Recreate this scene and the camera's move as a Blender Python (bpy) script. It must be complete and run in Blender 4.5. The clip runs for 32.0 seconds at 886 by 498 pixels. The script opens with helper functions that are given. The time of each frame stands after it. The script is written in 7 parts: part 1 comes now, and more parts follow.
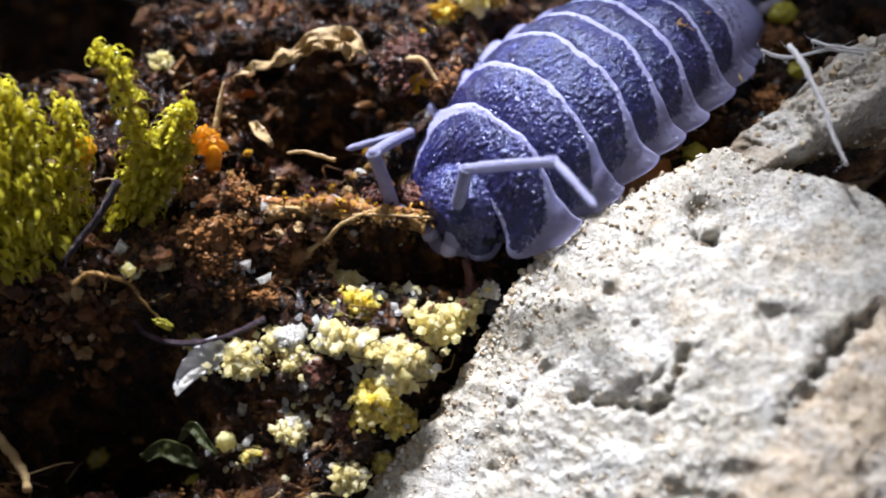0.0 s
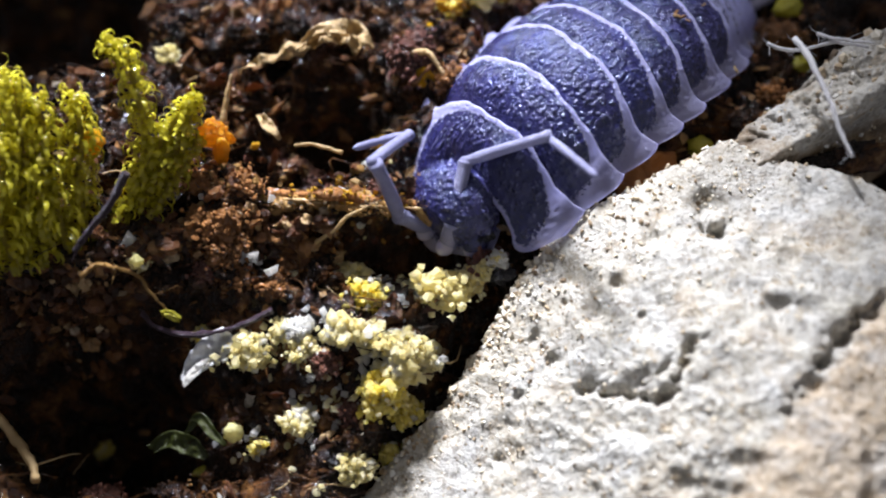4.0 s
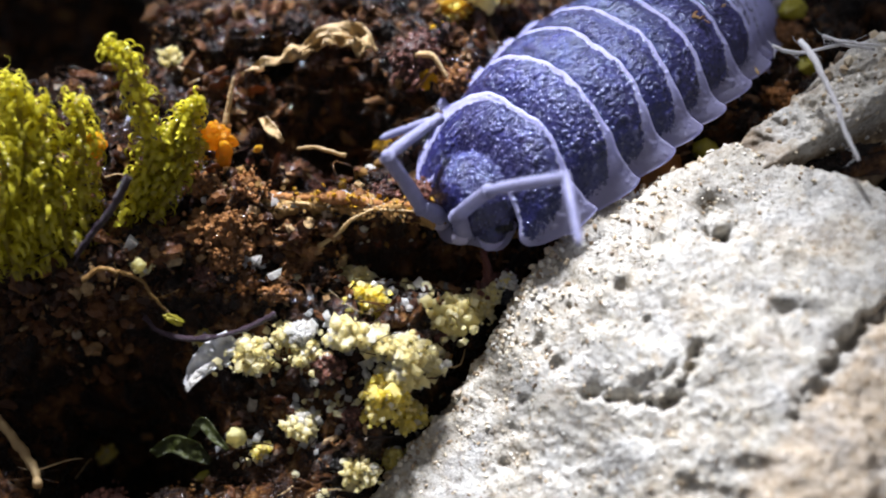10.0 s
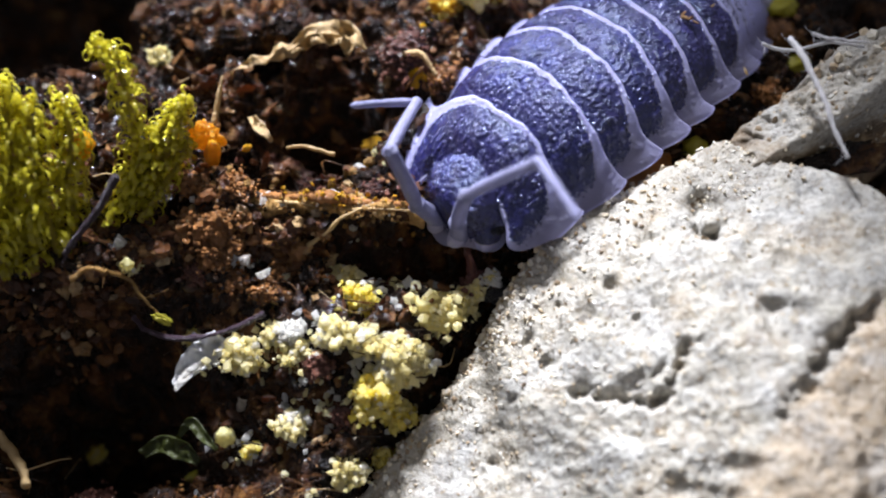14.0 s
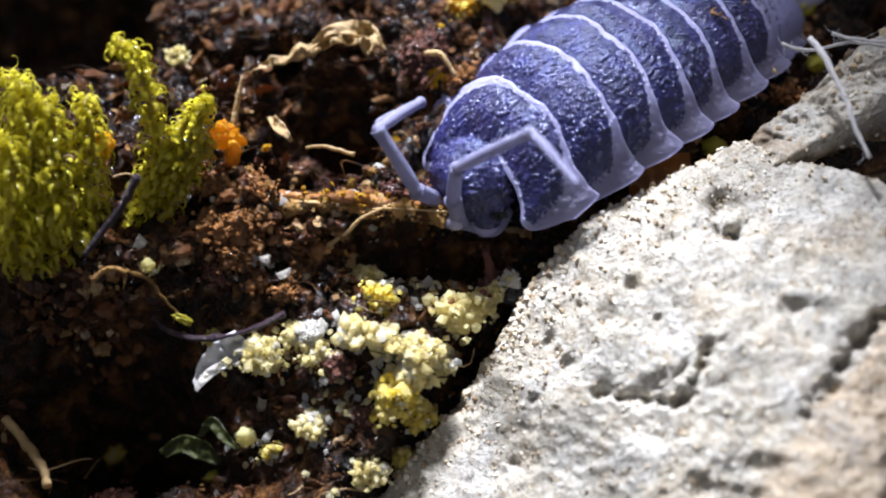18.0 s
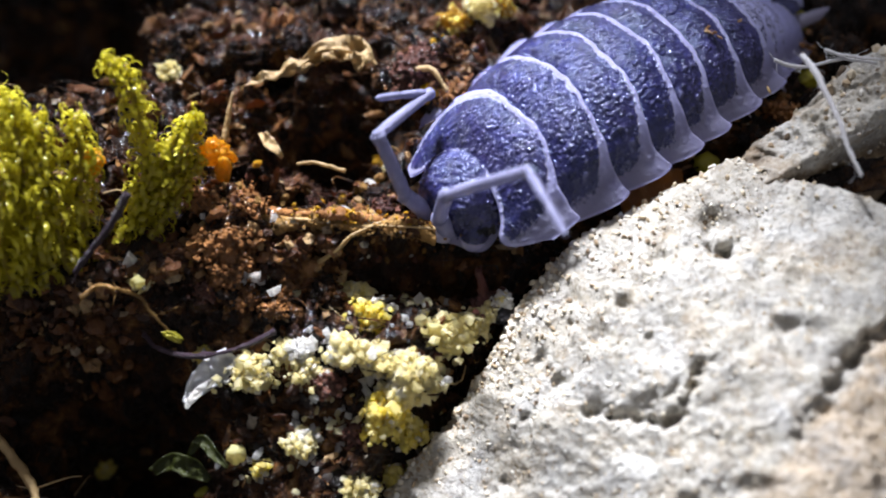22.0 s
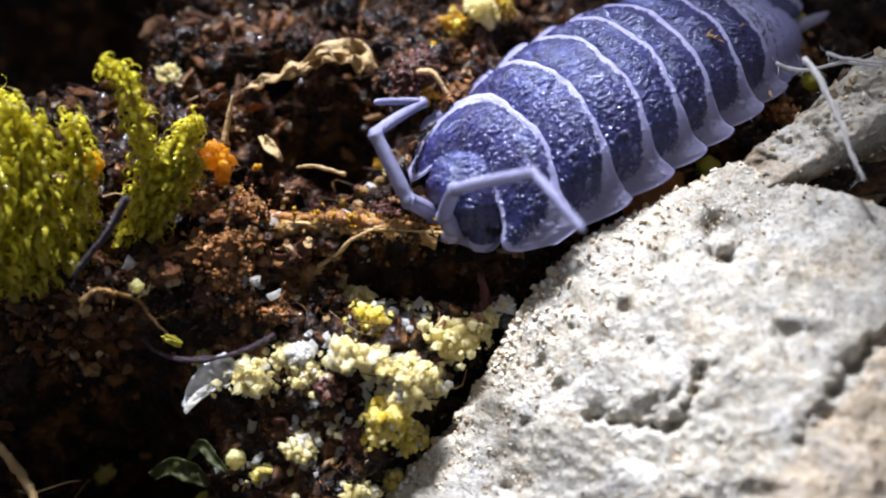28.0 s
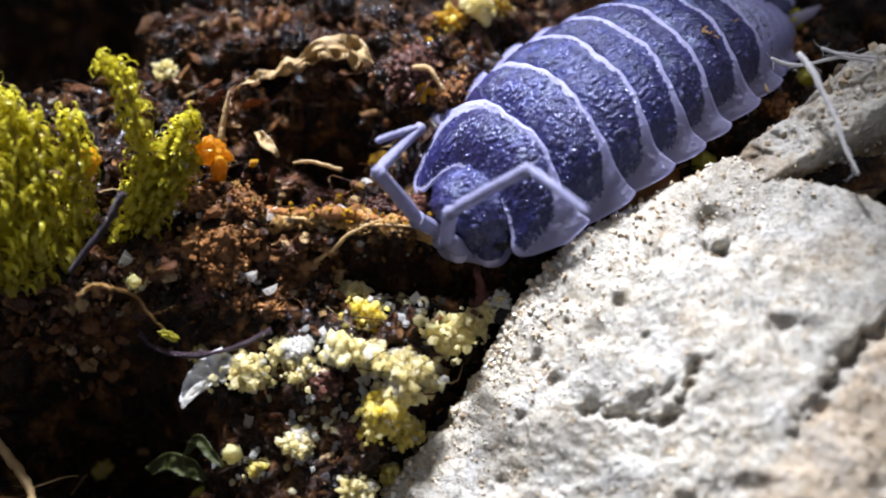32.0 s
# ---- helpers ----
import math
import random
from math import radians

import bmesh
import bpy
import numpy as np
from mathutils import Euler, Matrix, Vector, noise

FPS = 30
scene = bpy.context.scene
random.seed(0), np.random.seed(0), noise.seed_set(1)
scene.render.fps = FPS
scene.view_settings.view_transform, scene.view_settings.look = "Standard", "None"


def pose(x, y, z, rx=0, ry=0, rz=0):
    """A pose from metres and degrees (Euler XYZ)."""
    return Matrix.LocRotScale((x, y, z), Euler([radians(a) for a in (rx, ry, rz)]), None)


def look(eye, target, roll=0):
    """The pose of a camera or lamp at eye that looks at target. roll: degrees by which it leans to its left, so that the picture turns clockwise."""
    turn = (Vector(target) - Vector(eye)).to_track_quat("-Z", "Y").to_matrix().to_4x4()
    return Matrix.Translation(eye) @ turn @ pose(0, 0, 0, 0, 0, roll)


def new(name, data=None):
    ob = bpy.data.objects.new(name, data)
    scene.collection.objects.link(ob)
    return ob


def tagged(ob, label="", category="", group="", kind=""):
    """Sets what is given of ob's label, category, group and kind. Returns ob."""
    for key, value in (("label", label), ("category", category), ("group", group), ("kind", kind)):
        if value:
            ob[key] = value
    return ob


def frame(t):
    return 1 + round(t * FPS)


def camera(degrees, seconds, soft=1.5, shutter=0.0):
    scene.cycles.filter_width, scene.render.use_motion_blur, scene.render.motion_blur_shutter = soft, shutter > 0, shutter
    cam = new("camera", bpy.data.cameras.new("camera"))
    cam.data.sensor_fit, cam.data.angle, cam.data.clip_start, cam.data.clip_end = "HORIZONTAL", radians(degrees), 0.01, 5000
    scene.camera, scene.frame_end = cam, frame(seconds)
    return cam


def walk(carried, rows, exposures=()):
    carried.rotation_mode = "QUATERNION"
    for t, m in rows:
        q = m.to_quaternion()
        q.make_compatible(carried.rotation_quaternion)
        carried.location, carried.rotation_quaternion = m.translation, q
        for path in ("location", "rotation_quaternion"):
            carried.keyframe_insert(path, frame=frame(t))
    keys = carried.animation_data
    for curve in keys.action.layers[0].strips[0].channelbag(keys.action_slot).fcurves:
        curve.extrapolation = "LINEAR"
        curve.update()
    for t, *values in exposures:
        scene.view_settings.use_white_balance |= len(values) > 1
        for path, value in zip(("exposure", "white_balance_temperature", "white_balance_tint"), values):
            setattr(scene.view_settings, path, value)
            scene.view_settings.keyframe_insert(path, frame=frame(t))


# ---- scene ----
MM = 0.001


def mm(x, y, z, rx=0, ry=0, rz=0):
    """A pose from millimetres and degrees."""
    return pose(x * MM, y * MM, z * MM, rx, ry, rz)


def bone(p, q):
    """The pose at p whose x axis runs to q, in millimetres."""
    a, b = Vector(p), Vector(q)
    x = (b - a).normalized()
    y = Vector((0, 0, 1)).cross(x).normalized()
    z = x.cross(y)
    m = Matrix((x, y, z)).transposed().to_4x4()
    m.translation = a * MM
    return m


# ---- camera ----
cam = camera(45, 32.0, 2.0)
cam.data.dof.use_dof = True
cam.data.dof.focus_distance = 31.8 * MM
cam.data.dof.aperture_fstop = 38.0
BASE = mm(0, -19.5, 24.1, 39, 0, 0)
walk(cam, [
    (0, BASE @ mm(0.268, -0.038, 0.12, 0, 0, 0.081)),
    (0.5, BASE @ mm(0.386, 0.009, 0.07, 0, 0, 0.069)),
    (1, BASE @ mm(0.221, -0.119, 0.079, 0, 0, 0.098)),
    (1.5, BASE @ mm(0.312, -0.12, 0.149, 0, 0, 0.131)),
    (2, BASE @ mm(0.229, -0.008, 0.175, 0, 0, 0.084)),
    (2.5, BASE @ mm(0.242, 0.096, 0.171, 0, 0, 0.062)),
    (3, BASE @ mm(0.264, -0.063, 0.21, 0, 0, 0.07)),
    (3.5, BASE @ mm(0.093, -0.258, 0.283, 0, 0, 0.111)),
    (5.5, BASE @ mm(0.04, -0.261, 0.15, 0, 0, 0.109)),
    (6, BASE @ mm(0.003, -0.261, 0.153, 0, 0, 0.088)),
    (6.5, BASE @ mm(0.036, -0.251, 0.121, 0, 0, 0.095)),
    (7, BASE @ mm(0.136, -0.186, 0.116, 0, 0, 0.056)),
    (7.5, BASE @ mm(0.197, -0.359, 0.144, 0, 0, 0.078)),
    (8, BASE @ mm(0.092, -0.336, 0.136, 0, 0, 0.072)),
    (8.5, BASE @ mm(0.175, -0.398, 0.147, 0, 0, 0.047)),
    (9, BASE @ mm(0.037, -0.357, 0.127, 0, 0, 0.091)),
    (9.5, BASE @ mm(-0.062, -0.249, 0.119, 0, 0, 0.104)),
    (10, BASE @ mm(-0.045, -0.17, 0.087, 0, 0, 0.083)),
    (10.5, BASE @ mm(-0.001, -0.208, 0.053, 0, 0, 0.132)),
    (11, BASE @ mm(0.028, -0.209, 0.09, 0, 0, 0.04)),
    (11.5, BASE @ mm(0.032, -0.183, 0.089, 0, 0, 0.04)),
    (12, BASE @ mm(0.072, -0.046, -0.013, 0, 0, 0.045)),
    (12.5, BASE @ mm(0.041, -0.046, -0.076, 0, 0, 0.044)),
    (13, BASE @ mm(0.032, -0.06, -0.06, 0, 0, -0.019)),
    (13.5, BASE @ mm(0.166, -0.114, -0.091, 0, 0, -0.002)),
    (14, BASE @ mm(0.276, -0.203, 0.007, 0, 0, -0.047)),
    (14.5, BASE @ mm(0.101, -0.128, -0.041, 0, 0, 0.023)),
    (16.5, BASE @ mm(-0.166, -0.229, 0.063, 0, 0, 0.016)),
    (17, BASE @ mm(-0.137, -0.334, -0.002, 0, 0, -0.049)),
    (17.5, BASE @ mm(-0.253, -0.256, 0.031, 0, 0, -0.056)),
    (18, BASE @ mm(-0.322, -0.205, 0.023, 0, 0, -0.069)),
    (18.5, BASE @ mm(-0.282, -0.074, -0.027, 0, 0, -0.053)),
    (19, BASE @ mm(-0.342, -0.048, 0.037, 0, 0, -0.101)),
    (19.5, BASE @ mm(-0.393, -0.046, 0.027, 0, 0, -0.046)),
    (20, BASE @ mm(-0.43, -0.023, 0.005, 0, 0, -0.039)),
    (20.5, BASE @ mm(-0.313, 0.103, -0.063, 0, 0, -0.026)),
    (21, BASE @ mm(-0.326, 0.155, -0.081, 0, 0, -0.073)),
    (21.5, BASE @ mm(-0.232, 0.319, -0.147, 0, 0, -0.049)),
    (22, BASE @ mm(-0.058, 0.301, -0.092, 0, 0, -0.029)),
    (22.5, BASE @ mm(-0.097, 0.104, -0.012, 0, 0, -0.074)),
    (23, BASE @ mm(-0.12, 0.03, -0.013, 0, 0, -0.062)),
    (23.5, BASE @ mm(-0.073, 0.135, -0.084, 0, 0, -0.046)),
    (24, BASE @ mm(-0.064, 0.236, -0.107, 0, 0, -0.068)),
    (24.5, BASE @ mm(-0.116, 0.181, -0.118, 0, 0, -0.097)),
    (25, BASE @ mm(-0.108, 0.192, -0.118, 0, 0, -0.045)),
    (25.5, BASE @ mm(-0.059, 0.186, -0.125, 0, 0, -0.056)),
    (27.5, BASE @ mm(-0.096, 0.399, -0.166, 0, 0, -0.053)),
    (28, BASE @ mm(-0.074, 0.415, -0.207, 0, 0, -0.012)),
    (28.5, BASE @ mm(-0.016, 0.376, -0.179, 0, 0, -0.055)),
    (29, BASE @ mm(0.168, 0.327, -0.125, 0, 0, -0.121)),
    (29.5, BASE @ mm(0.196, 0.409, -0.177, 0, 0, -0.091)),
    (30, BASE @ mm(0.129, 0.437, -0.191, 0, 0, -0.132)),
    (30.5, BASE @ mm(0.051, 0.393, -0.182, 0, 0, -0.048)),
    (31, BASE @ mm(0.024, 0.414, -0.215, 0, 0, -0.065)),
    (31.5, BASE @ mm(0.091, 0.357, -0.144, 0, 0, -0.102)),
    (32, BASE @ mm(0.046, 0.271, -0.128, 0, 0, -0.082)),
])


# ---- light: a hand torch over the back of the log, and a dim room ----
world = bpy.data.worlds.new("dim_room")
scene.world = world
world.use_nodes = True
world.node_tree.nodes["Background"].inputs[0].default_value = (0.86, 0.87, 1.0, 1)
world.node_tree.nodes["Background"].inputs[1].default_value = 0.24
torch = bpy.data.lights.new("torch", "SPOT")
torch.energy = 0.91
torch.color = (0.86, 0.885, 1.0)
torch.shadow_soft_size = 5.0 * MM
torch.spot_size = radians(30)
torch.spot_blend = 0.9
new("torch", torch).matrix_world = look((-12 * MM, 42 * MM, 52 * MM), (-1.8 * MM, -5.2 * MM, 0))
scene.view_settings.exposure = 0.0


# ---- materials ----
def material(name):
    m = bpy.data.materials.new(name)
    m.use_nodes = True
    nt = m.node_tree
    bsdf = nt.nodes["Principled BSDF"]

    def node(kind, **inputs):
        n = nt.nodes.new(kind)
        for key, value in inputs.items():
            slot = n.inputs[int(key[1:])] if key[0] == "i" and key[1:].isdigit() else n.inputs[key.replace("_", " ")]
            if isinstance(value, bpy.types.NodeSocket):
                nt.links.new(value, slot)
            else:
                slot.default_value = value
        return n

    return m, nt, bsdf, node


def put(nt, socket, value):
    if isinstance(value, bpy.types.NodeSocket):
        nt.links.new(value, socket)
    else:
        socket.default_value = value


def noise_at(node, where, scale, detail=4.0, rough=0.55):
    """Noise of a grain of about 1/scale mm."""
    return node("ShaderNodeTexNoise", Vector=where, Scale=scale * 1000, Detail=detail, Roughness=rough).outputs["Fac"]


def ramp(nt, node, fac, stops):
    n = node("ShaderNodeValToRGB", Fac=fac)
    els = n.color_ramp.elements
    while len(els) < len(stops):
        els.new(0.5)
    for el, (pos, col) in zip(els, stops):
        el.position, el.color = pos, (*col, 1)
    return n.outputs["Color"]


def mixed(nt, node, fac, a, b, blend="MIX"):
    n = nt.nodes.new("ShaderNodeMix")
    n.data_type, n.blend_type = "RGBA", blend
    put(nt, n.inputs[0], fac)
    put(nt, n.inputs[6], (*a, 1) if isinstance(a, tuple) else a)
    put(nt, n.inputs[7], (*b, 1) if isinstance(b, tuple) else b)
    return n.outputs[2]


def maths(nt, op, a, b=0.0):
    n = nt.nodes.new("ShaderNodeMath")
    n.operation = op
    put(nt, n.inputs[0], a)
    put(nt, n.inputs[1], b)
    return n.outputs[0]


def bumped(nt, node, bsdf, height, mm_deep):
    b = node("ShaderNodeBump", Height=height, Distance=mm_deep * MM, Strength=1.0)
    nt.links.new(b.outputs[0], bsdf.inputs["Normal"])


def rotten_wood():
    m, nt, bsdf, node = material("wet_rotten_wood")
    at = node("ShaderNodeTexCoord").outputs["Object"]
    big, mid, fine = noise_at(node, at, 0.35), noise_at(node, at, 1.3, 6), noise_at(node, at, 7.0, 5, 0.7)
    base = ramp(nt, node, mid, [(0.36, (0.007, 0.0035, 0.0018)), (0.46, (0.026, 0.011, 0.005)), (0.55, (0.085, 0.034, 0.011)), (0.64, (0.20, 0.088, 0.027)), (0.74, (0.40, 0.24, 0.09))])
    ochre = ramp(nt, node, big, [(0.52, (0, 0, 0)), (0.68, (1, 1, 1))])
    col = mixed(nt, node, maths(nt, "MULTIPLY", ochre, 0.5), base, (0.10, 0.032, 0.007))
    # near-black noise patches put the darkness of shaded voids into the colour
    painted_void = ramp(nt, node, noise_at(node, at, 0.55, 4, 0.6), [(0.40, (1, 1, 1)), (0.50, (0, 0, 0))])
    col = mixed(nt, node, maths(nt, "MULTIPLY", painted_void, 0.7), col, (0.012, 0.006, 0.003))
    speck = ramp(nt, node, fine, [(0.62, (0, 0, 0)), (0.72, (1, 1, 1))])
    col = mixed(nt, node, maths(nt, "MULTIPLY", speck, 0.5), col, (0.42, 0.26, 0.12))
    nt.links.new(col, bsdf.inputs["Base Color"])
    nt.links.new(ramp(nt, node, mid, [(0.3, (0.34,) * 3), (0.7, (0.16,) * 3)]), bsdf.inputs["Roughness"])
    bsdf.inputs["Specular IOR Level"].default_value = 0.4
    bsdf.inputs["Coat Weight"].default_value = 0.12
    bsdf.inputs["Coat Roughness"].default_value = 0.08
    bumped(nt, node, bsdf, maths(nt, "ADD", fine, maths(nt, "MULTIPLY", mid, 2.0)), 0.3)
    return m


def crumb_wood():
    m, nt, bsdf, node = material("wet_wood_crumbs")
    at = node("ShaderNodeTexCoord").outputs["Object"]
    rnd = node("ShaderNodeNewGeometry").outputs["Random Per Island"]
    fine = noise_at(node, at, 5.0, 5, 0.7)
    tone = ramp(nt, node, rnd, [(0.0, (0.02, 0.009, 0.004)), (0.28, (0.085, 0.034, 0.013)), (0.55, (0.21, 0.086, 0.028)), (0.78, (0.36, 0.18, 0.06)), (0.90, (0.50, 0.32, 0.14)), (0.97, (0.55, 0.40, 0.20)), (1.0, (0.72, 0.66, 0.52))])
    col = mixed(nt, node, 0.6, tone, ramp(nt, node, fine, [(0.3, (0.25, 0.2, 0.2)), (0.7, (1.5, 1.4, 1.3))]), "MULTIPLY")
    nt.links.new(col, bsdf.inputs["Base Color"])
    bsdf.inputs["Roughness"].default_value = 0.3
    bsdf.inputs["Coat Weight"].default_value = 0.3
    bsdf.inputs["Coat Roughness"].default_value = 0.07
    bumped(nt, node, bsdf, fine, 0.2)
    t = node("ShaderNodeBsdfTranslucent", Color=(0.40, 0.16, 0.035, 1))
    both = nt.nodes.new("ShaderNodeMixShader")
    both.inputs[0].default_value = 0.25
    nt.links.new(bsdf.outputs[0], both.inputs[1])
    nt.links.new(t.outputs[0], both.inputs[2])
    nt.links.new(both.outputs[0], nt.nodes["Material Output"].inputs["Surface"])
    return m


def limestone(name="pale_limestone", shade_top=None):
    """Pale mottled limestone; the second argument: the height in mm, above the stone's middle, up to which its
    underside's shade is painted brown.
    """
    m, nt, bsdf, node = material(name)
    at = node("ShaderNodeTexCoord").outputs["Object"]
    big, mid = noise_at(node, at, 0.16, 3), noise_at(node, at, 0.9, 6, 0.6)
    fine, grit = noise_at(node, at, 4.5, 6, 0.7), noise_at(node, at, 12.0, 3, 0.7)
    base = ramp(nt, node, mid, [(0.30, (0.16, 0.12, 0.085)), (0.43, (0.40, 0.36, 0.29)), (0.55, (0.56, 0.54, 0.48)), (0.72, (0.64, 0.60, 0.50))])
    tan = ramp(nt, node, big, [(0.55, (0, 0, 0)), (0.7, (1, 1, 1))])
    col = mixed(nt, node, maths(nt, "MULTIPLY", tan, 0.7), base, (0.50, 0.36, 0.23))
    # blotches of cream, tan and blue-grey
    patch = noise_at(node, at, 0.55, 5, 0.65)
    hue = ramp(nt, node, patch, [(0.34, (0.42, 0.43, 0.44)), (0.44, (0.62, 0.60, 0.56)), (0.54, (0.74, 0.67, 0.54)), (0.62, (0.66, 0.50, 0.32)), (0.70, (0.42, 0.28, 0.15))])
    col = mixed(nt, node, 0.65, col, hue)
    small = noise_at(node, at, 1.5, 4, 0.7)
    col = mixed(nt, node, maths(nt, "MULTIPLY", ramp(nt, node, small, [(0.56, (0, 0, 0)), (0.64, (1, 1, 1))]), 0.65), col, (0.52, 0.36, 0.17))
    col = mixed(nt, node, maths(nt, "MULTIPLY", ramp(nt, node, small, [(0.36, (1, 1, 1)), (0.43, (0, 0, 0))]), 0.6), col, (0.76, 0.71, 0.56))
    xyz = node("ShaderNodeSeparateXYZ", Vector=at)
    across = maths(nt, "ADD", maths(nt, "MULTIPLY", xyz.outputs[0], 727.0), maths(nt, "MULTIPLY", xyz.outputs[1], -686.0))
    # cream dirt along the edge by the log
    inward = maths(nt, "ADD", maths(nt, "MULTIPLY", xyz.outputs[0], 600.0), maths(nt, "MULTIPLY", xyz.outputs[1], -800.0))
    dirt = ramp(nt, node, maths(nt, "ADD", maths(nt, "MULTIPLY", maths(nt, "ADD", inward, 6.3), 0.18), maths(nt, "MULTIPLY", patch, 0.9)), [(0.42, (1, 1, 1)), (0.85, (0, 0, 0))])
    col = mixed(nt, node, maths(nt, "MULTIPLY", dirt, 0.5), col, (0.74, 0.62, 0.42))
    spots = noise_at(node, at, 2.2, 5, 0.75)
    col = mixed(nt, node, maths(nt, "MULTIPLY", ramp(nt, node, spots, [(0.52, (0, 0, 0)), (0.62, (1, 1, 1))]), 0.6), col, (0.30, 0.26, 0.22))
    col = mixed(nt, node, maths(nt, "MULTIPLY", ramp(nt, node, spots, [(0.36, (1, 1, 1)), (0.44, (0, 0, 0))]), 0.5), col, (0.56, 0.52, 0.42))
    stain = ramp(nt, node, maths(nt, "ADD", maths(nt, "MULTIPLY", maths(nt, "ADD", across, -1.7), 0.5), maths(nt, "MULTIPLY", patch, 0.6)), [(0.26, (0, 0, 0)), (0.40, (1, 1, 1))])
    col = mixed(nt, node, maths(nt, "MULTIPLY", stain, 0.85), col, (0.70, 0.47, 0.25))
    seam = ramp(nt, node, maths(nt, "ABSOLUTE", maths(nt, "ADD", maths(nt, "ADD", across, -1.75), maths(nt, "MULTIPLY", maths(nt, "SUBTRACT", patch, 0.5), 1.2))), [(0.05, (1, 1, 1)), (0.32, (0, 0, 0))])
    col = mixed(nt, node, maths(nt, "MULTIPLY", maths(nt, "MULTIPLY", seam, ramp(nt, node, mid, [(0.4, (0, 0, 0)), (0.6, (1, 1, 1))])), 0.6), col, (0.20, 0.12, 0.06))
    # dark specks and yellow crumbs caught in the pitted edge, chalky blue-white further in
    speckle = noise_at(node, at, 3.2, 5, 0.8)
    by_edge = maths(nt, "ADD", 0.25, maths(nt, "MULTIPLY", dirt, 0.75))
    col = mixed(nt, node, maths(nt, "MULTIPLY", by_edge, ramp(nt, node, speckle, [(0.30, (1, 1, 1)), (0.41, (0, 0, 0))])), col, (0.10, 0.075, 0.055))
    col = mixed(nt, node, maths(nt, "MULTIPLY", by_edge, ramp(nt, node, speckle, [(0.60, (0, 0, 0)), (0.68, (0.8,) * 3)])), col, (0.66, 0.50, 0.22))
    chalk = ramp(nt, node, noise_at(node, at, 0.4, 5, 0.7), [(0.50, (0, 0, 0)), (0.62, (1, 1, 1))])
    col = mixed(nt, node, maths(nt, "MULTIPLY", chalk, 0.55), col, (0.70, 0.72, 0.74))
    dark = ramp(nt, node, fine, [(0.36, (1, 1, 1)), (0.45, (0, 0, 0))])
    col = mixed(nt, node, maths(nt, "MULTIPLY", dark, 0.65), col, (0.085, 0.072, 0.058))
    for size, much in ((2300.0, 0.2), (8500.0, 0.38)):
        cell_n = node("ShaderNodeTexVoronoi", Vector=at, Scale=size)
        tone = node("ShaderNodeSeparateColor", Color=cell_n.outputs["Color"]).outputs[0]
        shade = ramp(nt, node, tone, [(0.0, (0.06, 0.045, 0.03)), (0.15, (0.28, 0.23, 0.165)), (0.5, (0.54, 0.50, 0.42)), (1.0, (0.76, 0.73, 0.65))])
        col = mixed(nt, node, much, col, shade)
    light = ramp(nt, node, grit, [(0.6, (0, 0, 0)), (0.7, (1, 1, 1))])
    col = mixed(nt, node, maths(nt, "MULTIPLY", light, 0.4), col, (0.66, 0.65, 0.61))
    col = mixed(nt, node, 1.0, col, (0.81, 0.815, 0.81), "MULTIPLY")
    if shade_top is not None:
        # shade of the overhung underside, painted brown into the colour
        depth = maths(nt, "ADD", maths(nt, "SUBTRACT", shade_top, maths(nt, "MULTIPLY", xyz.outputs[2], 1000.0)), maths(nt, "MULTIPLY", maths(nt, "SUBTRACT", patch, 0.5), 2.5))
        shade_brown = ramp(nt, node, mid, [(0.35, (0.07, 0.04, 0.015)), (0.5, (0.20, 0.12, 0.045)), (0.65, (0.36, 0.25, 0.11))])
        col = mixed(nt, node, maths(nt, "MULTIPLY", ramp(nt, node, maths(nt, "MULTIPLY", depth, 0.5), [(0.0, (0, 0, 0)), (0.4, (1, 1, 1))]), 0.85), col, shade_brown)
    nt.links.new(col, bsdf.inputs["Base Color"])
    bsdf.inputs["Roughness"].default_value = 0.6
    bumped(nt, node, bsdf, maths(nt, "ADD", fine, maths(nt, "MULTIPLY", grit, 0.5)), 0.085)
    return m


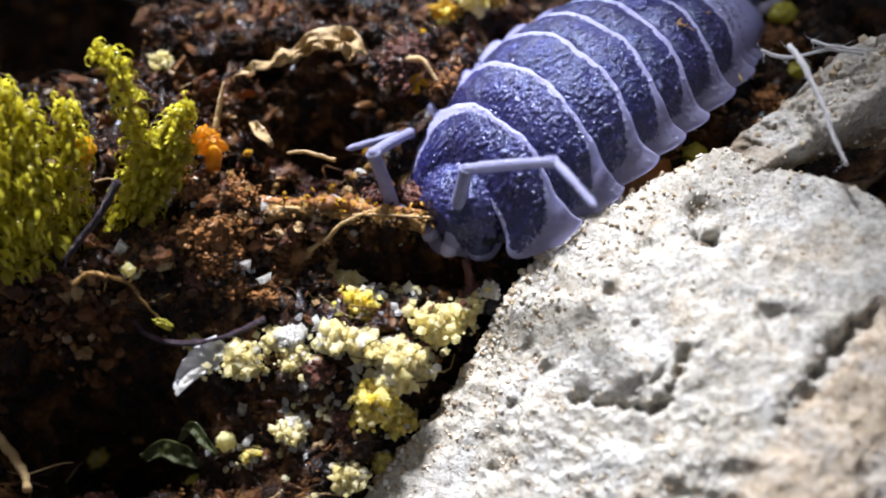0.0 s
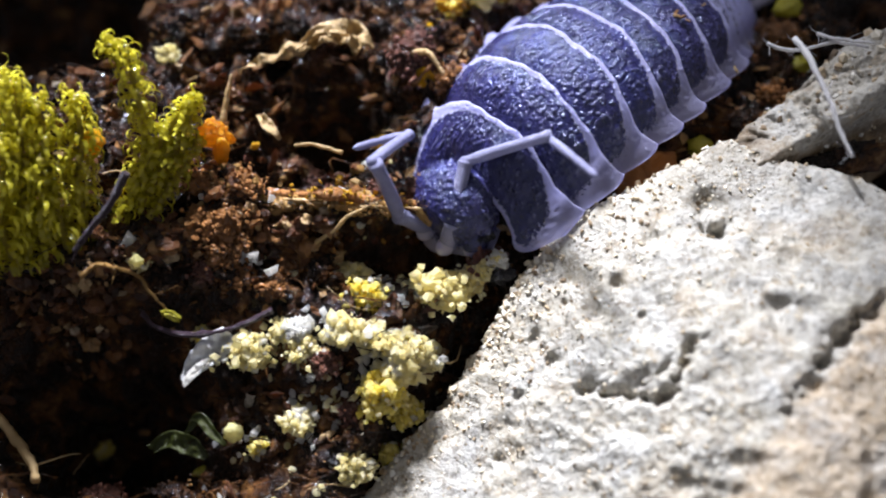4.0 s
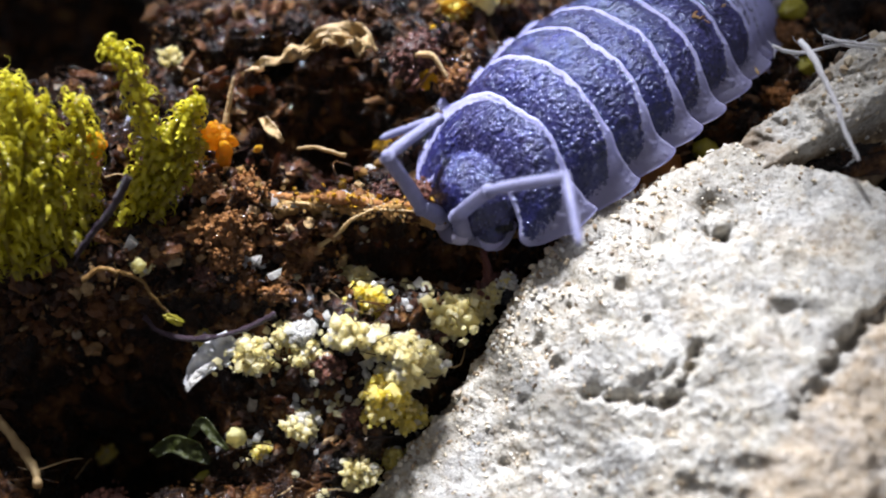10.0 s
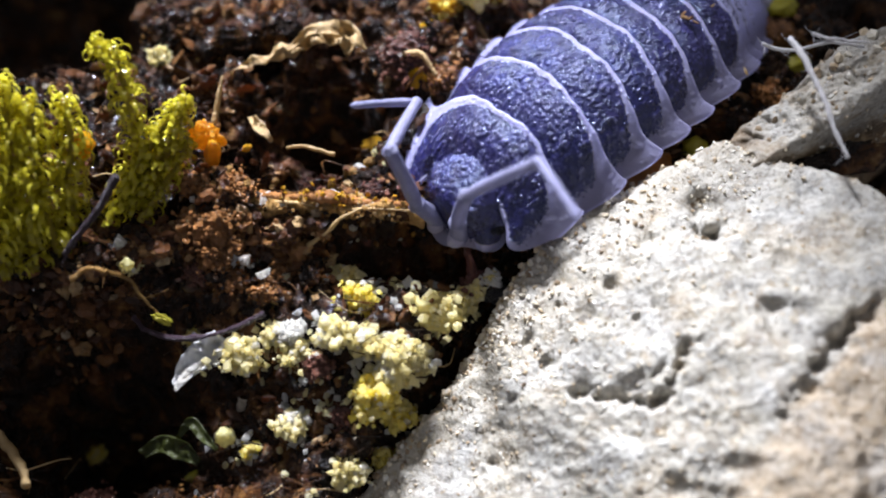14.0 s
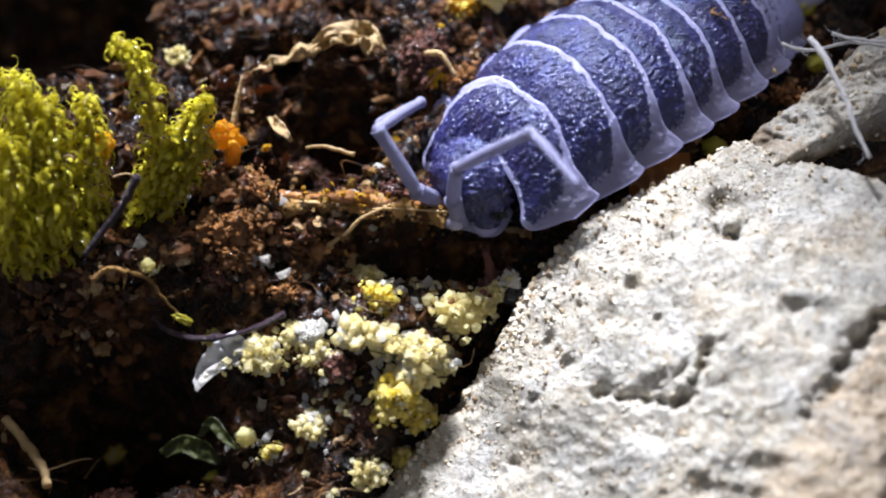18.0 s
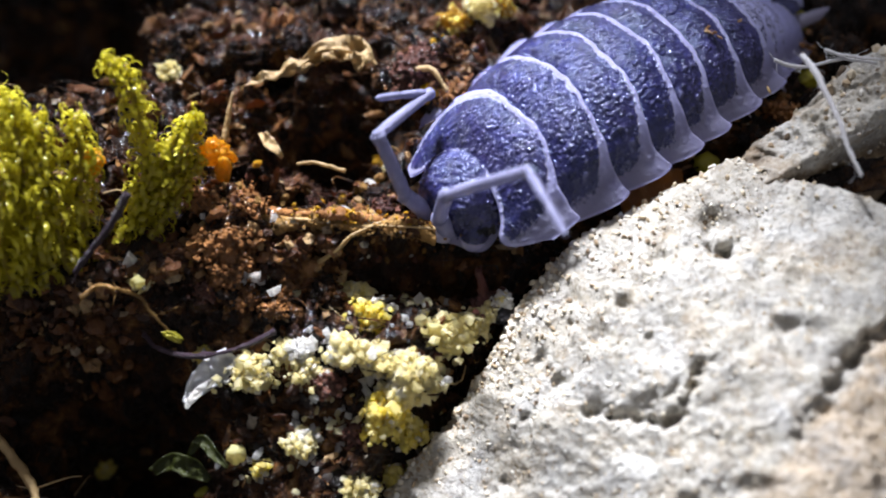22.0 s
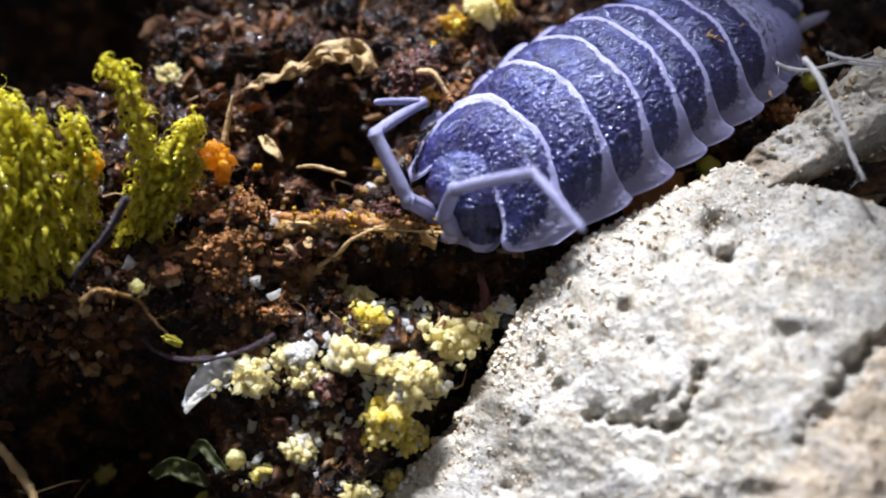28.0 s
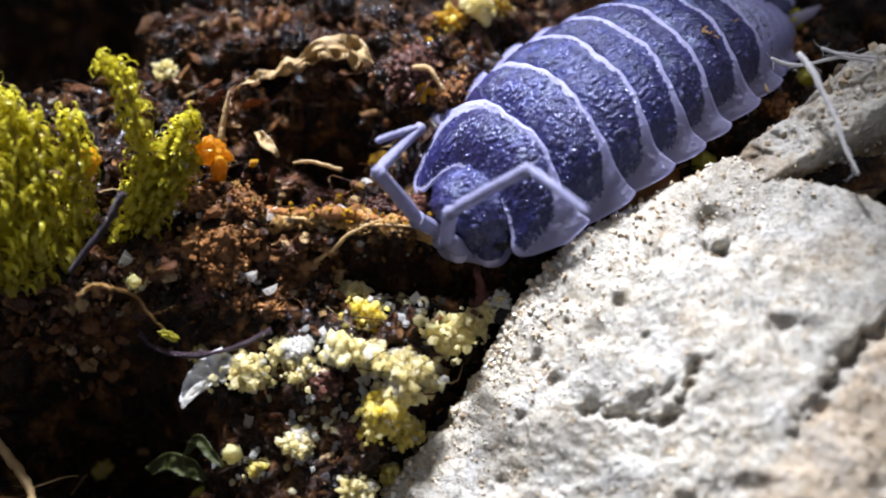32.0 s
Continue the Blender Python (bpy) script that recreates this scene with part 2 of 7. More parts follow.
def shell():
    """Slate-violet shell; 'pale' marks the unpigmented rims, 'thin' the clear side margins, 'knob' the tips of the bumps."""
    m, nt, bsdf, node = material("slate_violet_shell")
    at = node("ShaderNodeTexCoord").outputs["Object"]

    def mark(name):
        n = node("ShaderNodeAttribute")
        n.attribute_name = name
        return n.outputs["Fac"]

    pale, thin, knob = mark("pale"), mark("thin"), mark("knob")
    fine, mid, big = noise_at(node, at, 8.0, 4, 0.75), noise_at(node, at, 1.8, 5, 0.65), noise_at(node, at, 0.45, 3)
    edge = maths(nt, "ADD", pale, maths(nt, "MULTIPLY", maths(nt, "SUBTRACT", fine, 0.5), 1.9))
    rim = ramp(nt, node, edge, [(0.36, (0, 0, 0)), (0.62, (1, 1, 1))])
    dark = ramp(nt, node, mid, [(0.3, (0.007, 0.0065, 0.032)), (0.5, (0.013, 0.0125, 0.062)), (0.7, (0.032, 0.032, 0.140))])
    dark = mixed(nt, node, maths(nt, "MULTIPLY", ramp(nt, node, big, [(0.45, (0, 0, 0)), (0.65, (1, 1, 1))]), 0.35), dark, (0.030, 0.022, 0.045))
    dots = node("ShaderNodeTexVoronoi", Vector=at, Scale=5200.0)
    dark = mixed(nt, node, maths(nt, "MULTIPLY", ramp(nt, node, dots.outputs["Distance"], [(0.12, (1,) * 3), (0.24, (0, 0, 0))]), maths(nt, "MULTIPLY", ramp(nt, node, mid, [(0.45, (0, 0, 0)), (0.6, (1, 1, 1))]), 0.45)), dark, (0.22, 0.21, 0.36))
    dark = mixed(nt, node, maths(nt, "MULTIPLY", ramp(nt, node, knob, [(0.6, (0, 0, 0)), (1.0, (1, 1, 1))]), 0.32), dark, (0.26, 0.26, 0.44))
    clear = mixed(nt, node, thin, (0.64, 0.64, 0.90), (0.50, 0.49, 0.64))
    clear = mixed(nt, node, 0.35, clear, ramp(nt, node, mid, [(0.3, (0.60, 0.56, 0.68)), (0.6, (1.0, 1.0, 1.0))]), "MULTIPLY")
    col = mixed(nt, node, rim, dark, clear)
    nt.links.new(col, bsdf.inputs["Base Color"])
    nt.links.new(ramp(nt, node, fine, [(0.3, (0.11,) * 3), (0.7, (0.27,) * 3)]), bsdf.inputs["Roughness"])
    bsdf.inputs["Specular IOR Level"].default_value = 0.8
    bsdf.inputs["Specular Tint"].default_value = (0.60, 0.68, 1.0, 1)
    scales = ramp(nt, node, dots.outputs["Distance"], [(0.0, (1,) * 3), (0.45, (0, 0, 0))])
    bumped(nt, node, bsdf, maths(nt, "ADD", maths(nt, "MULTIPLY", fine, 0.6), maths(nt, "MULTIPLY", scales, 0.6)), 0.085)
    glow = node("ShaderNodeBsdfTranslucent", Color=(0.72, 0.72, 0.98, 1))
    both = nt.nodes.new("ShaderNodeMixShader")
    nt.links.new(maths(nt, "MULTIPLY", rim, 0.58), both.inputs[0])
    nt.links.new(bsdf.outputs[0], both.inputs[1])
    nt.links.new(glow.outputs[0], both.inputs[2])
    glass = node("ShaderNodeBsdfTransparent", Color=(0.9, 0.88, 0.95, 1))
    last = nt.nodes.new("ShaderNodeMixShader")
    nt.links.new(maths(nt, "MULTIPLY", maths(nt, "MULTIPLY", rim, thin), 0.32), last.inputs[0])
    nt.links.new(both.outputs[0], last.inputs[1])
    nt.links.new(glass.outputs[0], last.inputs[2])
    nt.links.new(last.outputs[0], nt.nodes["Material Output"].inputs["Surface"])
    return m


def sugar(name, tones, glassy=0.35, glow=0.4, through_col=(0.95, 0.8, 0.4)):
    """Clear angular grains, each of its own tone."""
    m, nt, bsdf, node = material(name)
    at = node("ShaderNodeTexCoord").outputs["Object"]
    isl = node("ShaderNodeNewGeometry").outputs["Random Per Island"]
    rnd = node("ShaderNodeObjectInfo").outputs["Random"]
    tone = maths(nt, "FRACT", maths(nt, "ADD", isl, rnd))
    fine = noise_at(node, at, 9.0, 4, 0.7)
    col = ramp(nt, node, tone, [(k / (len(tones) - 1), c) for k, c in enumerate(tones)])
    col = mixed(nt, node, 0.5, col, ramp(nt, node, fine, [(0.3, (0.72, 0.64, 0.5)), (0.6, (1, 1, 1))]), "MULTIPLY")
    nt.links.new(col, bsdf.inputs["Base Color"])
    bsdf.inputs["Roughness"].default_value = 0.12
    bsdf.inputs["IOR"].default_value = 1.45
    bsdf.inputs["Transmission Weight"].default_value = glassy
    bumped(nt, node, bsdf, fine, 0.06)
    t = node("ShaderNodeBsdfTranslucent", Color=(*through_col, 1))
    both = nt.nodes.new("ShaderNodeMixShader")
    both.inputs[0].default_value = glow
    nt.links.new(bsdf.outputs[0], both.inputs[1])
    nt.links.new(t.outputs[0], both.inputs[2])
    nt.links.new(both.outputs[0], nt.nodes["Material Output"].inputs["Surface"])
    return m


def plain(name, col, rough=0.4, vary=0.35, grain=3.0, deep=0.03, see=0.0, through_col=None, spec=0.5, depth=0.0, clear=0.0):
    """A mottled surface of one hue; see: how much light passes through."""
    m, nt, bsdf, node = material(name)
    at = node("ShaderNodeTexCoord").outputs["Object"]
    fine, mid = noise_at(node, at, grain * 4, 4, 0.65), noise_at(node, at, grain)
    rnd = node("ShaderNodeObjectInfo").outputs["Random"]
    isl = node("ShaderNodeNewGeometry").outputs["Random Per Island"]
    tone = maths(nt, "ADD", maths(nt, "MULTIPLY", mid, 0.5), maths(nt, "ADD", maths(nt, "MULTIPLY", isl, 0.35), maths(nt, "MULTIPLY", rnd, 0.15)))
    lo, hi = tuple(c * (1 - vary) for c in col), tuple(min(0.92, c * (1 + vary)) for c in col)
    c = ramp(nt, node, tone, [(0.25, lo), (0.7, hi)])
    nt.links.new(c, bsdf.inputs["Base Color"])
    bsdf.inputs["Roughness"].default_value = rough
    bsdf.inputs["Specular IOR Level"].default_value = spec
    bsdf.inputs["Transmission Weight"].default_value = clear
    if depth:  # light that soaks in, mm
        bsdf.inputs["Subsurface Weight"].default_value = 0.8
        bsdf.inputs["Subsurface Radius"].default_value = (1.0, 0.75, 0.35)
        bsdf.inputs["Subsurface Scale"].default_value = depth * MM
    bumped(nt, node, bsdf, fine, deep)
    if see:
        t = node("ShaderNodeBsdfTranslucent", Color=(*(through_col or hi), 1))
        both = nt.nodes.new("ShaderNodeMixShader")
        both.inputs[0].default_value = see
        nt.links.new(bsdf.outputs[0], both.inputs[1])
        nt.links.new(t.outputs[0], both.inputs[2])
        nt.links.new(both.outputs[0], nt.nodes["Material Output"].inputs["Surface"])
    return m


def grit_tones():
    m, nt, bsdf, node = material("stone_grit")
    rnd = node("ShaderNodeNewGeometry").outputs["Random Per Island"]
    col = ramp(nt, node, rnd, [(0.0, (0.12, 0.085, 0.055)), (0.12, (0.28, 0.20, 0.12)), (0.35, (0.50, 0.39, 0.25)), (0.6, (0.58, 0.50, 0.36)), (0.85, (0.66, 0.61, 0.50)), (1.0, (0.8, 0.79, 0.74))])
    nt.links.new(col, bsdf.inputs["Base Color"])
    bsdf.inputs["Roughness"].default_value = 0.35
    return m


GRIT = grit_tones()
WOOD, CRUMBS, STONE, SHADED_STONE, SHELL = rotten_wood(), crumb_wood(), limestone(), limestone("shaded_limestone", 2.5), shell()
ANTENNA = plain("lilac_grey_cuticle", (0.25, 0.25, 0.39), 0.25, 0.35, 4.0, 0.06, 0.25, (0.5, 0.5, 0.7))
PALE = plain("pale_lilac_cuticle", (0.42, 0.40, 0.54), 0.3, 0.3, 3.0, 0.05, 0.35, (0.55, 0.52, 0.66))
EYE = plain("black_eye", (0.01, 0.01, 0.015), 0.15, 0.2, 8.0, 0.05)
YELLOW = plain("yellow_crumb", (0.92, 0.70, 0.12), 0.2, 0.25, 2.0, 0.08, 0.5, (0.96, 0.78, 0.14), 0.6)
LEDGE = plain("ochre_rotten_wood", (0.38, 0.22, 0.075), 0.12, 0.8, 2.5, 0.25, 0.15, (0.6, 0.34, 0.08))
CREAM = plain("cream_crumb", (0.92, 0.77, 0.36), 0.2, 0.25, 2.0, 0.08, 0.5, (0.96, 0.84, 0.42), 0.6)
BEADS = sugar("clear_cream_grains", ((0.88, 0.76, 0.36), (0.96, 0.90, 0.60), (0.98, 0.96, 0.82), (0.96, 0.92, 0.66), (0.93, 0.83, 0.44)), 0.25, 0.55, (0.98, 0.92, 0.60))
GOLD = sugar("clear_yellow_grains", ((0.84, 0.68, 0.12), (0.95, 0.84, 0.26), (0.98, 0.93, 0.52), (0.96, 0.88, 0.32), (0.98, 0.96, 0.76)), 0.25, 0.55, (0.98, 0.88, 0.26))
QUARTZ = sugar("cloudy_quartz", ((0.80, 0.77, 0.72), (0.90, 0.90, 0.88), (0.95, 0.95, 0.95), (0.88, 0.84, 0.74), (0.92, 0.92, 0.94)), 0.3, 0.5, (0.95, 0.95, 0.93))
MOSS = plain("yellow_green_moss", (0.36, 0.325, 0.026), 0.1, 0.7, 1.5, 0.03, 0.6, (0.80, 0.73, 0.08), 0.8)
MOSS_STEM = plain("olive_moss_stem", (0.30, 0.24, 0.03), 0.4, 0.4, 3.0, 0.05, 0.3, (0.6, 0.5, 0.05))
ORANGE = plain("orange_gel", (0.88, 0.36, 0.012), 0.15, 0.5, 2.5, 0.16, 0.45, (0.97, 0.50, 0.03), 0.7)
AMBER = plain("amber_gel", (0.45, 0.25, 0.02), 0.12, 0.4, 2.5, 0.06, 0.3)
STRAW = plain("dry_straw", (0.42, 0.29, 0.13), 0.4, 0.5, 2.0, 0.1, 0.25)
ROOT = plain("white_root", (0.68, 0.66, 0.66), 0.4, 0.25, 4.0, 0.05, 0.3, (0.8, 0.8, 0.8))
DARK_ROOT = plain("dark_rootlet", (0.045, 0.028, 0.038), 0.3, 0.6, 5.0, 0.2)
MICA = plain("silver_mica", (0.68, 0.68, 0.70), 0.18, 0.45, 2.5, 0.12, 0.25, (0.8, 0.8, 0.82), 0.8)
LEAFY = plain("dull_liverwort", (0.035, 0.042, 0.008), 0.35, 0.5, 1.5, 0.1, 0.3, (0.12, 0.13, 0.02), 0.35)
RED_CRUMB = plain("red_brown_crumb", (0.12, 0.04, 0.03), 0.3, 0.5, 4.0, 0.1)
SOOT = plain("black_crumb", (0.02, 0.018, 0.02), 0.3, 0.5, 4.0, 0.1)


# ---- mesh helpers, all in millimetres ----
def mesh_of(name, verts, faces, mat, smooth_shade=True, pale=None, **marks):
    me = bpy.data.meshes.new(name)
    me.from_pydata((np.asarray(verts, float) * MM).tolist(), [], faces if isinstance(faces, list) else faces.tolist())
    me.materials.append(mat)
    if smooth_shade:
        me.shade_smooth()
    if pale is not None:
        marks["pale"] = pale
    for key, value in marks.items():
        me.attributes.new(key, "FLOAT", "POINT").data.foreach_set("value", np.asarray(value, np.float32))
    me.update()
    return me


def part(name, me, parent, label="", m=None):
    ob = new(name, me)
    ob.parent = parent
    if m is not None:
        ob.matrix_basis = m
    if label:
        ob["label"] = label
    return ob


def thing(name, me, m, label, category, group="", kind=""):
    ob = new(name, me)
    ob.matrix_basis = m
    return tagged(ob, label, category, group, kind)


def empty(name, m, label, category, group=""):
    ob = thing(name, None, m, label, category, group)
    ob.empty_display_size = 0.001
    return ob


def ico(level):
    bm = bmesh.new()
    bmesh.ops.create_icosphere(bm, subdivisions=level, radius=1)
    v = np.array([x.co[:] for x in bm.verts])
    f = np.array([[x.index for x in y.verts] for y in bm.faces])
    bm.free()
    return v, f


ICO1, ICO2, ICO3, ICO4 = ico(1), ico(2), ico(3), ico(4)
BOX = (np.array([(x, y, z) for x in (-0.7, 0.7) for y in (-0.7, 0.7) for z in (-0.7, 0.7)]),
       np.array([(0, 1, 3), (0, 3, 2), (4, 6, 7), (4, 7, 5), (0, 4, 5), (0, 5, 1), (2, 3, 7), (2, 7, 6), (0, 2, 6), (0, 6, 4), (1, 5, 7), (1, 7, 3)]))
rng = np.random.default_rng(7)


def lumps(v, scale, amp, seed=0.0, octaves=4):
    """Fractal noise, one value for each point."""
    return np.array([noise.fractal(Vector((p[0] * scale + seed, p[1] * scale - seed, p[2] * scale)), 1.0, 2.0, octaves) for p in v]) * amp


def turned(gen):
    """A random rotation as a matrix."""
    q = gen.normal(size=4)
    w, x, y, z = q / np.linalg.norm(q)
    return np.array([[1 - 2 * (y * y + z * z), 2 * (x * y - z * w), 2 * (x * z + y * w)],
                     [2 * (x * y + z * w), 1 - 2 * (x * x + z * z), 2 * (y * z - x * w)],
                     [2 * (x * z - y * w), 2 * (y * z + x * w), 1 - 2 * (x * x + y * y)]])


def grain_points(gen, shape, r, jitter=0.28, flat=(1, 1, 1)):
    v = shape[0] * (1 + jitter * gen.uniform(-1, 1, (len(shape[0]), 1)))
    return (v * np.asarray(flat) * r) @ turned(gen).T


def joined(pieces):
    """One vertex list and face list out of many."""
    vs, fs, n = [], [], 0
    for v, f in pieces:
        vs.append(v)
        fs.append(np.asarray(f) + n)
        n += len(v)
    return np.concatenate(vs), np.concatenate(fs)


def tube(path, radii, sides=8, closed_tip=True):
    """A tapered tube along a path; quads, with capped ends as fans."""
    path = np.asarray(path, float)
    n = len(path)
    t = np.gradient(path, axis=0)
    t /= np.linalg.norm(t, axis=1)[:, None] + 1e-12
    ref = np.array([0.13, 0.21, 0.97]) if abs(t[0, 2]) < 0.9 else np.array([0.97, 0.1, 0.2])
    vs = []
    for i in range(n):
        a = np.cross(t[i], ref)
        a /= np.linalg.norm(a)
        b = np.cross(t[i], a)
        ang = np.arange(sides) * 2 * np.pi / sides
        vs.append(path[i] + radii[i] * (np.cos(ang)[:, None] * a + np.sin(ang)[:, None] * b))
    v = np.concatenate(vs)
    f = []
    for i in range(n - 1):
        for j in range(sides):
            k = (j + 1) % sides
            f.append([i * sides + j, i * sides + k, (i + 1) * sides + k, (i + 1) * sides + j])
    f.append(list(range(sides - 1, -1, -1)))
    f.append(list(range((n - 1) * sides, n * sides)))
    return v, f


def bent(points, n=16):
    """A smooth path through a few points."""
    p = np.asarray(points, float)
    s = np.linspace(0, len(p) - 1, n)
    out = []
    q = np.vstack([2 * p[0] - p[1], p, 2 * p[-1] - p[-2]])
    for x in s:
        i = min(int(x), len(p) - 2)
        u = x - i
        a, b, c, d = q[i], q[i + 1], q[i + 2], q[i + 3]
        out.append(0.5 * (2 * b + (c - a) * u + (2 * a - 5 * b + 4 * c - d) * u * u + (3 * b - a - 3 * c + d) * u ** 3))
    return np.array(out)


# ---- the rotten log ----
def smooth(a, b, x):
    t = np.clip((x - a) / (b - a), 0.0, 1.0)
    return t * t * (3 - 2 * t)


def bell(x, y, cx, cy, rx, ry):
    return np.exp(-((x - cx) / rx) ** 2 - ((y - cy) / ry) ** 2)


def ridge_line(x):
    """The y of the rotten ledge's lip, in mm."""
    return 1.15 + 0.12 * np.sin(1.9 * x) - 1.7 * smooth(-6.5, -11.0, x) + 0.9 * smooth(0.5, 4.0, x) + 0.8 * np.exp(-((x - 0.2) / 1.2) ** 2)


def gap_line(x):
    """The y of the crevice along the stone's edge."""
    return np.interp(x, (-8.0, -1.9, 0.6, 1.9, 4.6, 9.0, 14.0), (-14.0, -5.2, -1.9, -0.9, 1.2, 2.9, 4.6))


def ground(x, y):
    """The rough form of the rotten log, in mm, without its fine relief."""
    x, y = np.asarray(x, float), np.asarray(y, float)
    lip = ridge_line(x)
    upper = -0.45 + 0.18 * (y - lip) + 0.35 * bell(x, y - lip, -3.2, 0.3, 2.9, 0.3)
    upper = upper + 0.9 * bell(x, y, 0.0, 7.0, 2.4, 2.6) - 6.0 * bell(x, y, -3.5, 5.3, 1.7, 1.0) - 0.4 * bell(x, y, -1.2, 1.9, 0.9, 0.7) - 1.1 * bell(x, y, -0.9, 3.0, 1.0, 0.8)
    # far-left trench and the wall behind it are added to shade that corner
    upper = upper + 0.5 * bell(x, y, -6.3, 1.7, 1.3, 0.9) + (-8.0 * smooth(6.0, 9.0, y) + 11.0 * smooth(15.5, 17.2, y)) * smooth(-9.3, -12.0, x) + 0.6 * bell(x, y, -5, 6.5, 3, 1.5)
    upper = upper - 2.2 * bell(x, y, -4.5, 2.7, 1.1, 0.55) - 1.3 * bell(x, y, -2.9, 6.8, 0.8, 0.8)
    lower = -1.45 + 0.46 * (y - 0.2) - 11.0 * bell(x, y, -10.3, -3.0, 2.5, 1.9) + 0.45 * bell(x, y, -2.2, -1.9, 2.2, 1.1)
    lower = lower - 2.2 * bell(x, y, -0.8, 0.6, 2.8, 0.5)
    lower = lower + 0.6 * bell(x, y, -5.6, -0.2, 1.0, 0.7) + 0.5 * bell(x, y, -6.4, 0.1, 0.9, 0.6) - 1.6 * bell(x, y, -7.0, -4.6, 2.6, 1.3) + 0.8 * bell(x, y, -6.5, -4.0, 1.0, 0.6)
    ease = 1.5 * smooth(-4.4, -6.2, x) * smooth(-12.0, -8.5, x)
    h = lower + (upper - lower) * smooth(0.0, 1.0, (y - lip + 0.22 + ease) / (0.38 + ease))
    gap = y - gap_line(x)
    return h - 2.3 * np.exp(-(gap / 0.9) ** 2) - 4.0 * smooth(0.0, -2.0, gap)


xs, ys = np.arange(-26, 26.01, 0.115), np.concatenate([np.arange(-42, -12, 1.5), np.arange(-12, 12, 0.115), np.arange(12, 34, 0.3)])
gx, gy = np.meshgrid(xs, ys)
flat_x, flat_y = gx.ravel(), gy.ravel()
gz = ground(flat_x, flat_y)
pts = np.stack([flat_x, flat_y, gz * 0.6], 1)
rough = lumps(pts, 0.55, 0.45, 3.1, 3) + np.abs(lumps(pts, 1.5, 0.58, 8.7, 3)) + lumps(pts, 4.2, 0.14, 1.3, 3)
strands = np.abs(lumps(pts * (0.45, 1.6, 1.2), 1.0, 0.5, 5.5, 2))
caves = smooth(0.10, 0.42, lumps(pts * (1, 1.5, 0), 0.42, 1.0, 44.0, 2)) * smooth(0.25, 0.9, flat_y - ridge_line(flat_x)) * (1 - bell(flat_x, flat_y, 0.8, 9.0, 2.5, 1.8)) * (1 - bell(flat_x, flat_y, -9.0, 7.0, 1.5, 1.5)) * (1 - bell(flat_x, flat_y, -2.6, 2.4, 1.4, 0.9))
gz = gz + rough - strands * 0.8 - 1.9 * caves
deep_pts = np.stack([flat_x, flat_y, gz * 1.5], 1)
gx2 = flat_x + lumps(deep_pts, 1.3, 0.30, 20.0, 3)
gy2 = flat_y + lumps(deep_pts, 1.3, 0.34, 31.0, 3) - 0.25 * smooth(-0.2, 0.25, flat_y - ridge_line(flat_x)) * smooth(0.9, 0.3, flat_y - ridge_line(flat_x))
nx, ny = len(xs), len(ys)
cell = (np.arange(ny - 1)[:, None] * nx + np.arange(nx - 1)[None, :]).ravel()
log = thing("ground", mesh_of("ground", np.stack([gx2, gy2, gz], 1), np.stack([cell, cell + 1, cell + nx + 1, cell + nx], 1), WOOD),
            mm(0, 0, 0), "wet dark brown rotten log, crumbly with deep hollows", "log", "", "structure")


def floor_at(x, y):
    """The log's surface with its relief at a place, in mm."""
    i = int(np.clip(round((x + 26) / 0.115), 0, nx - 1))
    j = 20 + int(np.clip(round((y + 12) / 0.115), 0, ny - 21))
    return float(gz[j * nx + i])


# loose crumbs of rotten wood all over the log
pieces = []
for _ in range(6500):
    x, y = rng.uniform(-15, 13), rng.uniform(-7.5, 13)
    if y < gap_line(x) + 0.2 or (x < -6.5 and y < -0.9 and rng.random() < 0.85) or (x < -3.6 and y < -4.0 and rng.random() < 0.6):
        continue
    r = 0.06 + 0.24 * rng.random() ** 3
    shape = ICO2 if r > 0.2 else ICO1 if rng.random() < 0.35 else BOX
    v = grain_points(rng, shape, r, 0.4, (1, rng.uniform(0.25, 0.8), rng.uniform(0.12, 0.6)))
    pieces.append((v + (x, y, floor_at(x, y) + 0.3 * r), shape[1]))
for _ in range(260):  # torn slabs, tilted every way
    x, y = rng.uniform(-12, 4), rng.uniform(1.2, 11)
    if y < gap_line(x) + 0.3:
        continue
    r = rng.uniform(0.18, 0.5)
    v = grain_points(rng, ICO2, r, 0.45, (1, rng.uniform(0.25, 0.6), rng.uniform(0.1, 0.25)))
    pieces.append((v + (x, y, floor_at(x, y) + 0.35 * r), ICO2[1]))
for _ in range(1400):  # more on the broken face of the ledge
    x = rng.uniform(-13, -3)
    y = float(ridge_line(x)) + rng.normal(-0.05, 0.3)
    lo, hi = float(ground(x, y - 0.5)), float(ground(x, y + 0.4))
    r = 0.08 + 0.24 * rng.random() ** 2
    shape = ICO2 if r > 0.2 else ICO1 if rng.random() < 0.35 else BOX
    v = grain_points(rng, shape, r, 0.4, (1, rng.uniform(0.45, 1), rng.uniform(0.3, 0.9)))
    pieces.append((v + (x, y - 0.1, rng.uniform(min(lo, hi), max(lo, hi))), shape[1]))
v, f = joined(pieces)
thing("wood_crumbs", mesh_of("wood_crumbs", v, f, CRUMBS, False), mm(0, 0, 0), "loose brown crumbs of wet rotten wood on the log", "debris", "", "stuff")

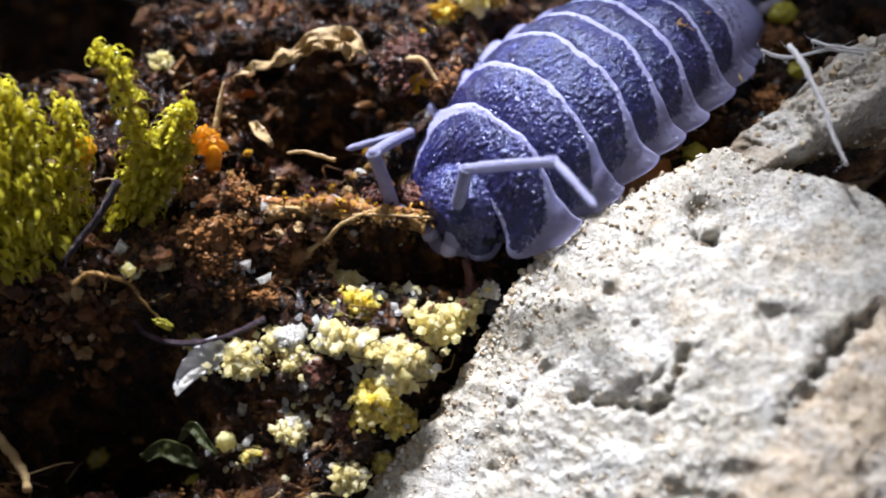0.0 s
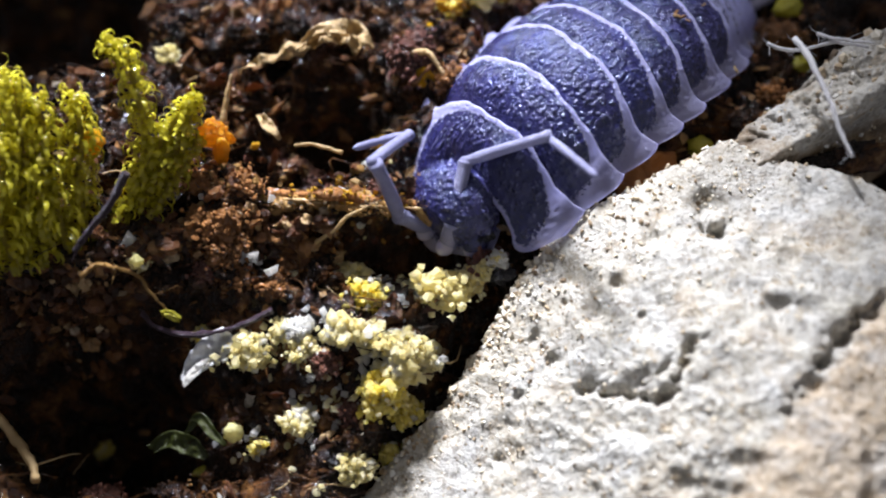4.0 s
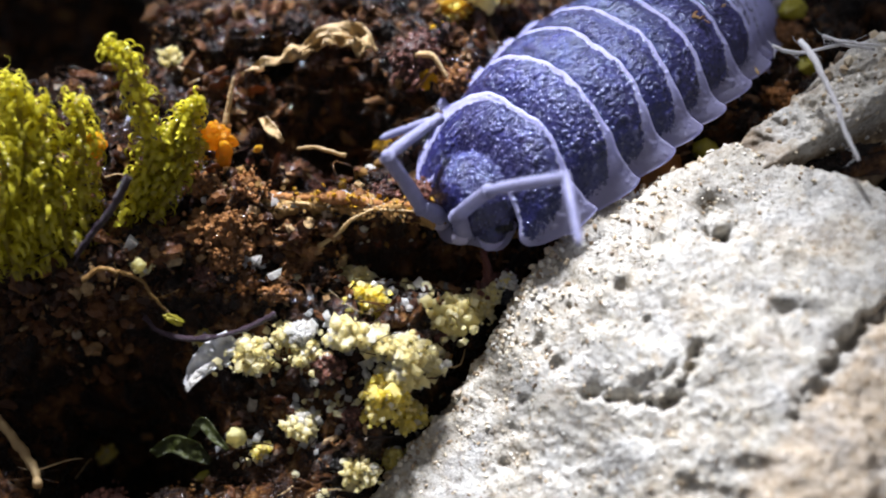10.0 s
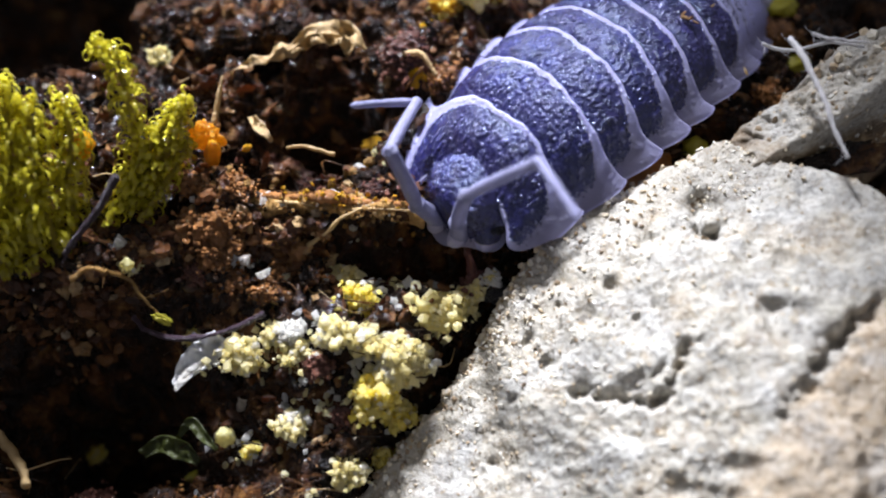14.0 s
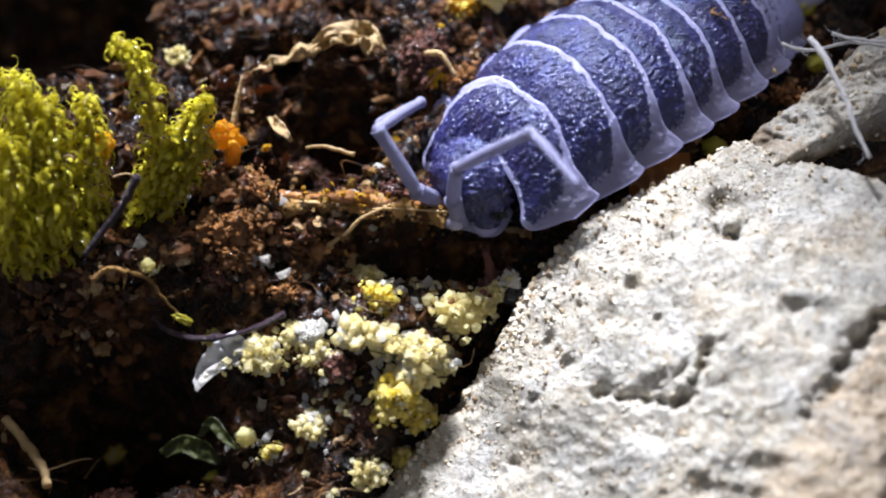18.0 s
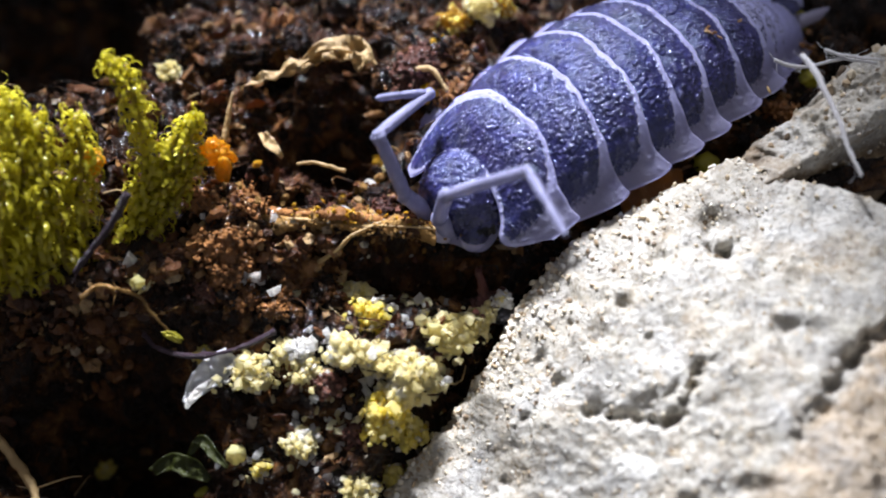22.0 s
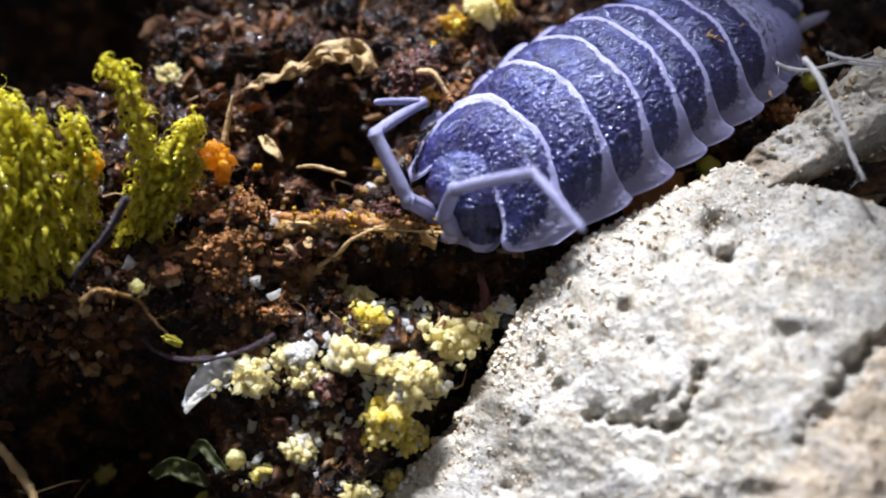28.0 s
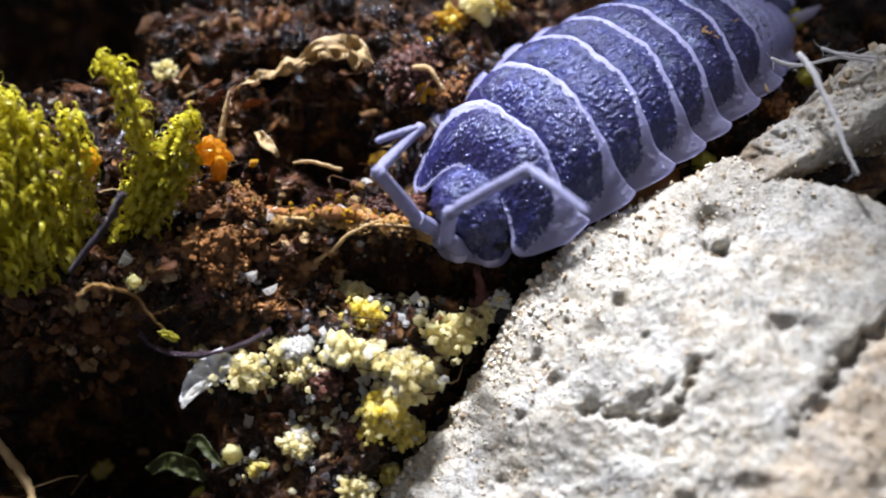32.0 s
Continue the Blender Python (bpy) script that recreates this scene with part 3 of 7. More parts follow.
# thin fibres of rotten wood
pieces = []
for _ in range(1100):
    x, y = rng.uniform(-14, 8), rng.uniform(-6, 12)
    if y < gap_line(x) + 0.3:
        continue
    a, ln = rng.normal(0, 0.7) + np.pi * rng.integers(2), rng.uniform(0.4, 1.9)
    z = floor_at(x, y) + 0.08
    p0 = np.array([x, y, z])
    d = np.array([np.cos(a), 0.5 * np.sin(a), rng.uniform(-0.1, 0.45)]) * ln
    vv, ff = tube(bent([p0, p0 + 0.5 * d + rng.normal(0, 0.16, 3), p0 + d + rng.normal(0, 0.1, 3)], 6), np.linspace(rng.uniform(0.02, 0.05), 0.012, 6), 4)
    pieces.append((vv, [q for q in ff[:-2]]))
v, f = joined(pieces)
thing("wood_fibres", mesh_of("wood_fibres", v, f, WOOD), mm(0, 0, 0), "thin torn fibres of brown wood", "fibres", "", "stuff")
k = len(pieces) // 14
v, f = joined([(q * (1, 1, 1) + (0.55, 0.35, 0.05), w) for q, w in pieces[:k]])
thing("straw_fibres", mesh_of("straw_fibres", v, f, STRAW), mm(0, 0, 0), "thin tan fibres of straw on the wood", "fibres", "", "stuff")


# ---- the stones ----
def crack(points, r, deep, seed):
    """A ragged line of small dents through the given points."""
    g = np.random.default_rng(seed)
    return tuple((p + g.normal(0, 0.06, 3), r * g.uniform(0.6, 1.3), deep * g.uniform(0.3, 1.0)) for p in bent(points, 7 * len(points) - 6))


def stone(name, centre, planes, level, label, soft=9.0, amp=1.0, seed=0.0, dents=(), grit=600, pit_depth=0.3, mat=None):
    """A broken rock: a rounded block between the given planes (point, outward normal), chipped by noise, with dents (place, radius, depth)."""
    d, f = ico(level)
    c = np.asarray(centre, float)
    inv = np.zeros(len(d))
    for p, n in planes:
        n = np.asarray(n, float) / np.linalg.norm(n)
        dist = float(np.dot(np.asarray(p, float) - c, n))
        inv += np.maximum(np.dot(d, n) / dist, 0.0) ** soft
    v = d / inv[:, None] ** (1 / soft)
    rel = lumps(v, 0.28, 0.6, seed, 2) + 0.12 - np.abs(lumps(v, 0.6, 0.42, seed + 4, 3)) + lumps(v, 2.2, 0.13, seed + 9, 4) + lumps(v, 6.0, 0.05, seed + 2, 2)
    near = (v + c)[:, 1] - gap_line((v + c)[:, 0])  # the crumbled edge by the log
    rel = rel - np.exp(-(near / 3.0) ** 2) * np.abs(lumps(v, 2.6, 0.26, seed + 21, 3))
    pit = np.minimum(lumps(v, 0.75, 1.0, seed + 15, 2) + 0.33, 0.0)
    rel = amp * (rel + pit_depth * pit)
    v = v + d * rel[:, None]
    shape = np.clip(1 + lumps(v, 1.7, 1.1, seed + 30, 3), 0.35, 2.2) if dents else 1.0
    down = np.array((0.12, 0.42, -0.9))  # pits open upwards and outwards
    for p, r, deep in dents:
        q = v + c - p
        along = q @ down
        v = v + down * (deep * np.exp(-((q ** 2).sum(1) - along ** 2) / (r * shape) ** 2) * (np.abs(along) < 2.0))[:, None]
    ob = thing(name, mesh_of(name, v, f, mat or STONE), mm(*c), label, "stone")
    g = np.random.default_rng(int(seed * 10))
    # loose grit caught on the upper side
    w = v + c
    edge = w[:, 1] - np.interp(w[:, 0], (-1.9, 0.6, 1.9, 4.6, 9.0, 14.0), (-5.2, -1.9, -0.9, 1.2, 2.9, 4.6))
    order = g.permutation(len(v))[:90000]
    order = order[(d[order, 2] > -0.2) & (w[order, 0] < 14) & (w[order, 1] > -9) & (g.random(len(order)) < 0.06 + np.exp(edge[order] / 1.7))][:grit]
    pieces = []
    for k in order:
        r = 0.03 + (0.05 + 0.09 * np.exp(edge[k] / 1.5)) * g.random() ** 2
        pieces.append((grain_points(g, ICO1, r, 0.3, (1, 0.8, 0.6)) + v[k], ICO1[1]))
    if pieces:
        pv, pf = joined(pieces)
        part("grit", mesh_of("grit", pv, pf, GRIT, False), ob, "fine pale and brown grit")["kind"] = "stuff"
    return ob


stone("stone", (7.0, -5.5, -5.0), [
    ((1.93, -0.9, -1.25), (-0.44, -0.32, 0.84)), ((6.8, 1.3, 1.3), (-0.16, -0.17, 0.97)), ((9.6, -6.6, 0.4), (0.06, -0.36, 0.93)),
    ((0.93, -2.0, -2.25), (-0.80, 0.58, 0.1)),
    ((3.3, 0.10, -0.3), (-0.60, 0.80, 0.1)), ((6.8, 1.95, 0.9), (-0.36, 0.93, 0.05)),
    ((9.4, 2.2, 1.4), (0.55, 0.83, 0.1)),
    ((18, -6, 0), (1, 0, 0)), ((7, -16, -3), (0, -1, 0)), ((7, -6, -12), (0, 0, -1)), ((6, -13, -4), (-0.6, -0.8, 0))],
    8, "pale grey limestone with pits and tan stains", 45.0, 0.62, 2.0,
    (((7.85, -0.62, 1.1), 0.22, 1.1), ((7.65, -0.45, 1.1), 0.16, 0.5), ((7.7, 0.3, 1.3), 0.30, 0.35), ((7.4, 0.15, 1.3), 0.2, 0.25), ((5.9, -3.95, -0.35), 0.5, -0.28), ((5.2, -3.5, -0.7), 0.4, -0.12),
     ((5.6, -2.6, -0.2), 0.16, 0.25), ((6.1, -2.4, 0.1), 0.15, 0.25), ((3.2, -3.1, -1.6), 0.2, 0.25), ((4.3, -2.4, -0.7), 0.22, 0.22), ((2.2, -3.9, -2.2), 0.18, 0.22), ((5.0, -1.6, -0.1), 0.2, 0.25), ((3.6, -1.7, -0.8), 0.15, 0.25), ((2.7, -2.4, -1.5), 0.15, 0.25), ((6.2, -0.5, 0.6), 0.2, 0.25), ((1.6, -5.6, -2.8), 0.16, 0.3),
     ((8.95, -3.0, 0.9), 0.4, 0.25), ((10.5, 0.4, 1.75), 0.25, 0.3), ((9.6, -1.6, 1.3), 0.3, 0.2),
     *crack(((3.9, -4.3, -1.4), (4.9, -4.6, -0.95), (5.95, -5.0, -0.6), (6.4, -4.45, -0.15), (6.8, -3.7, 0.25)), 0.14, 0.36, 4),
     *crack(((11.7, -3.0, 1.3), (11.0, -3.7, 1.1), (10.3, -4.4, 0.9), (9.4, -5.2, 0.65), (8.8, -6.0, 0.4)), 0.2, 0.34, 5)), 8500, 0.7)
stone("stone", (12.3, 4.6, -0.6), [
    ((9.7, 3.2, 1.95), (-0.42, 0.1, 0.90)), ((10.6, 2.0, 2.2), (0.45, -0.85, -0.12)), ((10.0, 3.9, 2.0), (-0.6, 0.8, 0.1)),
    ((11.5, 3.6, 3.0), (-0.42, 0.05, 0.90)), ((18, 3, 0), (1, 0, 0)), ((12, 6.0, 0), (0, 1, 0.1)), ((11, 3, -6), (0, 0, -1))],
    7, "pale limestone lump with a painted brown shaded underside", 11.0, 0.8, 11.0, mat=SHADED_STONE)


# ---- the woodlouse ----
LONG, HALF, ARCH = 15.2, 3.69, 1.67


def arch(x):
    """The bend of the back along the body; x from the head's front."""
    return -ARCH * 4 * (x / LONG - 0.52) ** 2


def soft_curve(s, places, values):
    """A smooth curve through the given values."""
    k = np.polyfit(places, values, 6)
    return np.polyval(k, np.clip(s, 0.02, 0.98))


def half_width(s):
    return soft_curve(s, (0.0, 0.1, 0.2, 0.297, 0.393, 0.475, 0.555, 0.65, 0.745, 0.82, 0.9, 1.0), (2.5, 2.9, 3.22, 3.45, 3.53, 3.52, 3.46, 3.24, 2.87, 2.55, 2.05, 1.2))


def back_height(s):
    return soft_curve(s, (0.0, 0.1, 0.2, 0.297, 0.393, 0.475, 0.555, 0.65, 0.745, 0.85, 1.0), (1.9, 2.2, 2.46, 2.58, 2.55, 2.46, 2.36, 2.22, 2.0, 1.6, 0.9))



def soft_steps(v, places, values):
    """A rounded line through the given places."""
    return sum(np.interp(v + d, places, values) for d in (-0.03, -0.015, 0.0, 0.015, 0.03)) / 5


def plate(name, s0, s1, gen, sweep, first=False, bumps=360, n=220, m=48, narrow=0.0):
    """One arched plate of the back, with bumps, drawn-back corners and a thin rim."""
    v, j = np.meshgrid(np.linspace(-1, 1, n), np.linspace(0, 1, m))
    v, j = v.ravel(), j.ravel()
    av = np.abs(v)
    bow = 0.73 * (1 - v * v)
    ragged = 0.04 * np.sin(9 * v + s0 * 40) + 0.018 * np.sin(31 * v + s0 * 17)
    if first:
        # the first plate clasps the head with two rounded lobes
        x0 = soft_steps(v, (-1.0, -0.97, -0.92, -0.86, -0.80, -0.74, -0.66, -0.5, -0.25, 0, 0.25, 0.38, 0.48, 0.58, 0.7, 0.85, 1.0),
                        (2.6, 2.15, 1.72, 1.42, 1.28, 1.28, 1.52, 1.74, 1.88, 1.92, 1.8, 1.45, 0.85, 0.62, 0.75, 1.2, 2.2))
        x1 = soft_steps(av, (0, 0.3, 0.5, 0.75, 0.9, 1.0), (3.68, 3.62, 3.5, 3.24, 3.22, 3.30)) + ragged
        x = x0 + (x1 - x0) * j
        w = half_width(np.clip(x / LONG, 0, 1)) * 1.01
        y = w * v * (1 - 0.02 * av ** 8 * j ** 6)
    else:
        x0 = s0 * LONG - 0.3 + 0.30 * av ** 5 + bow
        x1 = s1 * LONG + sweep * av ** 8 + bow + ragged
        x = x0 + (x1 - x0) * j
        # the corners of a side plate are round
        corner = np.maximum(av - 0.74, 0) / 0.26
        x = x + corner ** 2.5 * 0.35 * (1 - j) - 0.08 * corner ** 4 * j ** 2
        mid = 0.5 * (s0 + s1)
        w = half_width(np.clip(mid + (x / LONG - mid) * 0.8, 0, 1)) * (1 - narrow)
        y = w * v * (1 + av ** 5 * (0.035 - 0.11 * (1 - j) ** 1.7 - 0.05 * j ** 8))
    s = x / LONG
    lift = 0.24 * j - 0.19
    # the plates swell between the rims and dip before the hind rim
    swell = 0.15 * np.sin(np.pi * np.clip((j - 0.05) / 0.85, 0, 1)) ** 1.3 * (1 - av ** 4)
    z = arch(np.clip(x - 0.8 * bow, 0, LONG)) + back_height(s) * np.maximum(1 - av ** 2.05, 0) - 0.57 * (1 - av) - 0.20 * np.exp(-((av - 0.86) / 0.11) ** 2) + (lift + swell) * (1 - 0.5 * av ** 3)
    # the side turned up by the slope of the log flares out
    flare = np.where(v > 0, av, 0) ** 6
    y = y + (0.12 if first else 0.25 if s0 < 0.15 else 0.04) * flare
    z = z + (0.50 if s0 < 0.15 else 0.08) * flare + (0.32 * smooth(-0.6, -0.95, v) if first else 0.0)
    knob = np.zeros_like(z)
    for i in range(bumps + (0 if narrow else 70)):
        bv, bj, a, r = gen.uniform(-0.9, 0.86), gen.triangular(0.08, 0.62, 0.92), 0.012 + 0.04 * gen.random() ** 2, gen.uniform(0.045, 0.07)
        if i >= bumps:  # a row of beads along the hind rim
            bv, bj, a, r = -0.8 + 1.6 * (i - bumps + 0.3 * gen.random()) / 70, 0.955, 0.03, 0.04
        knob += a * np.exp(-(((v - bv) * HALF * 1.25) ** 2 + ((j - bj) * (s1 - s0) * LONG) ** 2) / r ** 2)
    z = z + knob * smooth(0.98, 0.9, av)
    # unpigmented margin: narrow along the sides and the hind edge, wide at the hind corners
    to_side, to_hind = (1 - av) * 3.4 + 0.02, (x1 - x) + 0.02
    reach = np.where(v > 0, 4.5 if s0 < 0.15 else 2.2, 3.2 if narrow else 2.3 if first else 1.9)

    def rounded(u, h, r):
        return r - np.sqrt(np.maximum(r - u, 0) ** 2 + np.maximum(r - h, 0) ** 2)

    # the pigment ends in a round tongue at each side
    inside = np.minimum(rounded(to_side / reach, to_hind, 0.85), rounded(to_side / reach, x - x0, 0.34) + 0.12)
    band = (0.06 if narrow else 0.13) + 0.10 * smooth(1.6, 0.4, to_side)
    pale = smooth(band + 0.15, band - 0.09, inside + 0.015 * np.sin(11 * v + 60 * s0) + 0.01 * np.sin(37 * v + 23 * s0))
    pale = np.maximum(pale, 0.85 * smooth(0.11, 0.02, j) * (smooth(-0.8, -0.5, v) if first else smooth(0.2, 0.5, av)))
    thin = smooth(0.95, 0.45, to_side) * smooth(0.03, 0.11, to_side) * (v < 0)
    tips = np.clip(knob / 0.055, 0, 1) * smooth(0.98, 0.9, av)
    up = np.stack([x - LONG / 2, y, z], 1)
    low = up - np.stack([0.02 * np.ones_like(x), 0.05 * v, 0.10 * (1 - 0.5 * av)], 1)
    k = (np.arange(m - 1)[:, None] * n + np.arange(n - 1)[None, :]).ravel()
    top_f = np.stack([k, k + 1, k + n + 1, k + n], 1)
    q = n * m
    edge = np.concatenate([np.arange(n), np.arange(1, m) * n + n - 1, (m - 1) * n + np.arange(n - 2, -1, -1), np.arange(m - 2, 0, -1) * n])
    nxt = np.roll(edge, -1)
    faces = np.concatenate([top_f[:, ::-1], top_f + q, np.stack([edge, nxt, nxt + q, edge + q], 1)])
    return mesh_of(name, np.concatenate([up, low]), faces, SHELL, True, np.concatenate([pale, pale]), thin=np.concatenate([thin, thin]), knob=np.concatenate([tips, tips]))


def blob(name, radii, mat, amp=0.06, seed=0.0, level=None, pale=None, where=(0, 0, 0)):
    v, f = level or ICO3
    w = v * (1 + lumps(v, 1.6, amp, seed, 3))[:, None] * np.asarray(radii, float) + np.asarray(where, float)
    return mesh_of(name, w, f, mat, True, pale(v) if pale else None)


gen = np.random.default_rng(21)
isopod = empty("woodlouse", mm(5.49, 5.71, 1.56, -1.6, -3.4, 35.2), "slate-violet woodlouse with white-rimmed plates, feeding at the ledge", "woodlouse")
back_plates = []
JOINTS = (0.105, 0.2, 0.297, 0.393, 0.475, 0.555, 0.652, 0.745)
for k in range(1, 8):
    made = part("back_plate", plate("back_plate", JOINTS[k - 1], JOINTS[k], gen, (0.46, 0.66, 0.68, 0.70, 0.72, 0.78, 0.90)[k - 1], k == 1), isopod, "slate-violet bumpy plate with a white rim")
    back_plates.append(made)
front_plates = back_plates[:3]
for k in range(5):
    s0 = 0.745 + 0.033 * k
    tail = part("tail_plate", plate("tail_plate", s0, s0 + 0.036, gen, 0.75 + 0.10 * k, False, 30, 100, 14, 0.04), isopod, "narrow bluish plate with white pointed corners")
    for spot in tail.data.attributes["pale"].data:
        spot.value = max(spot.value, 0.48 + 0.07 * k)


def wedge(v):
    return smooth(0.1, 0.7, v[:, 0])


part("telson", blob("telson", (0.75, 0.75, 0.22), SHELL, 0.03, 2.0, ICO3, wedge, (0.935 * LONG - LONG / 2 + 0.3, 0, arch(0.95 * LONG) + 0.85)), isopod)
for side in (1, -1):
    p = np.array([0.95 * LONG - LONG / 2, side * 0.75, arch(0.95 * LONG) + 0.45])
    v, f = tube(bent([p, p + (0.55, side * 0.18, 0.05), p + (0.95, side * 0.27, 0.10), p + (1.3, side * 0.32, 0.2)], 10), [0.24, 0.26, 0.25, 0.2, 0.21, 0.2, 0.17, 0.13, 0.09, 0.03], 8)
    part("uropod", mesh_of("uropod", v, f, PALE), isopod, "pale pointed tail limb")
# brown flecks of wood stuck to the back
for k, x, y, r in ((5, 2.2, -1.25, 0.10), (5, 2.32, -1.38, 0.13), (5, 2.28, -1.12, 0.09), (5, 2.45, -1.5, 0.08), (4, 1.75, -1.75, 0.08), (4, 1.7, -2.1, 0.06), (6, 3.6, -1.2, 0.07), (5, 3.25, -2.85, 0.14), (6, 3.4, -2.95, 0.11)):
    q = np.array([c.co[:] for c in back_plates[k].data.vertices]) / MM
    near = q[(q[:, 0] - x) ** 2 + (q[:, 1] - y) ** 2 < 0.03]
    if len(near):
        part("debris_fleck", mesh_of("debris_fleck", grain_points(gen, ICO2, r, 0.4, (1.3, 0.6, 0.35)) + (x, y, near[:, 2].max() + 0.3 * r), ICO2[1], STRAW if k != 5 or x > 3 else CRUMBS, False), isopod, "brown fleck of wood stuck to the shell")
# body under the plates, and legs
v = ICO3[0] * (0.37 * LONG, HALF * 0.66, 0.75) + (0.9, 0, 0)
v[:, 2] += arch(v[:, 0] + LONG / 2) + 0.55
part("underside", mesh_of("underside", v, ICO3[1], PALE), isopod, "pale grey belly")
for k in range(7):
    s = 0.15 + 0.096 * k
    for side in (1, -1):
        x, w = s * LONG - LONG / 2, float(half_width(s))
        sweep = -0.9 + 0.33 * k
        z0 = arch(s * LONG)
        a = np.array([x, side * 0.5 * w, z0 + 0.05])
        sweep = max(sweep, -0.1) if k < 2 else sweep
        reach = 0.30 if k > 4 or (side > 0 and k == 3) else 0.15 if k > 1 else 0.04
        path = bent([a, a + (0.3 * sweep, side * 0.5 * reach * w, 0.1), a + (0.8 * sweep, side * reach * w, -0.35), a + (1.1 * sweep, side * (reach + 0.1) * w, -0.9 if k > 4 else -0.7)], 12)
        v, f = tube(path, [0.18, 0.17, 0.16, 0.14, 0.15, 0.12, 0.11, 0.11, 0.09, 0.08, 0.05, 0.02], 7)
        part("leg", mesh_of("leg", v, f, PALE), isopod, "pale jointed leg")

# the head, about its neck
v, f = ico(6)
w = v.copy()
w[:, 2] = np.where(w[:, 2] < 0, w[:, 2] * 0.85, w[:, 2])
back = smooth(-0.2, 0.9, w[:, 0])
p = w * (1.27, 1.45, 1.22) * np.stack([np.ones(len(w)), 1 - 0.12 * smooth(0.0, -1.0, w[:, 0]), 1 + 0.1 * back], 1)
tips = np.zeros(len(w))
for _ in range(520):
    c = gen.normal(size=3)
    c /= np.linalg.norm(c)
    if c[2] < -0.1:
        continue
    spot = np.exp(-((w - c) ** 2).sum(1) / gen.uniform(0.035, 0.06) ** 2)
    p += w * (gen.uniform(0.025, 0.06) * spot)[:, None]
    tips = np.maximum(tips, spot)
rim = smooth(-0.42, -0.62, w[:, 2])
p[:, 0] = np.where(p[:, 0] < -0.9, -0.9 + 0.45 * (p[:, 0] + 0.9), p[:, 0])
head = part("head", mesh_of("head", p + (-0.30, 0.12, -0.74), f, SHELL, True, rim, knob=tips), isopod, "rounded bumpy slate-violet head", mm(-6.0, 0, 0.05))
for side in (1, -1):
    lobe = ICO4[0]
    part("head_lobe", mesh_of("head_lobe", lobe * (0.46, 0.36, 0.62), ICO4[1], SHELL, True, smooth(-0.02, -0.32, lobe[:, 2])), head, "violet lobe with a pale lip", mm(-0.72, side * 1.08 + 0.08, -1.22, 0, 20, 0))
    eye = [grain_points(gen, ICO1, 0.085, 0.05) + (0.14 * i - 0.2, 0, 0.12 * q - 0.1) for i in range(4) for q in range(3)]
    v, f = joined([(e, ICO1[1]) for e in eye])
    part("eye", mesh_of("eye", v, f, EYE), head, "black faceted eye", mm(-0.55, side * 1.42 + 0.1, -0.95, 0, 0, side * 20))
    part("antenna_socket", blob("antenna_socket", (0.32, 0.27, 0.28), PALE, 0.08, 4 + side), head, "pale socket", mm(-1.45, side * 0.42, -1.15))
# the pale scalloped lip round the front of the head
a, j = np.meshgrid(np.linspace(-1.9, 1.9, 90), np.linspace(0, 1, 9))
a, j = a.ravel(), j.ravel()
reach = 0.22 * np.exp(-(a / 0.45) ** 2) + 0.30 * np.exp(-((np.abs(a) - 1.25) / 0.42) ** 2)
lip = np.stack([-0.32 - (1.02 + (0.22 + 0.8 * reach) * j) * np.cos(a), 0.12 + (1.26 + (0.16 + 0.5 * reach) * j) * np.sin(a), -1.12 - (0.34 + reach) * j + 0.10 * j * j], 1)
k = (np.arange(8)[:, None] * 90 + np.arange(89)[None, :]).ravel()
faces = np.stack([k, k + 1, k + 91, k + 90], 1)
shut = np.concatenate([np.arange(90), np.arange(1, 9) * 90 + 89, 8 * 90 + np.arange(88, -1, -1), np.arange(7, 0, -1) * 90])
faces = np.concatenate([faces, faces[:, ::-1] + 810, np.stack([shut, shut + 810, np.roll(shut, -1) + 810, np.roll(shut, -1)], 1)])
part("head_lip", mesh_of("head_lip", np.concatenate([lip, lip * (0.95, 0.95, 1)]), faces, SHELL, True, np.concatenate([0.35 + 0.65 * j] * 2), thin=np.ones(1620)), head, "pale translucent lip of the head")
mouth = [(blobv * (0.15, 0.14, 0.26) + (-1.15 + 0.1 * abs(i), 0.2 * i, -1.65), ICO2[1]) for i in (-2, -1, 0, 1, 2) for blobv in (ICO2[0],)]
v, f = joined(mouth)
part("mouthparts", mesh_of("mouthparts", v, f, PALE), head, "pale mouthparts")


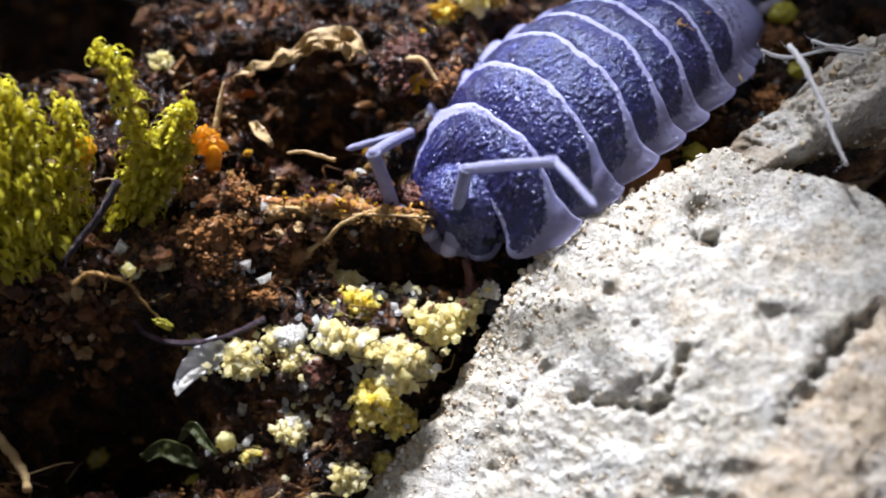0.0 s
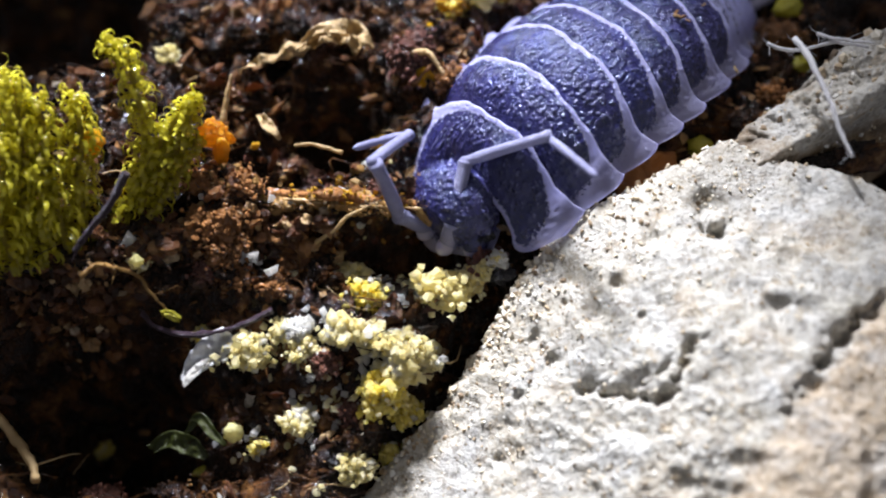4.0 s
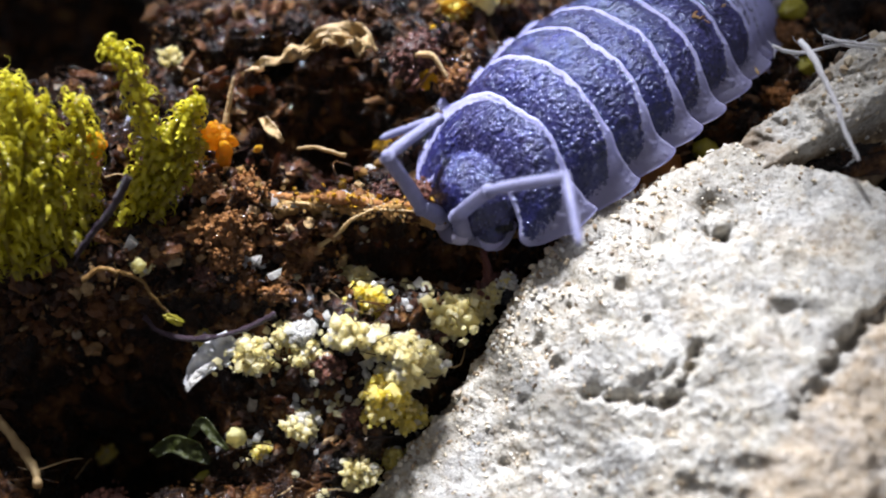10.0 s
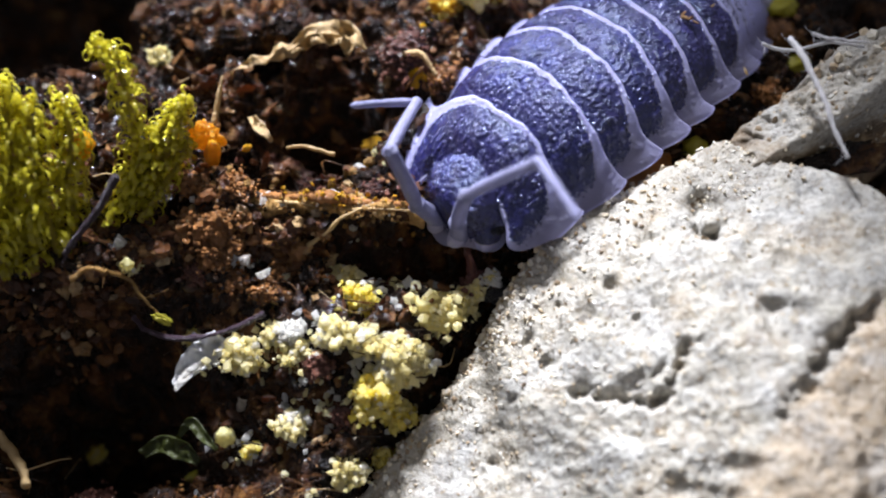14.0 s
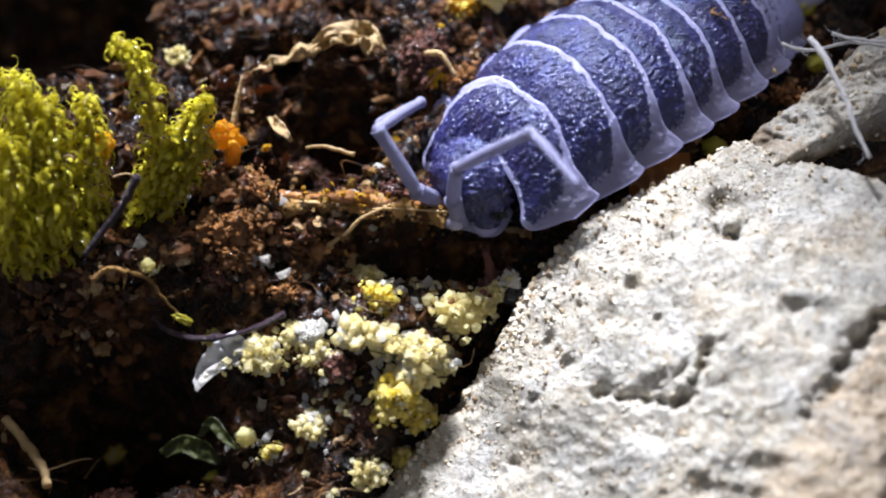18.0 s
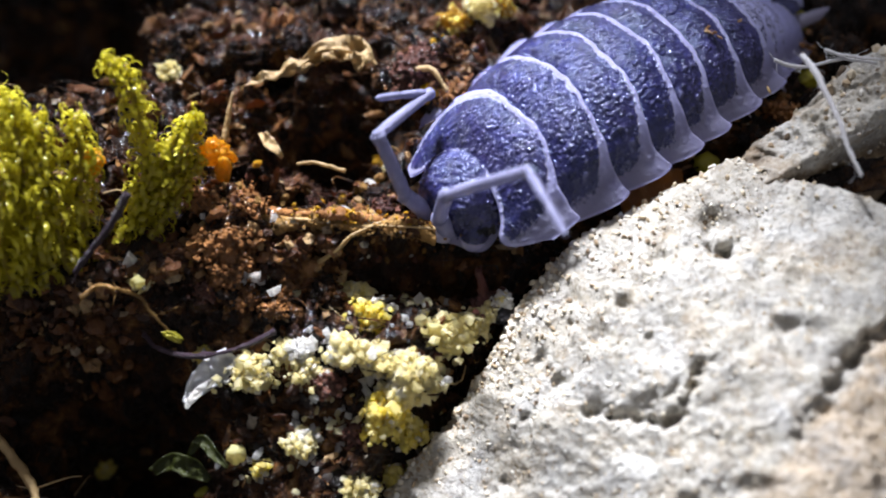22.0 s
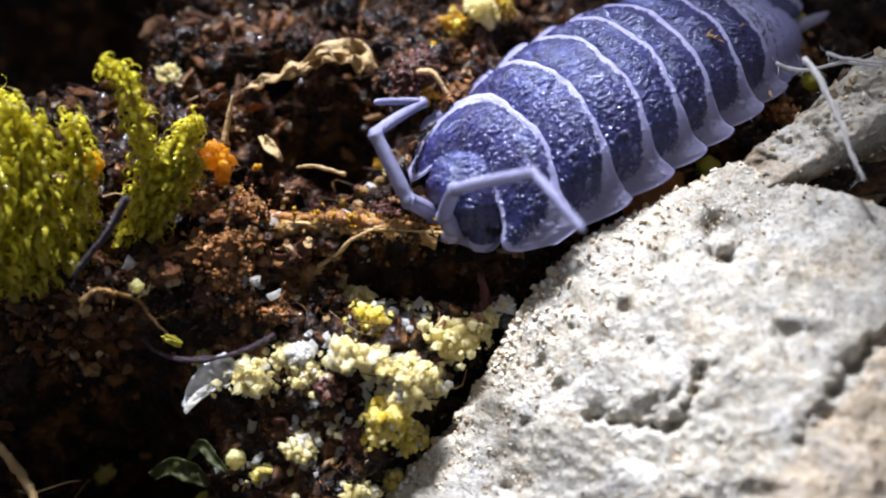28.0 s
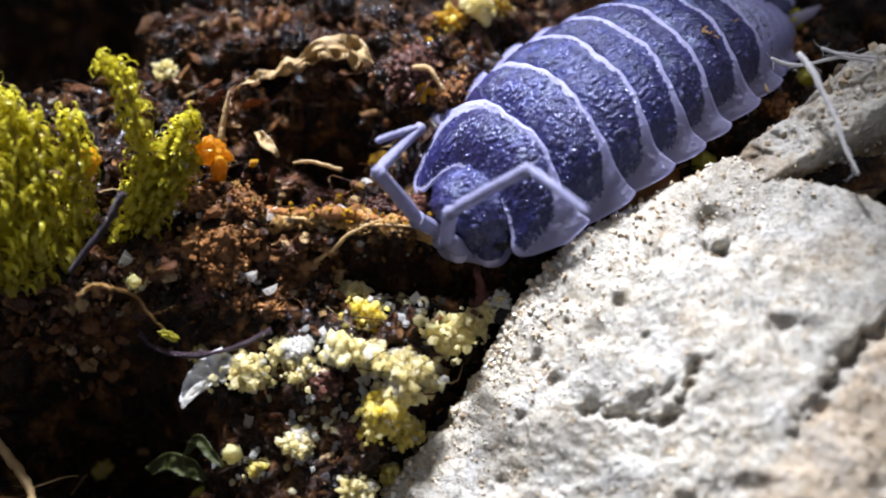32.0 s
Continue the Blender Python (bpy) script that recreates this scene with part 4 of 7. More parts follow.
def antenna(side):
    """Four jointed pieces, each along its own x axis."""
    out = []
    for ln, r0, r1 in ((1.35, 0.29, 0.24), (2.15, 0.23, 0.20), (2.7, 0.185, 0.155), (2.2, 0.145, 0.03)) if side > 0 else ((1.05, 0.29, 0.24), (1.75, 0.23, 0.20), (2.7, 0.185, 0.155), (2.3, 0.145, 0.03)):
        q = np.linspace(0, 1, 25)
        tip = r1 < 0.05
        rad = r0 + ((0.10 if tip else r1) - r0) * q + 0.035 * np.exp(-((q - 0.97) / 0.05) ** 2) * (not tip) - 0.03 * np.exp(-((q - 0.55) / 0.03) ** 2) * tip - 0.025 * np.exp(-((q - 0.08) / 0.06) ** 2)
        if tip:
            rad[-2:] = 0.075, 0.015
        v, f = tube(np.stack([q * (ln + 0.05) - 0.02, 0 * q, 0.03 * np.sin(np.pi * q)], 1), rad, 10)
        ridge = [tube(np.stack([q * ln, 0 * q + 0.55 * rad * np.cos(a), 0.93 * rad * np.sin(a)], 1), 0.022 + 0 * q, 4) for a in (1.2, 2.3)]
        pieces = [(v, f)] + ridge + [(ICO2[0] * r0 * 0.98, ICO2[1].tolist())]
        vs, fs, n = [], [], 0
        for a, b in pieces:
            vs.append(a)
            fs += [[i + n for i in face] for face in b]
            n += len(a)
        out.append(part("antenna_joint", mesh_of("antenna_joint", np.concatenate(vs), fs, ANTENNA), isopod, "lilac-grey antenna joint"))
    return out


left_antenna, right_antenna = antenna(1), antenna(-1)


# ---- moss ----
def leaf_blade(gen, ln, wide, curl):
    """A narrow hooked leaf along +x, folded along its middle."""
    n = 8
    t = np.linspace(0, 1, n)
    ang = np.cumsum(curl * 2 * t / n) - 0.25
    x, z = np.cumsum(np.cos(ang)) * ln / n, np.cumsum(np.sin(ang)) * ln / n
    wd = wide * (1 - t) ** 0.75 * (0.55 + 1.1 * np.sqrt(t))
    v = []
    for i in range(n):
        for e, up in ((-1, 0.35), (0, 0.0), (1, 0.35)):
            v.append((x[i], e * wd[i], z[i] + up * wd[i]))
    f = []
    for i in range(n - 1):
        for e in range(2):
            a = i * 3 + e
            f.append([a, a + 1, a + 4, a + 3])
    return np.array(v), f


def moss_shoot(points, leaves, size, seed, label="yellow-green feathery moss shoot with hooked leaves"):
    g = np.random.default_rng(seed)
    path = bent(points, 60)
    root = path[0].copy()
    ob = empty("moss_shoot", mm(*root), label, "moss", "moss tuft")
    path = path - root
    part("stem", mesh_of("stem", *tube(path[::4], np.linspace(0.13, 0.07, 15), 6), MOSS_STEM), ob)
    tang = np.gradient(path, axis=0)
    tang /= np.linalg.norm(tang, axis=1)[:, None]
    pieces = []
    for i in range(leaves):
        u = (i + g.random()) / leaves
        k = min(int((0.04 + 0.96 * u) * 59), 59)
        a = i * 2.399 + g.normal(0, 0.3)
        t = tang[k]
        s1 = np.cross(t, (0.2, -0.9, 0.4))
        s1 /= np.linalg.norm(s1)
        s2 = np.cross(t, s1)
        out = np.cos(a) * s1 + np.sin(a) * s2
        fwd = g.uniform(0.05, 0.5) * t + out
        fwd /= np.linalg.norm(fwd)
        side = np.cross(t, out)
        up = np.cross(fwd, side)
        v, f = leaf_blade(g, size * g.uniform(0.75, 1.2) * (1 - 0.35 * u ** 4), 0.08 * g.uniform(0.7, 1.3), g.uniform(2.8, 5.6))
        v = v[:, :1] * fwd + v[:, 1:2] * side - v[:, 2:3] * up * np.sign(g.uniform(-0.15, 1))
        pieces.append((v + path[k], f))
    v, f = joined(pieces)
    part("leaves", mesh_of("leaves", v, f, MOSS), ob, "translucent yellow-green leaves")["kind"] = "stuff"
    return ob


SHOOTS = (
    (((-9.5, 1.3, -0.1), (-8.7, 2.2, 1.5), (-8.75, 3.0, 3.0), (-9.1, 3.6, 4.0), (-9.65, 3.7, 4.25)), 150, 0.62),
    (((-11.9, -0.5, -0.6), (-12.0, 0.6, 1.2), (-11.9, 1.8, 2.8), (-12.15, 2.9, 3.9)), 150, 0.78),
    (((-10.9, -0.2, -0.4), (-11.2, 0.7, 1.0), (-11.3, 1.7, 2.3), (-11.5, 2.6, 3.4)), 140, 0.74),
    (((-10.5, 0.4, -0.4), (-10.6, 1.2, 0.9), (-10.4, 2.1, 2.1), (-10.6, 2.95, 3.1)), 140, 0.74),
    (((-9.7, 0.8, -0.1), (-9.0, 1.5, 0.6), (-8.1, 2.5, 1.8), (-7.2, 3.2, 2.65)), 140, 0.55),
    (((-9.0, 1.1, 0.1), (-8.3, 1.8, 0.9), (-7.65, 2.5, 1.6), (-7.05, 3.2, 2.9)), 140, 0.55),
    (((-8.7, 0.9, -0.1), (-8.1, 1.5, 0.5), (-7.5, 2.1, 1.1), (-7.1, 2.6, 1.8)), 70, 0.45),
    (((-12.2, -0.9, -0.4), (-12.5, -0.2, 0.9), (-12.3, 0.7, 2.1), (-12.3, 1.4, 3.0)), 130, 0.78),
    (((-12.6, 0.8, -0.3), (-12.9, 1.9, 0.9), (-12.7, 3.0, 2.2), (-13.0, 3.9, 3.2)), 120, 0.74),
    (((-11.5, -0.6, -0.6), (-11.6, 0.0, 0.4), (-11.3, 0.7, 1.5), (-11.5, 1.3, 2.2)), 120, 0.7),
    (((-13.3, -0.3, -0.4), (-13.4, 0.6, 0.8), (-13.3, 1.6, 2.2), (-13.5, 2.4, 3.1)), 120, 0.74),
)
for i, (points, leaves, size) in enumerate(SHOOTS):
    moss_shoot(points, int(leaves * 1.5), size * 1.5, 100 + i)


# ---- crumbs and grains on the log ----
ICO5 = ico(5)
ORANGE_BARK = plain("orange_brown_bark", (0.24, 0.108, 0.038), 0.12, 0.85, 2.0, 0.16, 0.12, (0.5, 0.2, 0.05))
PURPLE_BARK = plain("purple_brown_bark", (0.125, 0.052, 0.036), 0.16, 0.8, 2.0, 0.16)
RUST = plain("rust_leaf", (0.30, 0.11, 0.02), 0.3, 0.5, 1.5, 0.08, 0.25)
LIME = plain("lime_bead", (0.40, 0.36, 0.04), 0.25, 0.4, 1.5, 0.06, 0.3)


def cluster(name, radii, count, grain, mat, seed, where=(0, 0, 0)):
    """A sugary lump: one uneven body of rounded knobs."""
    g = np.random.default_rng(seed)
    d, f = ICO5
    bulk = 1 + lumps(d, 1.25, 0.62, seed, 3)
    n = g.normal(size=(count, 3))
    n /= np.linalg.norm(n, axis=1)[:, None]
    high = g.uniform(0.4, 1.0, count)
    knob = np.max(np.maximum(1 - (1 - d @ n.T) * (0.35 / (grain / max(radii)) ** 2), 0) ** 0.5 * high, axis=1)
    v = d * (bulk * (0.80 + 0.26 * knob))[:, None] * np.asarray(radii)
    return mesh_of(name, v + np.asarray(where), f, mat)


def beads(radii, count, grain, seed, where=(0, 0, 0), mat=None):
    """Clear rounded grains stuck over a lump."""
    clear_grain = mat in (None, BEADS, GOLD, QUARTZ)
    shape, jitter = (BOX, 0.42) if clear_grain else (ICO1, 0.28)
    g = np.random.default_rng(seed + 50)
    pieces = []
    for _ in range(count):
        d = g.normal(size=3)
        d /= np.linalg.norm(d)
        bulk = 1 + noise.fractal(Vector((d[0] * 1.25 + seed, d[1] * 1.25 - seed, d[2] * 1.25)), 1.0, 2.0, 3) * 0.62
        r = grain * (0.4 + 1.0 * g.random() ** 2)
        pieces.append((grain_points(g, shape, r * 1.1, jitter, (1, 0.85, 0.75)) + d * np.asarray(radii) * bulk * g.uniform(0.7, 1.36), shape[1]))
        if clear_grain and g.random() < 0.35:
            pieces[-1] = (grain_points(g, ICO1, r * 1.1, 0.24, (1, 0.85, 0.75)) + pieces[-1][0].mean(0), ICO1[1])
    v, f = joined(pieces)
    return mesh_of("crust", v + np.asarray(where), f, mat or BEADS, False)


def on_log(x, y, up=0.0, **turn):
    return mm(x, y, floor_at(x, y) + up, **turn)


LUMPS = (  # x, y, radius, material, grain
    (-2.52, -0.54, 0.52, YELLOW, 0.11, "bright yellow crumb on the dark log"), (-3.06, 0.37, 0.40, CREAM, 0.11, "pale cream crumb under the ledge"),
    (-3.15, -1.95, 0.44, CREAM, 0.12, "pale yellow sugary crumb"), (-2.3, -1.9, 0.46, CREAM, 0.13, "pale yellow sugary crumb"),
    (-1.35, -2.25, 0.52, CREAM, 0.13, "pale yellow sugary crumb"), (-0.75, -2.1, 0.34, CREAM, 0.13, "pale yellow sugary crumb"),
    (-1.6, -2.75, 0.46, CREAM, 0.12, "pale yellow sugary crumb"), (-2.05, -3.2, 0.62, YELLOW, 0.13, "bright yellow crumb on the dark log"),
    (-1.35, -3.3, 0.42, YELLOW, 0.11, "yellow crumb beside the stone"), (-1.93, -4.1, 0.44, YELLOW, 0.10, "dull yellow crumb in the shade"),
    (-2.84, -4.9, 0.46, CREAM, 0.12, "pale crumb low on the log"), (-6.0, -2.0, 0.60, CREAM, 0.11, "cream crumb beside a silvery flake"),
    (-4.5, -1.6, 0.32, QUARTZ, 0.11, "clump of clear white grains"), (-4.95, -1.5, 0.34, CREAM, 0.10, "cream crumb among white grains"),
    (-4.3, -2.1, 0.42, CREAM, 0.11, "cream crumb among white grains"), (-7.6, -1.0, 0.26, YELLOW, 0.08, "dull yellow crumb in the hollow"),
    (-11.9, -1.9, 0.3, YELLOW, 0.08, "dull yellow crumb in the hollow"), (-4.5, -3.8, 0.38, CREAM, 0.11, "cream crumb among white grains"),
    (-5.65, -4.2, 0.26, YELLOW, 0.09, "yellow-green crumb in the shade"), (-9.3, 0.0, 0.26, CREAM, 0.07, "pale crumb below the moss"), (-9.2, 7.3, 0.34, CREAM, 0.09, "pale crumb far behind the moss"))
for i, (x, y, r, mat, grain, label) in enumerate(LUMPS):
    ob = thing("crumb", cluster("crumb", (r * 0.76, r * 0.64, r * 0.62), 90, grain, mat, 300 + i), on_log(x + 0.3, y - 0.2, r * 0.55), label, "crumb", "crumbs on the log")
    part("crust", beads((r * 0.92, r * 0.8, r * 0.78), int(90 + 220 * r), grain * 1.1, 300 + i, (0, 0, 0), QUARTZ if mat is QUARTZ else GOLD if mat is YELLOW else BEADS), ob, "sugary crust of small grains")["kind"] = "stuff"
    part("crust", beads((r * 1.05, r * 0.95, r * 0.5), int(10 + 60 * r), grain * 0.75, 900 + i, (0, 0, -0.35 * r), BEADS), ob, "loose cream grains round the crumb")["kind"] = "stuff"
    part("crust", beads((r * 0.9, r * 0.78, r * 0.76), int(8 + 22 * r), grain * 1.1, 700 + i, (0, 0, 0), QUARTZ), ob, "clear white grains")["kind"] = "stuff"

gen = np.random.default_rng(77)
grain_meshes = [mesh_of("sand_grain", grain_points(gen, (BOX, ICO1)[i % 2], 1.05, (0.35, 0.22)[i % 2], (1, 0.8, 0.62)), (BOX, ICO1)[i % 2][1], (QUARTZ, BEADS, QUARTZ)[i % 3], False) for i in range(9)]
PATCHES = ((-4.5, -1.7, 1.0, 0.6, 52), (-1.9, -2.4, 1.3, 0.9, 50), (-4.3, -3.7, 0.6, 0.7, 50), (-1.6, -0.2, 1.0, 0.5, 44), (-5.6, 0.2, 0.8, 0.4, 12),
           (-3.2, -2.9, 1.3, 0.6, 34), (-5.9, -4.2, 0.5, 0.4, 14), (-3.6, 1.5, 2.0, 0.3, 22), (-6.0, -5.8, 2.5, 0.3, 18), (-1.0, 3.2, 1.5, 0.7, 16))
for px, py, sx, sy, count in PATCHES:
    for _ in range(count):
        x, y = gen.normal(px + 0.3, sx * 0.6), gen.normal(py - 0.2, sy * 0.6)
        if y < gap_line(x) + 0.25:
            continue
        r = gen.uniform(0.07, 0.19)
        ob = thing("sand_grain", grain_meshes[gen.integers(9)], on_log(x, y, r * 0.6, rx=gen.uniform(0, 360), ry=gen.uniform(0, 360)), "translucent pale sand grain on the log", "sand grain", "sand grains on the log")
        ob.scale = (r, r, r)

# wet ochre and amber grains on the upper log
tones = [mesh_of("wet_grain", grain_points(gen, ICO2, 1.0, 0.22, (1, 0.8, 0.6)), ICO2[1], m, False) for m in (LEDGE, AMBER, ORANGE_BARK, STRAW, LEDGE, PURPLE_BARK)]
for i in range(230):
    x, y = gen.uniform(-7.5, 0.2) if i < 110 else gen.normal(-2.2, 0.9), gen.normal(2.5, 1.0)
    r = gen.uniform(0.08, 0.2)
    if x > -1.7 and y > 1.6:
        continue
    ob = thing("wet_grain", tones[gen.integers(6)], on_log(x, y, r * 0.5, rx=gen.uniform(0, 360), ry=gen.uniform(0, 360)), "wet ochre-brown grain on the log", "grain", "wet grains on the log")
    ob.scale = (r, r, r)

# the clump that the woodlouse tugs at: yellow crumb, pale crumb and a black bit
clump = empty("food_clump", mm(0.1, -0.55, -2.6), "yellow sugary food clump with a black end, tugged by the woodlouse", "food")
part("yellow_lump", cluster("yellow_lump", (0.72, 0.55, 0.55), 110, 0.12, CREAM, 501), clump, "yellow sugary lump")
for k, (r, x, y, z) in enumerate(((0.34, 0.85, 0.35, 0.15), (0.24, 1.2, 0.5, 0.35), (0.2, 1.62, 0.75, 0.72))):
    lump = part("pale_lump", cluster("pale_lump", (r, r, 0.9 * r), 60, 0.11, CREAM, 502 + 7 * k, (x, y, z)), clump, "pale sugary lump")
    part("crust", beads((r, r, 0.9 * r), 50, 0.12, 502 + 7 * k, (x, y, z), QUARTZ if k == 2 else BEADS), lump, "sugary crust of small grains")["kind"] = "stuff"
part("crust", beads((0.74, 0.57, 0.57), 170, 0.145, 501), clump, "sugary crust of small grains")["kind"] = "stuff"
part("black_bit", cluster("black_bit", (0.36, 0.3, 0.3), 30, 0.10, SOOT, 503, (1.72, 0.45, 0.35)), clump, "black crumbly end")
part("brown_tag", cluster("brown_tag", (0.22, 0.2, 0.25), 24, 0.08, RED_CRUMB, 504, (-0.45, -0.5, -0.35)), clump, "red-brown tag")
for k in range(7):
    e = gen.normal(0, 0.09, (3, 3))
    part("shred", mesh_of("shred", *tube(bent([np.array((1.1, 0.75, 0.4)) + e[0], np.array((1.0, 1.15, 0.85)) + e[1], np.array((0.85, 1.55, 1.2)) + e[2]], 10), np.linspace(0.09, 0.03, 10), 6), RED_CRUMB), clump, "red-brown shred")
part("red_crumbs", beads((0.55, 0.3, 0.3), 60, 0.1, 505, (1.3, 0.85, 0.5), RED_CRUMB), clump, "dark red crumbs")

# granular lumps of rotten bark
def bark(radii, seed, mat):
    d, f = ICO5
    w = 1 + lumps(d, 1.3, 0.5, seed, 3) + np.abs(lumps(d, 4.0, 0.42, seed + 5, 3)) + np.abs(lumps(d, 9.0, 0.16, seed + 8, 2))
    return mesh_of("bark_lump", d * (0.8 * w)[:, None] * np.asarray(radii), f, mat)


# orange and amber beads
for x, y, up, r, mat, lab in ((0.35, 8.85, 0.35, 0.5, GOLD, "amber-yellow grainy jelly lump far back"), (1.2, 9.1, 0.45, 0.55, BEADS, "cream grainy jelly lump far back"), (1.9, 9.3, 0.3, 0.4, GOLD, "amber-yellow grainy jelly lump far back")):
    lump = thing("jelly_lump", cluster("jelly_lump", (r, r * 0.8, r * 0.85), 40, r * 0.3, AMBER if mat is GOLD else CREAM, int(30 + 10 * x)), on_log(x, y, up), lab, "fungus")
    part("crust", beads((r, r * 0.8, r * 0.85), 60, r * 0.2, int(10 * x), (0, 0, 0), mat), lump, "clear grains")["kind"] = "stuff"
thing("orange_lump", cluster("orange_lump", (0.42, 0.36, 0.5), 60, 0.11, ORANGE, 3), mm(-6.75, 3.0, 1.35), "bright orange gelatinous lump beside the moss", "fungus")
thing("orange_lump", blob("orange_lump", (0.25, 0.22, 0.6), ORANGE, 0.25, 6.0), mm(-6.6, 2.68, 0.95, 8, 12, 0), "orange drip below the orange lump", "fungus")
for x, y, r, mat, lab in ((-1.9, 4.2, 0.38, AMBER, "glossy amber bead on wet wood"), (-2.9, 3.6, 0.3, AMBER, "small amber bead on wet wood"), 
                          (-0.2, 7.6, 0.35, ORANGE, "small orange lump on bark"), (-10.3, 2.4, 0.4, ORANGE, "rust-orange lump among moss"), (-0.6, 5.9, 0.4, ORANGE, "rust-orange lump on bark")):
    thing("jelly_bead", blob("jelly_bead", (r, r * 0.9, r * 0.8), mat, 0.35, x + y, ICO3), on_log(x, y, r * 0.4) if mat is not ORANGE or x > -5 else mm(x, y, 1.6), lab, "fungus")

for i, (x, y, r, mat) in enumerate((
        (-5.85, 1.75, 0.50, ORANGE_BARK), (-6.55, 0.75, 0.75, ORANGE_BARK), (-6.1, 0.3, 0.55, ORANGE_BARK), (-6.5, 0.15, 0.6, ORANGE_BARK), (-6.0, -0.35, 0.5, ORANGE_BARK), (-7.0, -0.1, 0.45, PURPLE_BARK), (-5.0, -0.75, 0.35, ORANGE_BARK), (-5.35, 0.9, 0.45, PURPLE_BARK), (-5.2, 4.4, 0.85, PURPLE_BARK), (-4.2, 3.7, 0.6, PURPLE_BARK),
        (-4.9, 3.6, 0.5, WOOD), (-0.9, 6.6, 0.9, PURPLE_BARK), (0.25, 5.9, 0.6, ORANGE_BARK), (-0.2, 7.4, 0.7, WOOD), (-1.9, 2.3, 0.4, PURPLE_BARK), (-2.2, 2.8, 0.45, WOOD), (-0.6, 2.0, 0.4, PURPLE_BARK),
        (-7.5, 4.6, 0.6, WOOD), (-4.8, 7.9, 0.7, WOOD), (-6.9, 6.8, 0.8, ORANGE_BARK), (-2.0, 8.8, 0.8, WOOD), (-3.6, 9.6, 0.9, PURPLE_BARK), (-8.6, 8.2, 0.8, WOOD), (-5.4, 9.0, 0.7, ORANGE_BARK),
        (-6.3, -0.3, 0.5, WOOD), (-10.3, -5.4, 0.7, PURPLE_BARK), (-7.8, -5.8, 0.6, WOOD), (0.9, -0.9, 0.5, WOOD), (-8.3, -0.3, 0.5, WOOD), (-3.4, -2.7, 0.45, PURPLE_BARK), (-3.9, -2.5, 0.4, ORANGE_BARK),
        (-2.6, -3.7, 0.4, PURPLE_BARK), (-0.9, 0.3, 0.35, WOOD), (-4.6, 0.1, 0.4, ORANGE_BARK), (-3.6, 0.0, 0.4, WOOD), (-1.9, 1.7, 0.35, WOOD), (-7.3, 2.0, 0.5, ORANGE_BARK))):
    lump = thing("bark_lump", bark((r, r * 0.8, r * 0.7), 11.0 + 3 * i, mat), on_log(x, y, r * 0.25, rz=gen.uniform(0, 360)), "crumbly wet bark lump on the log", "bark", "bark lumps")
    part("crust", beads((r, r * 0.8, r * 0.7), int(60 + 160 * r), 0.085, 11 + 3 * i, (0, 0, 0), mat), lump, "granular brown crust")["kind"] = "stuff"
# small white flakes of quartz on the wood
for x, y, r in ((-5.0, 1.55, 0.24), (-4.85, 1.45, 0.18), (-5.9, -0.1, 0.22), (-5.62, -0.05, 0.24), (-5.0, -0.35, 0.22), (-2.2, 1.3, 0.2), (-9.2, 0.15, 0.28), (-2.35, 3.3, 0.2), (-3.0, 2.1, 0.16)):
    ob = thing("quartz_flake", grain_meshes[0], on_log(x, y, r * (2.0 if x < -4.9 and y < 0 else 0.7), rx=gen.uniform(0, 360), ry=gen.uniform(0, 360)), "small white quartz flake on wet wood", "flake", "quartz flakes")
    ob.scale = (r, r, r)


# ---- scraps, splinters and roots ----
def ribbon(name, points, widths, mat, label, category, thick=0.05, crumple=0.12, seed=1.0):
    """A torn curled strip with thickness."""
    path = bent(points, 26)
    wd = np.interp(np.linspace(0, 1, 26), np.linspace(0, 1, len(widths)), widths)
    t = np.gradient(path, axis=0)
    t /= np.linalg.norm(t, axis=1)[:, None]
    side = np.cross(t, (0.1, -0.5, 0.85))
    side /= np.linalg.norm(side, axis=1)[:, None]
    nrm = np.cross(side, t)
    n = 9
    rows = []
    for i in range(26):
        for j in range(n):
            u = j / (n - 1) * 2 - 1
            rows.append(path[i] + side[i] * wd[i] * u + nrm[i] * 0.4 * wd[i] * u * u)
    v = np.array(rows)
    v = v + np.repeat(nrm, n, 0) * lumps(v, 2.2, crumple, seed, 3)[:, None]
    k = (np.arange(25)[:, None] * n + np.arange(n - 1)[None, :]).ravel()
    tf = np.stack([k, k + 1, k + n + 1, k + n], 1)
    low = v - np.repeat(nrm, n, 0) * thick
    q = len(v)
    edge = np.concatenate([np.arange(n), np.arange(1, 26) * n + n - 1, 25 * n + np.arange(n - 2, -1, -1), np.arange(24, 0, -1) * n])
    nx_ = np.roll(edge, -1)
    o = v[0].copy()
    faces = np.concatenate([tf, tf[:, ::-1] + q, np.stack([edge, edge + q, nx_ + q, nx_], 1)])
    return thing(name, mesh_of(name, np.concatenate([v, low]) - o, faces, mat), mm(*o), label, category)


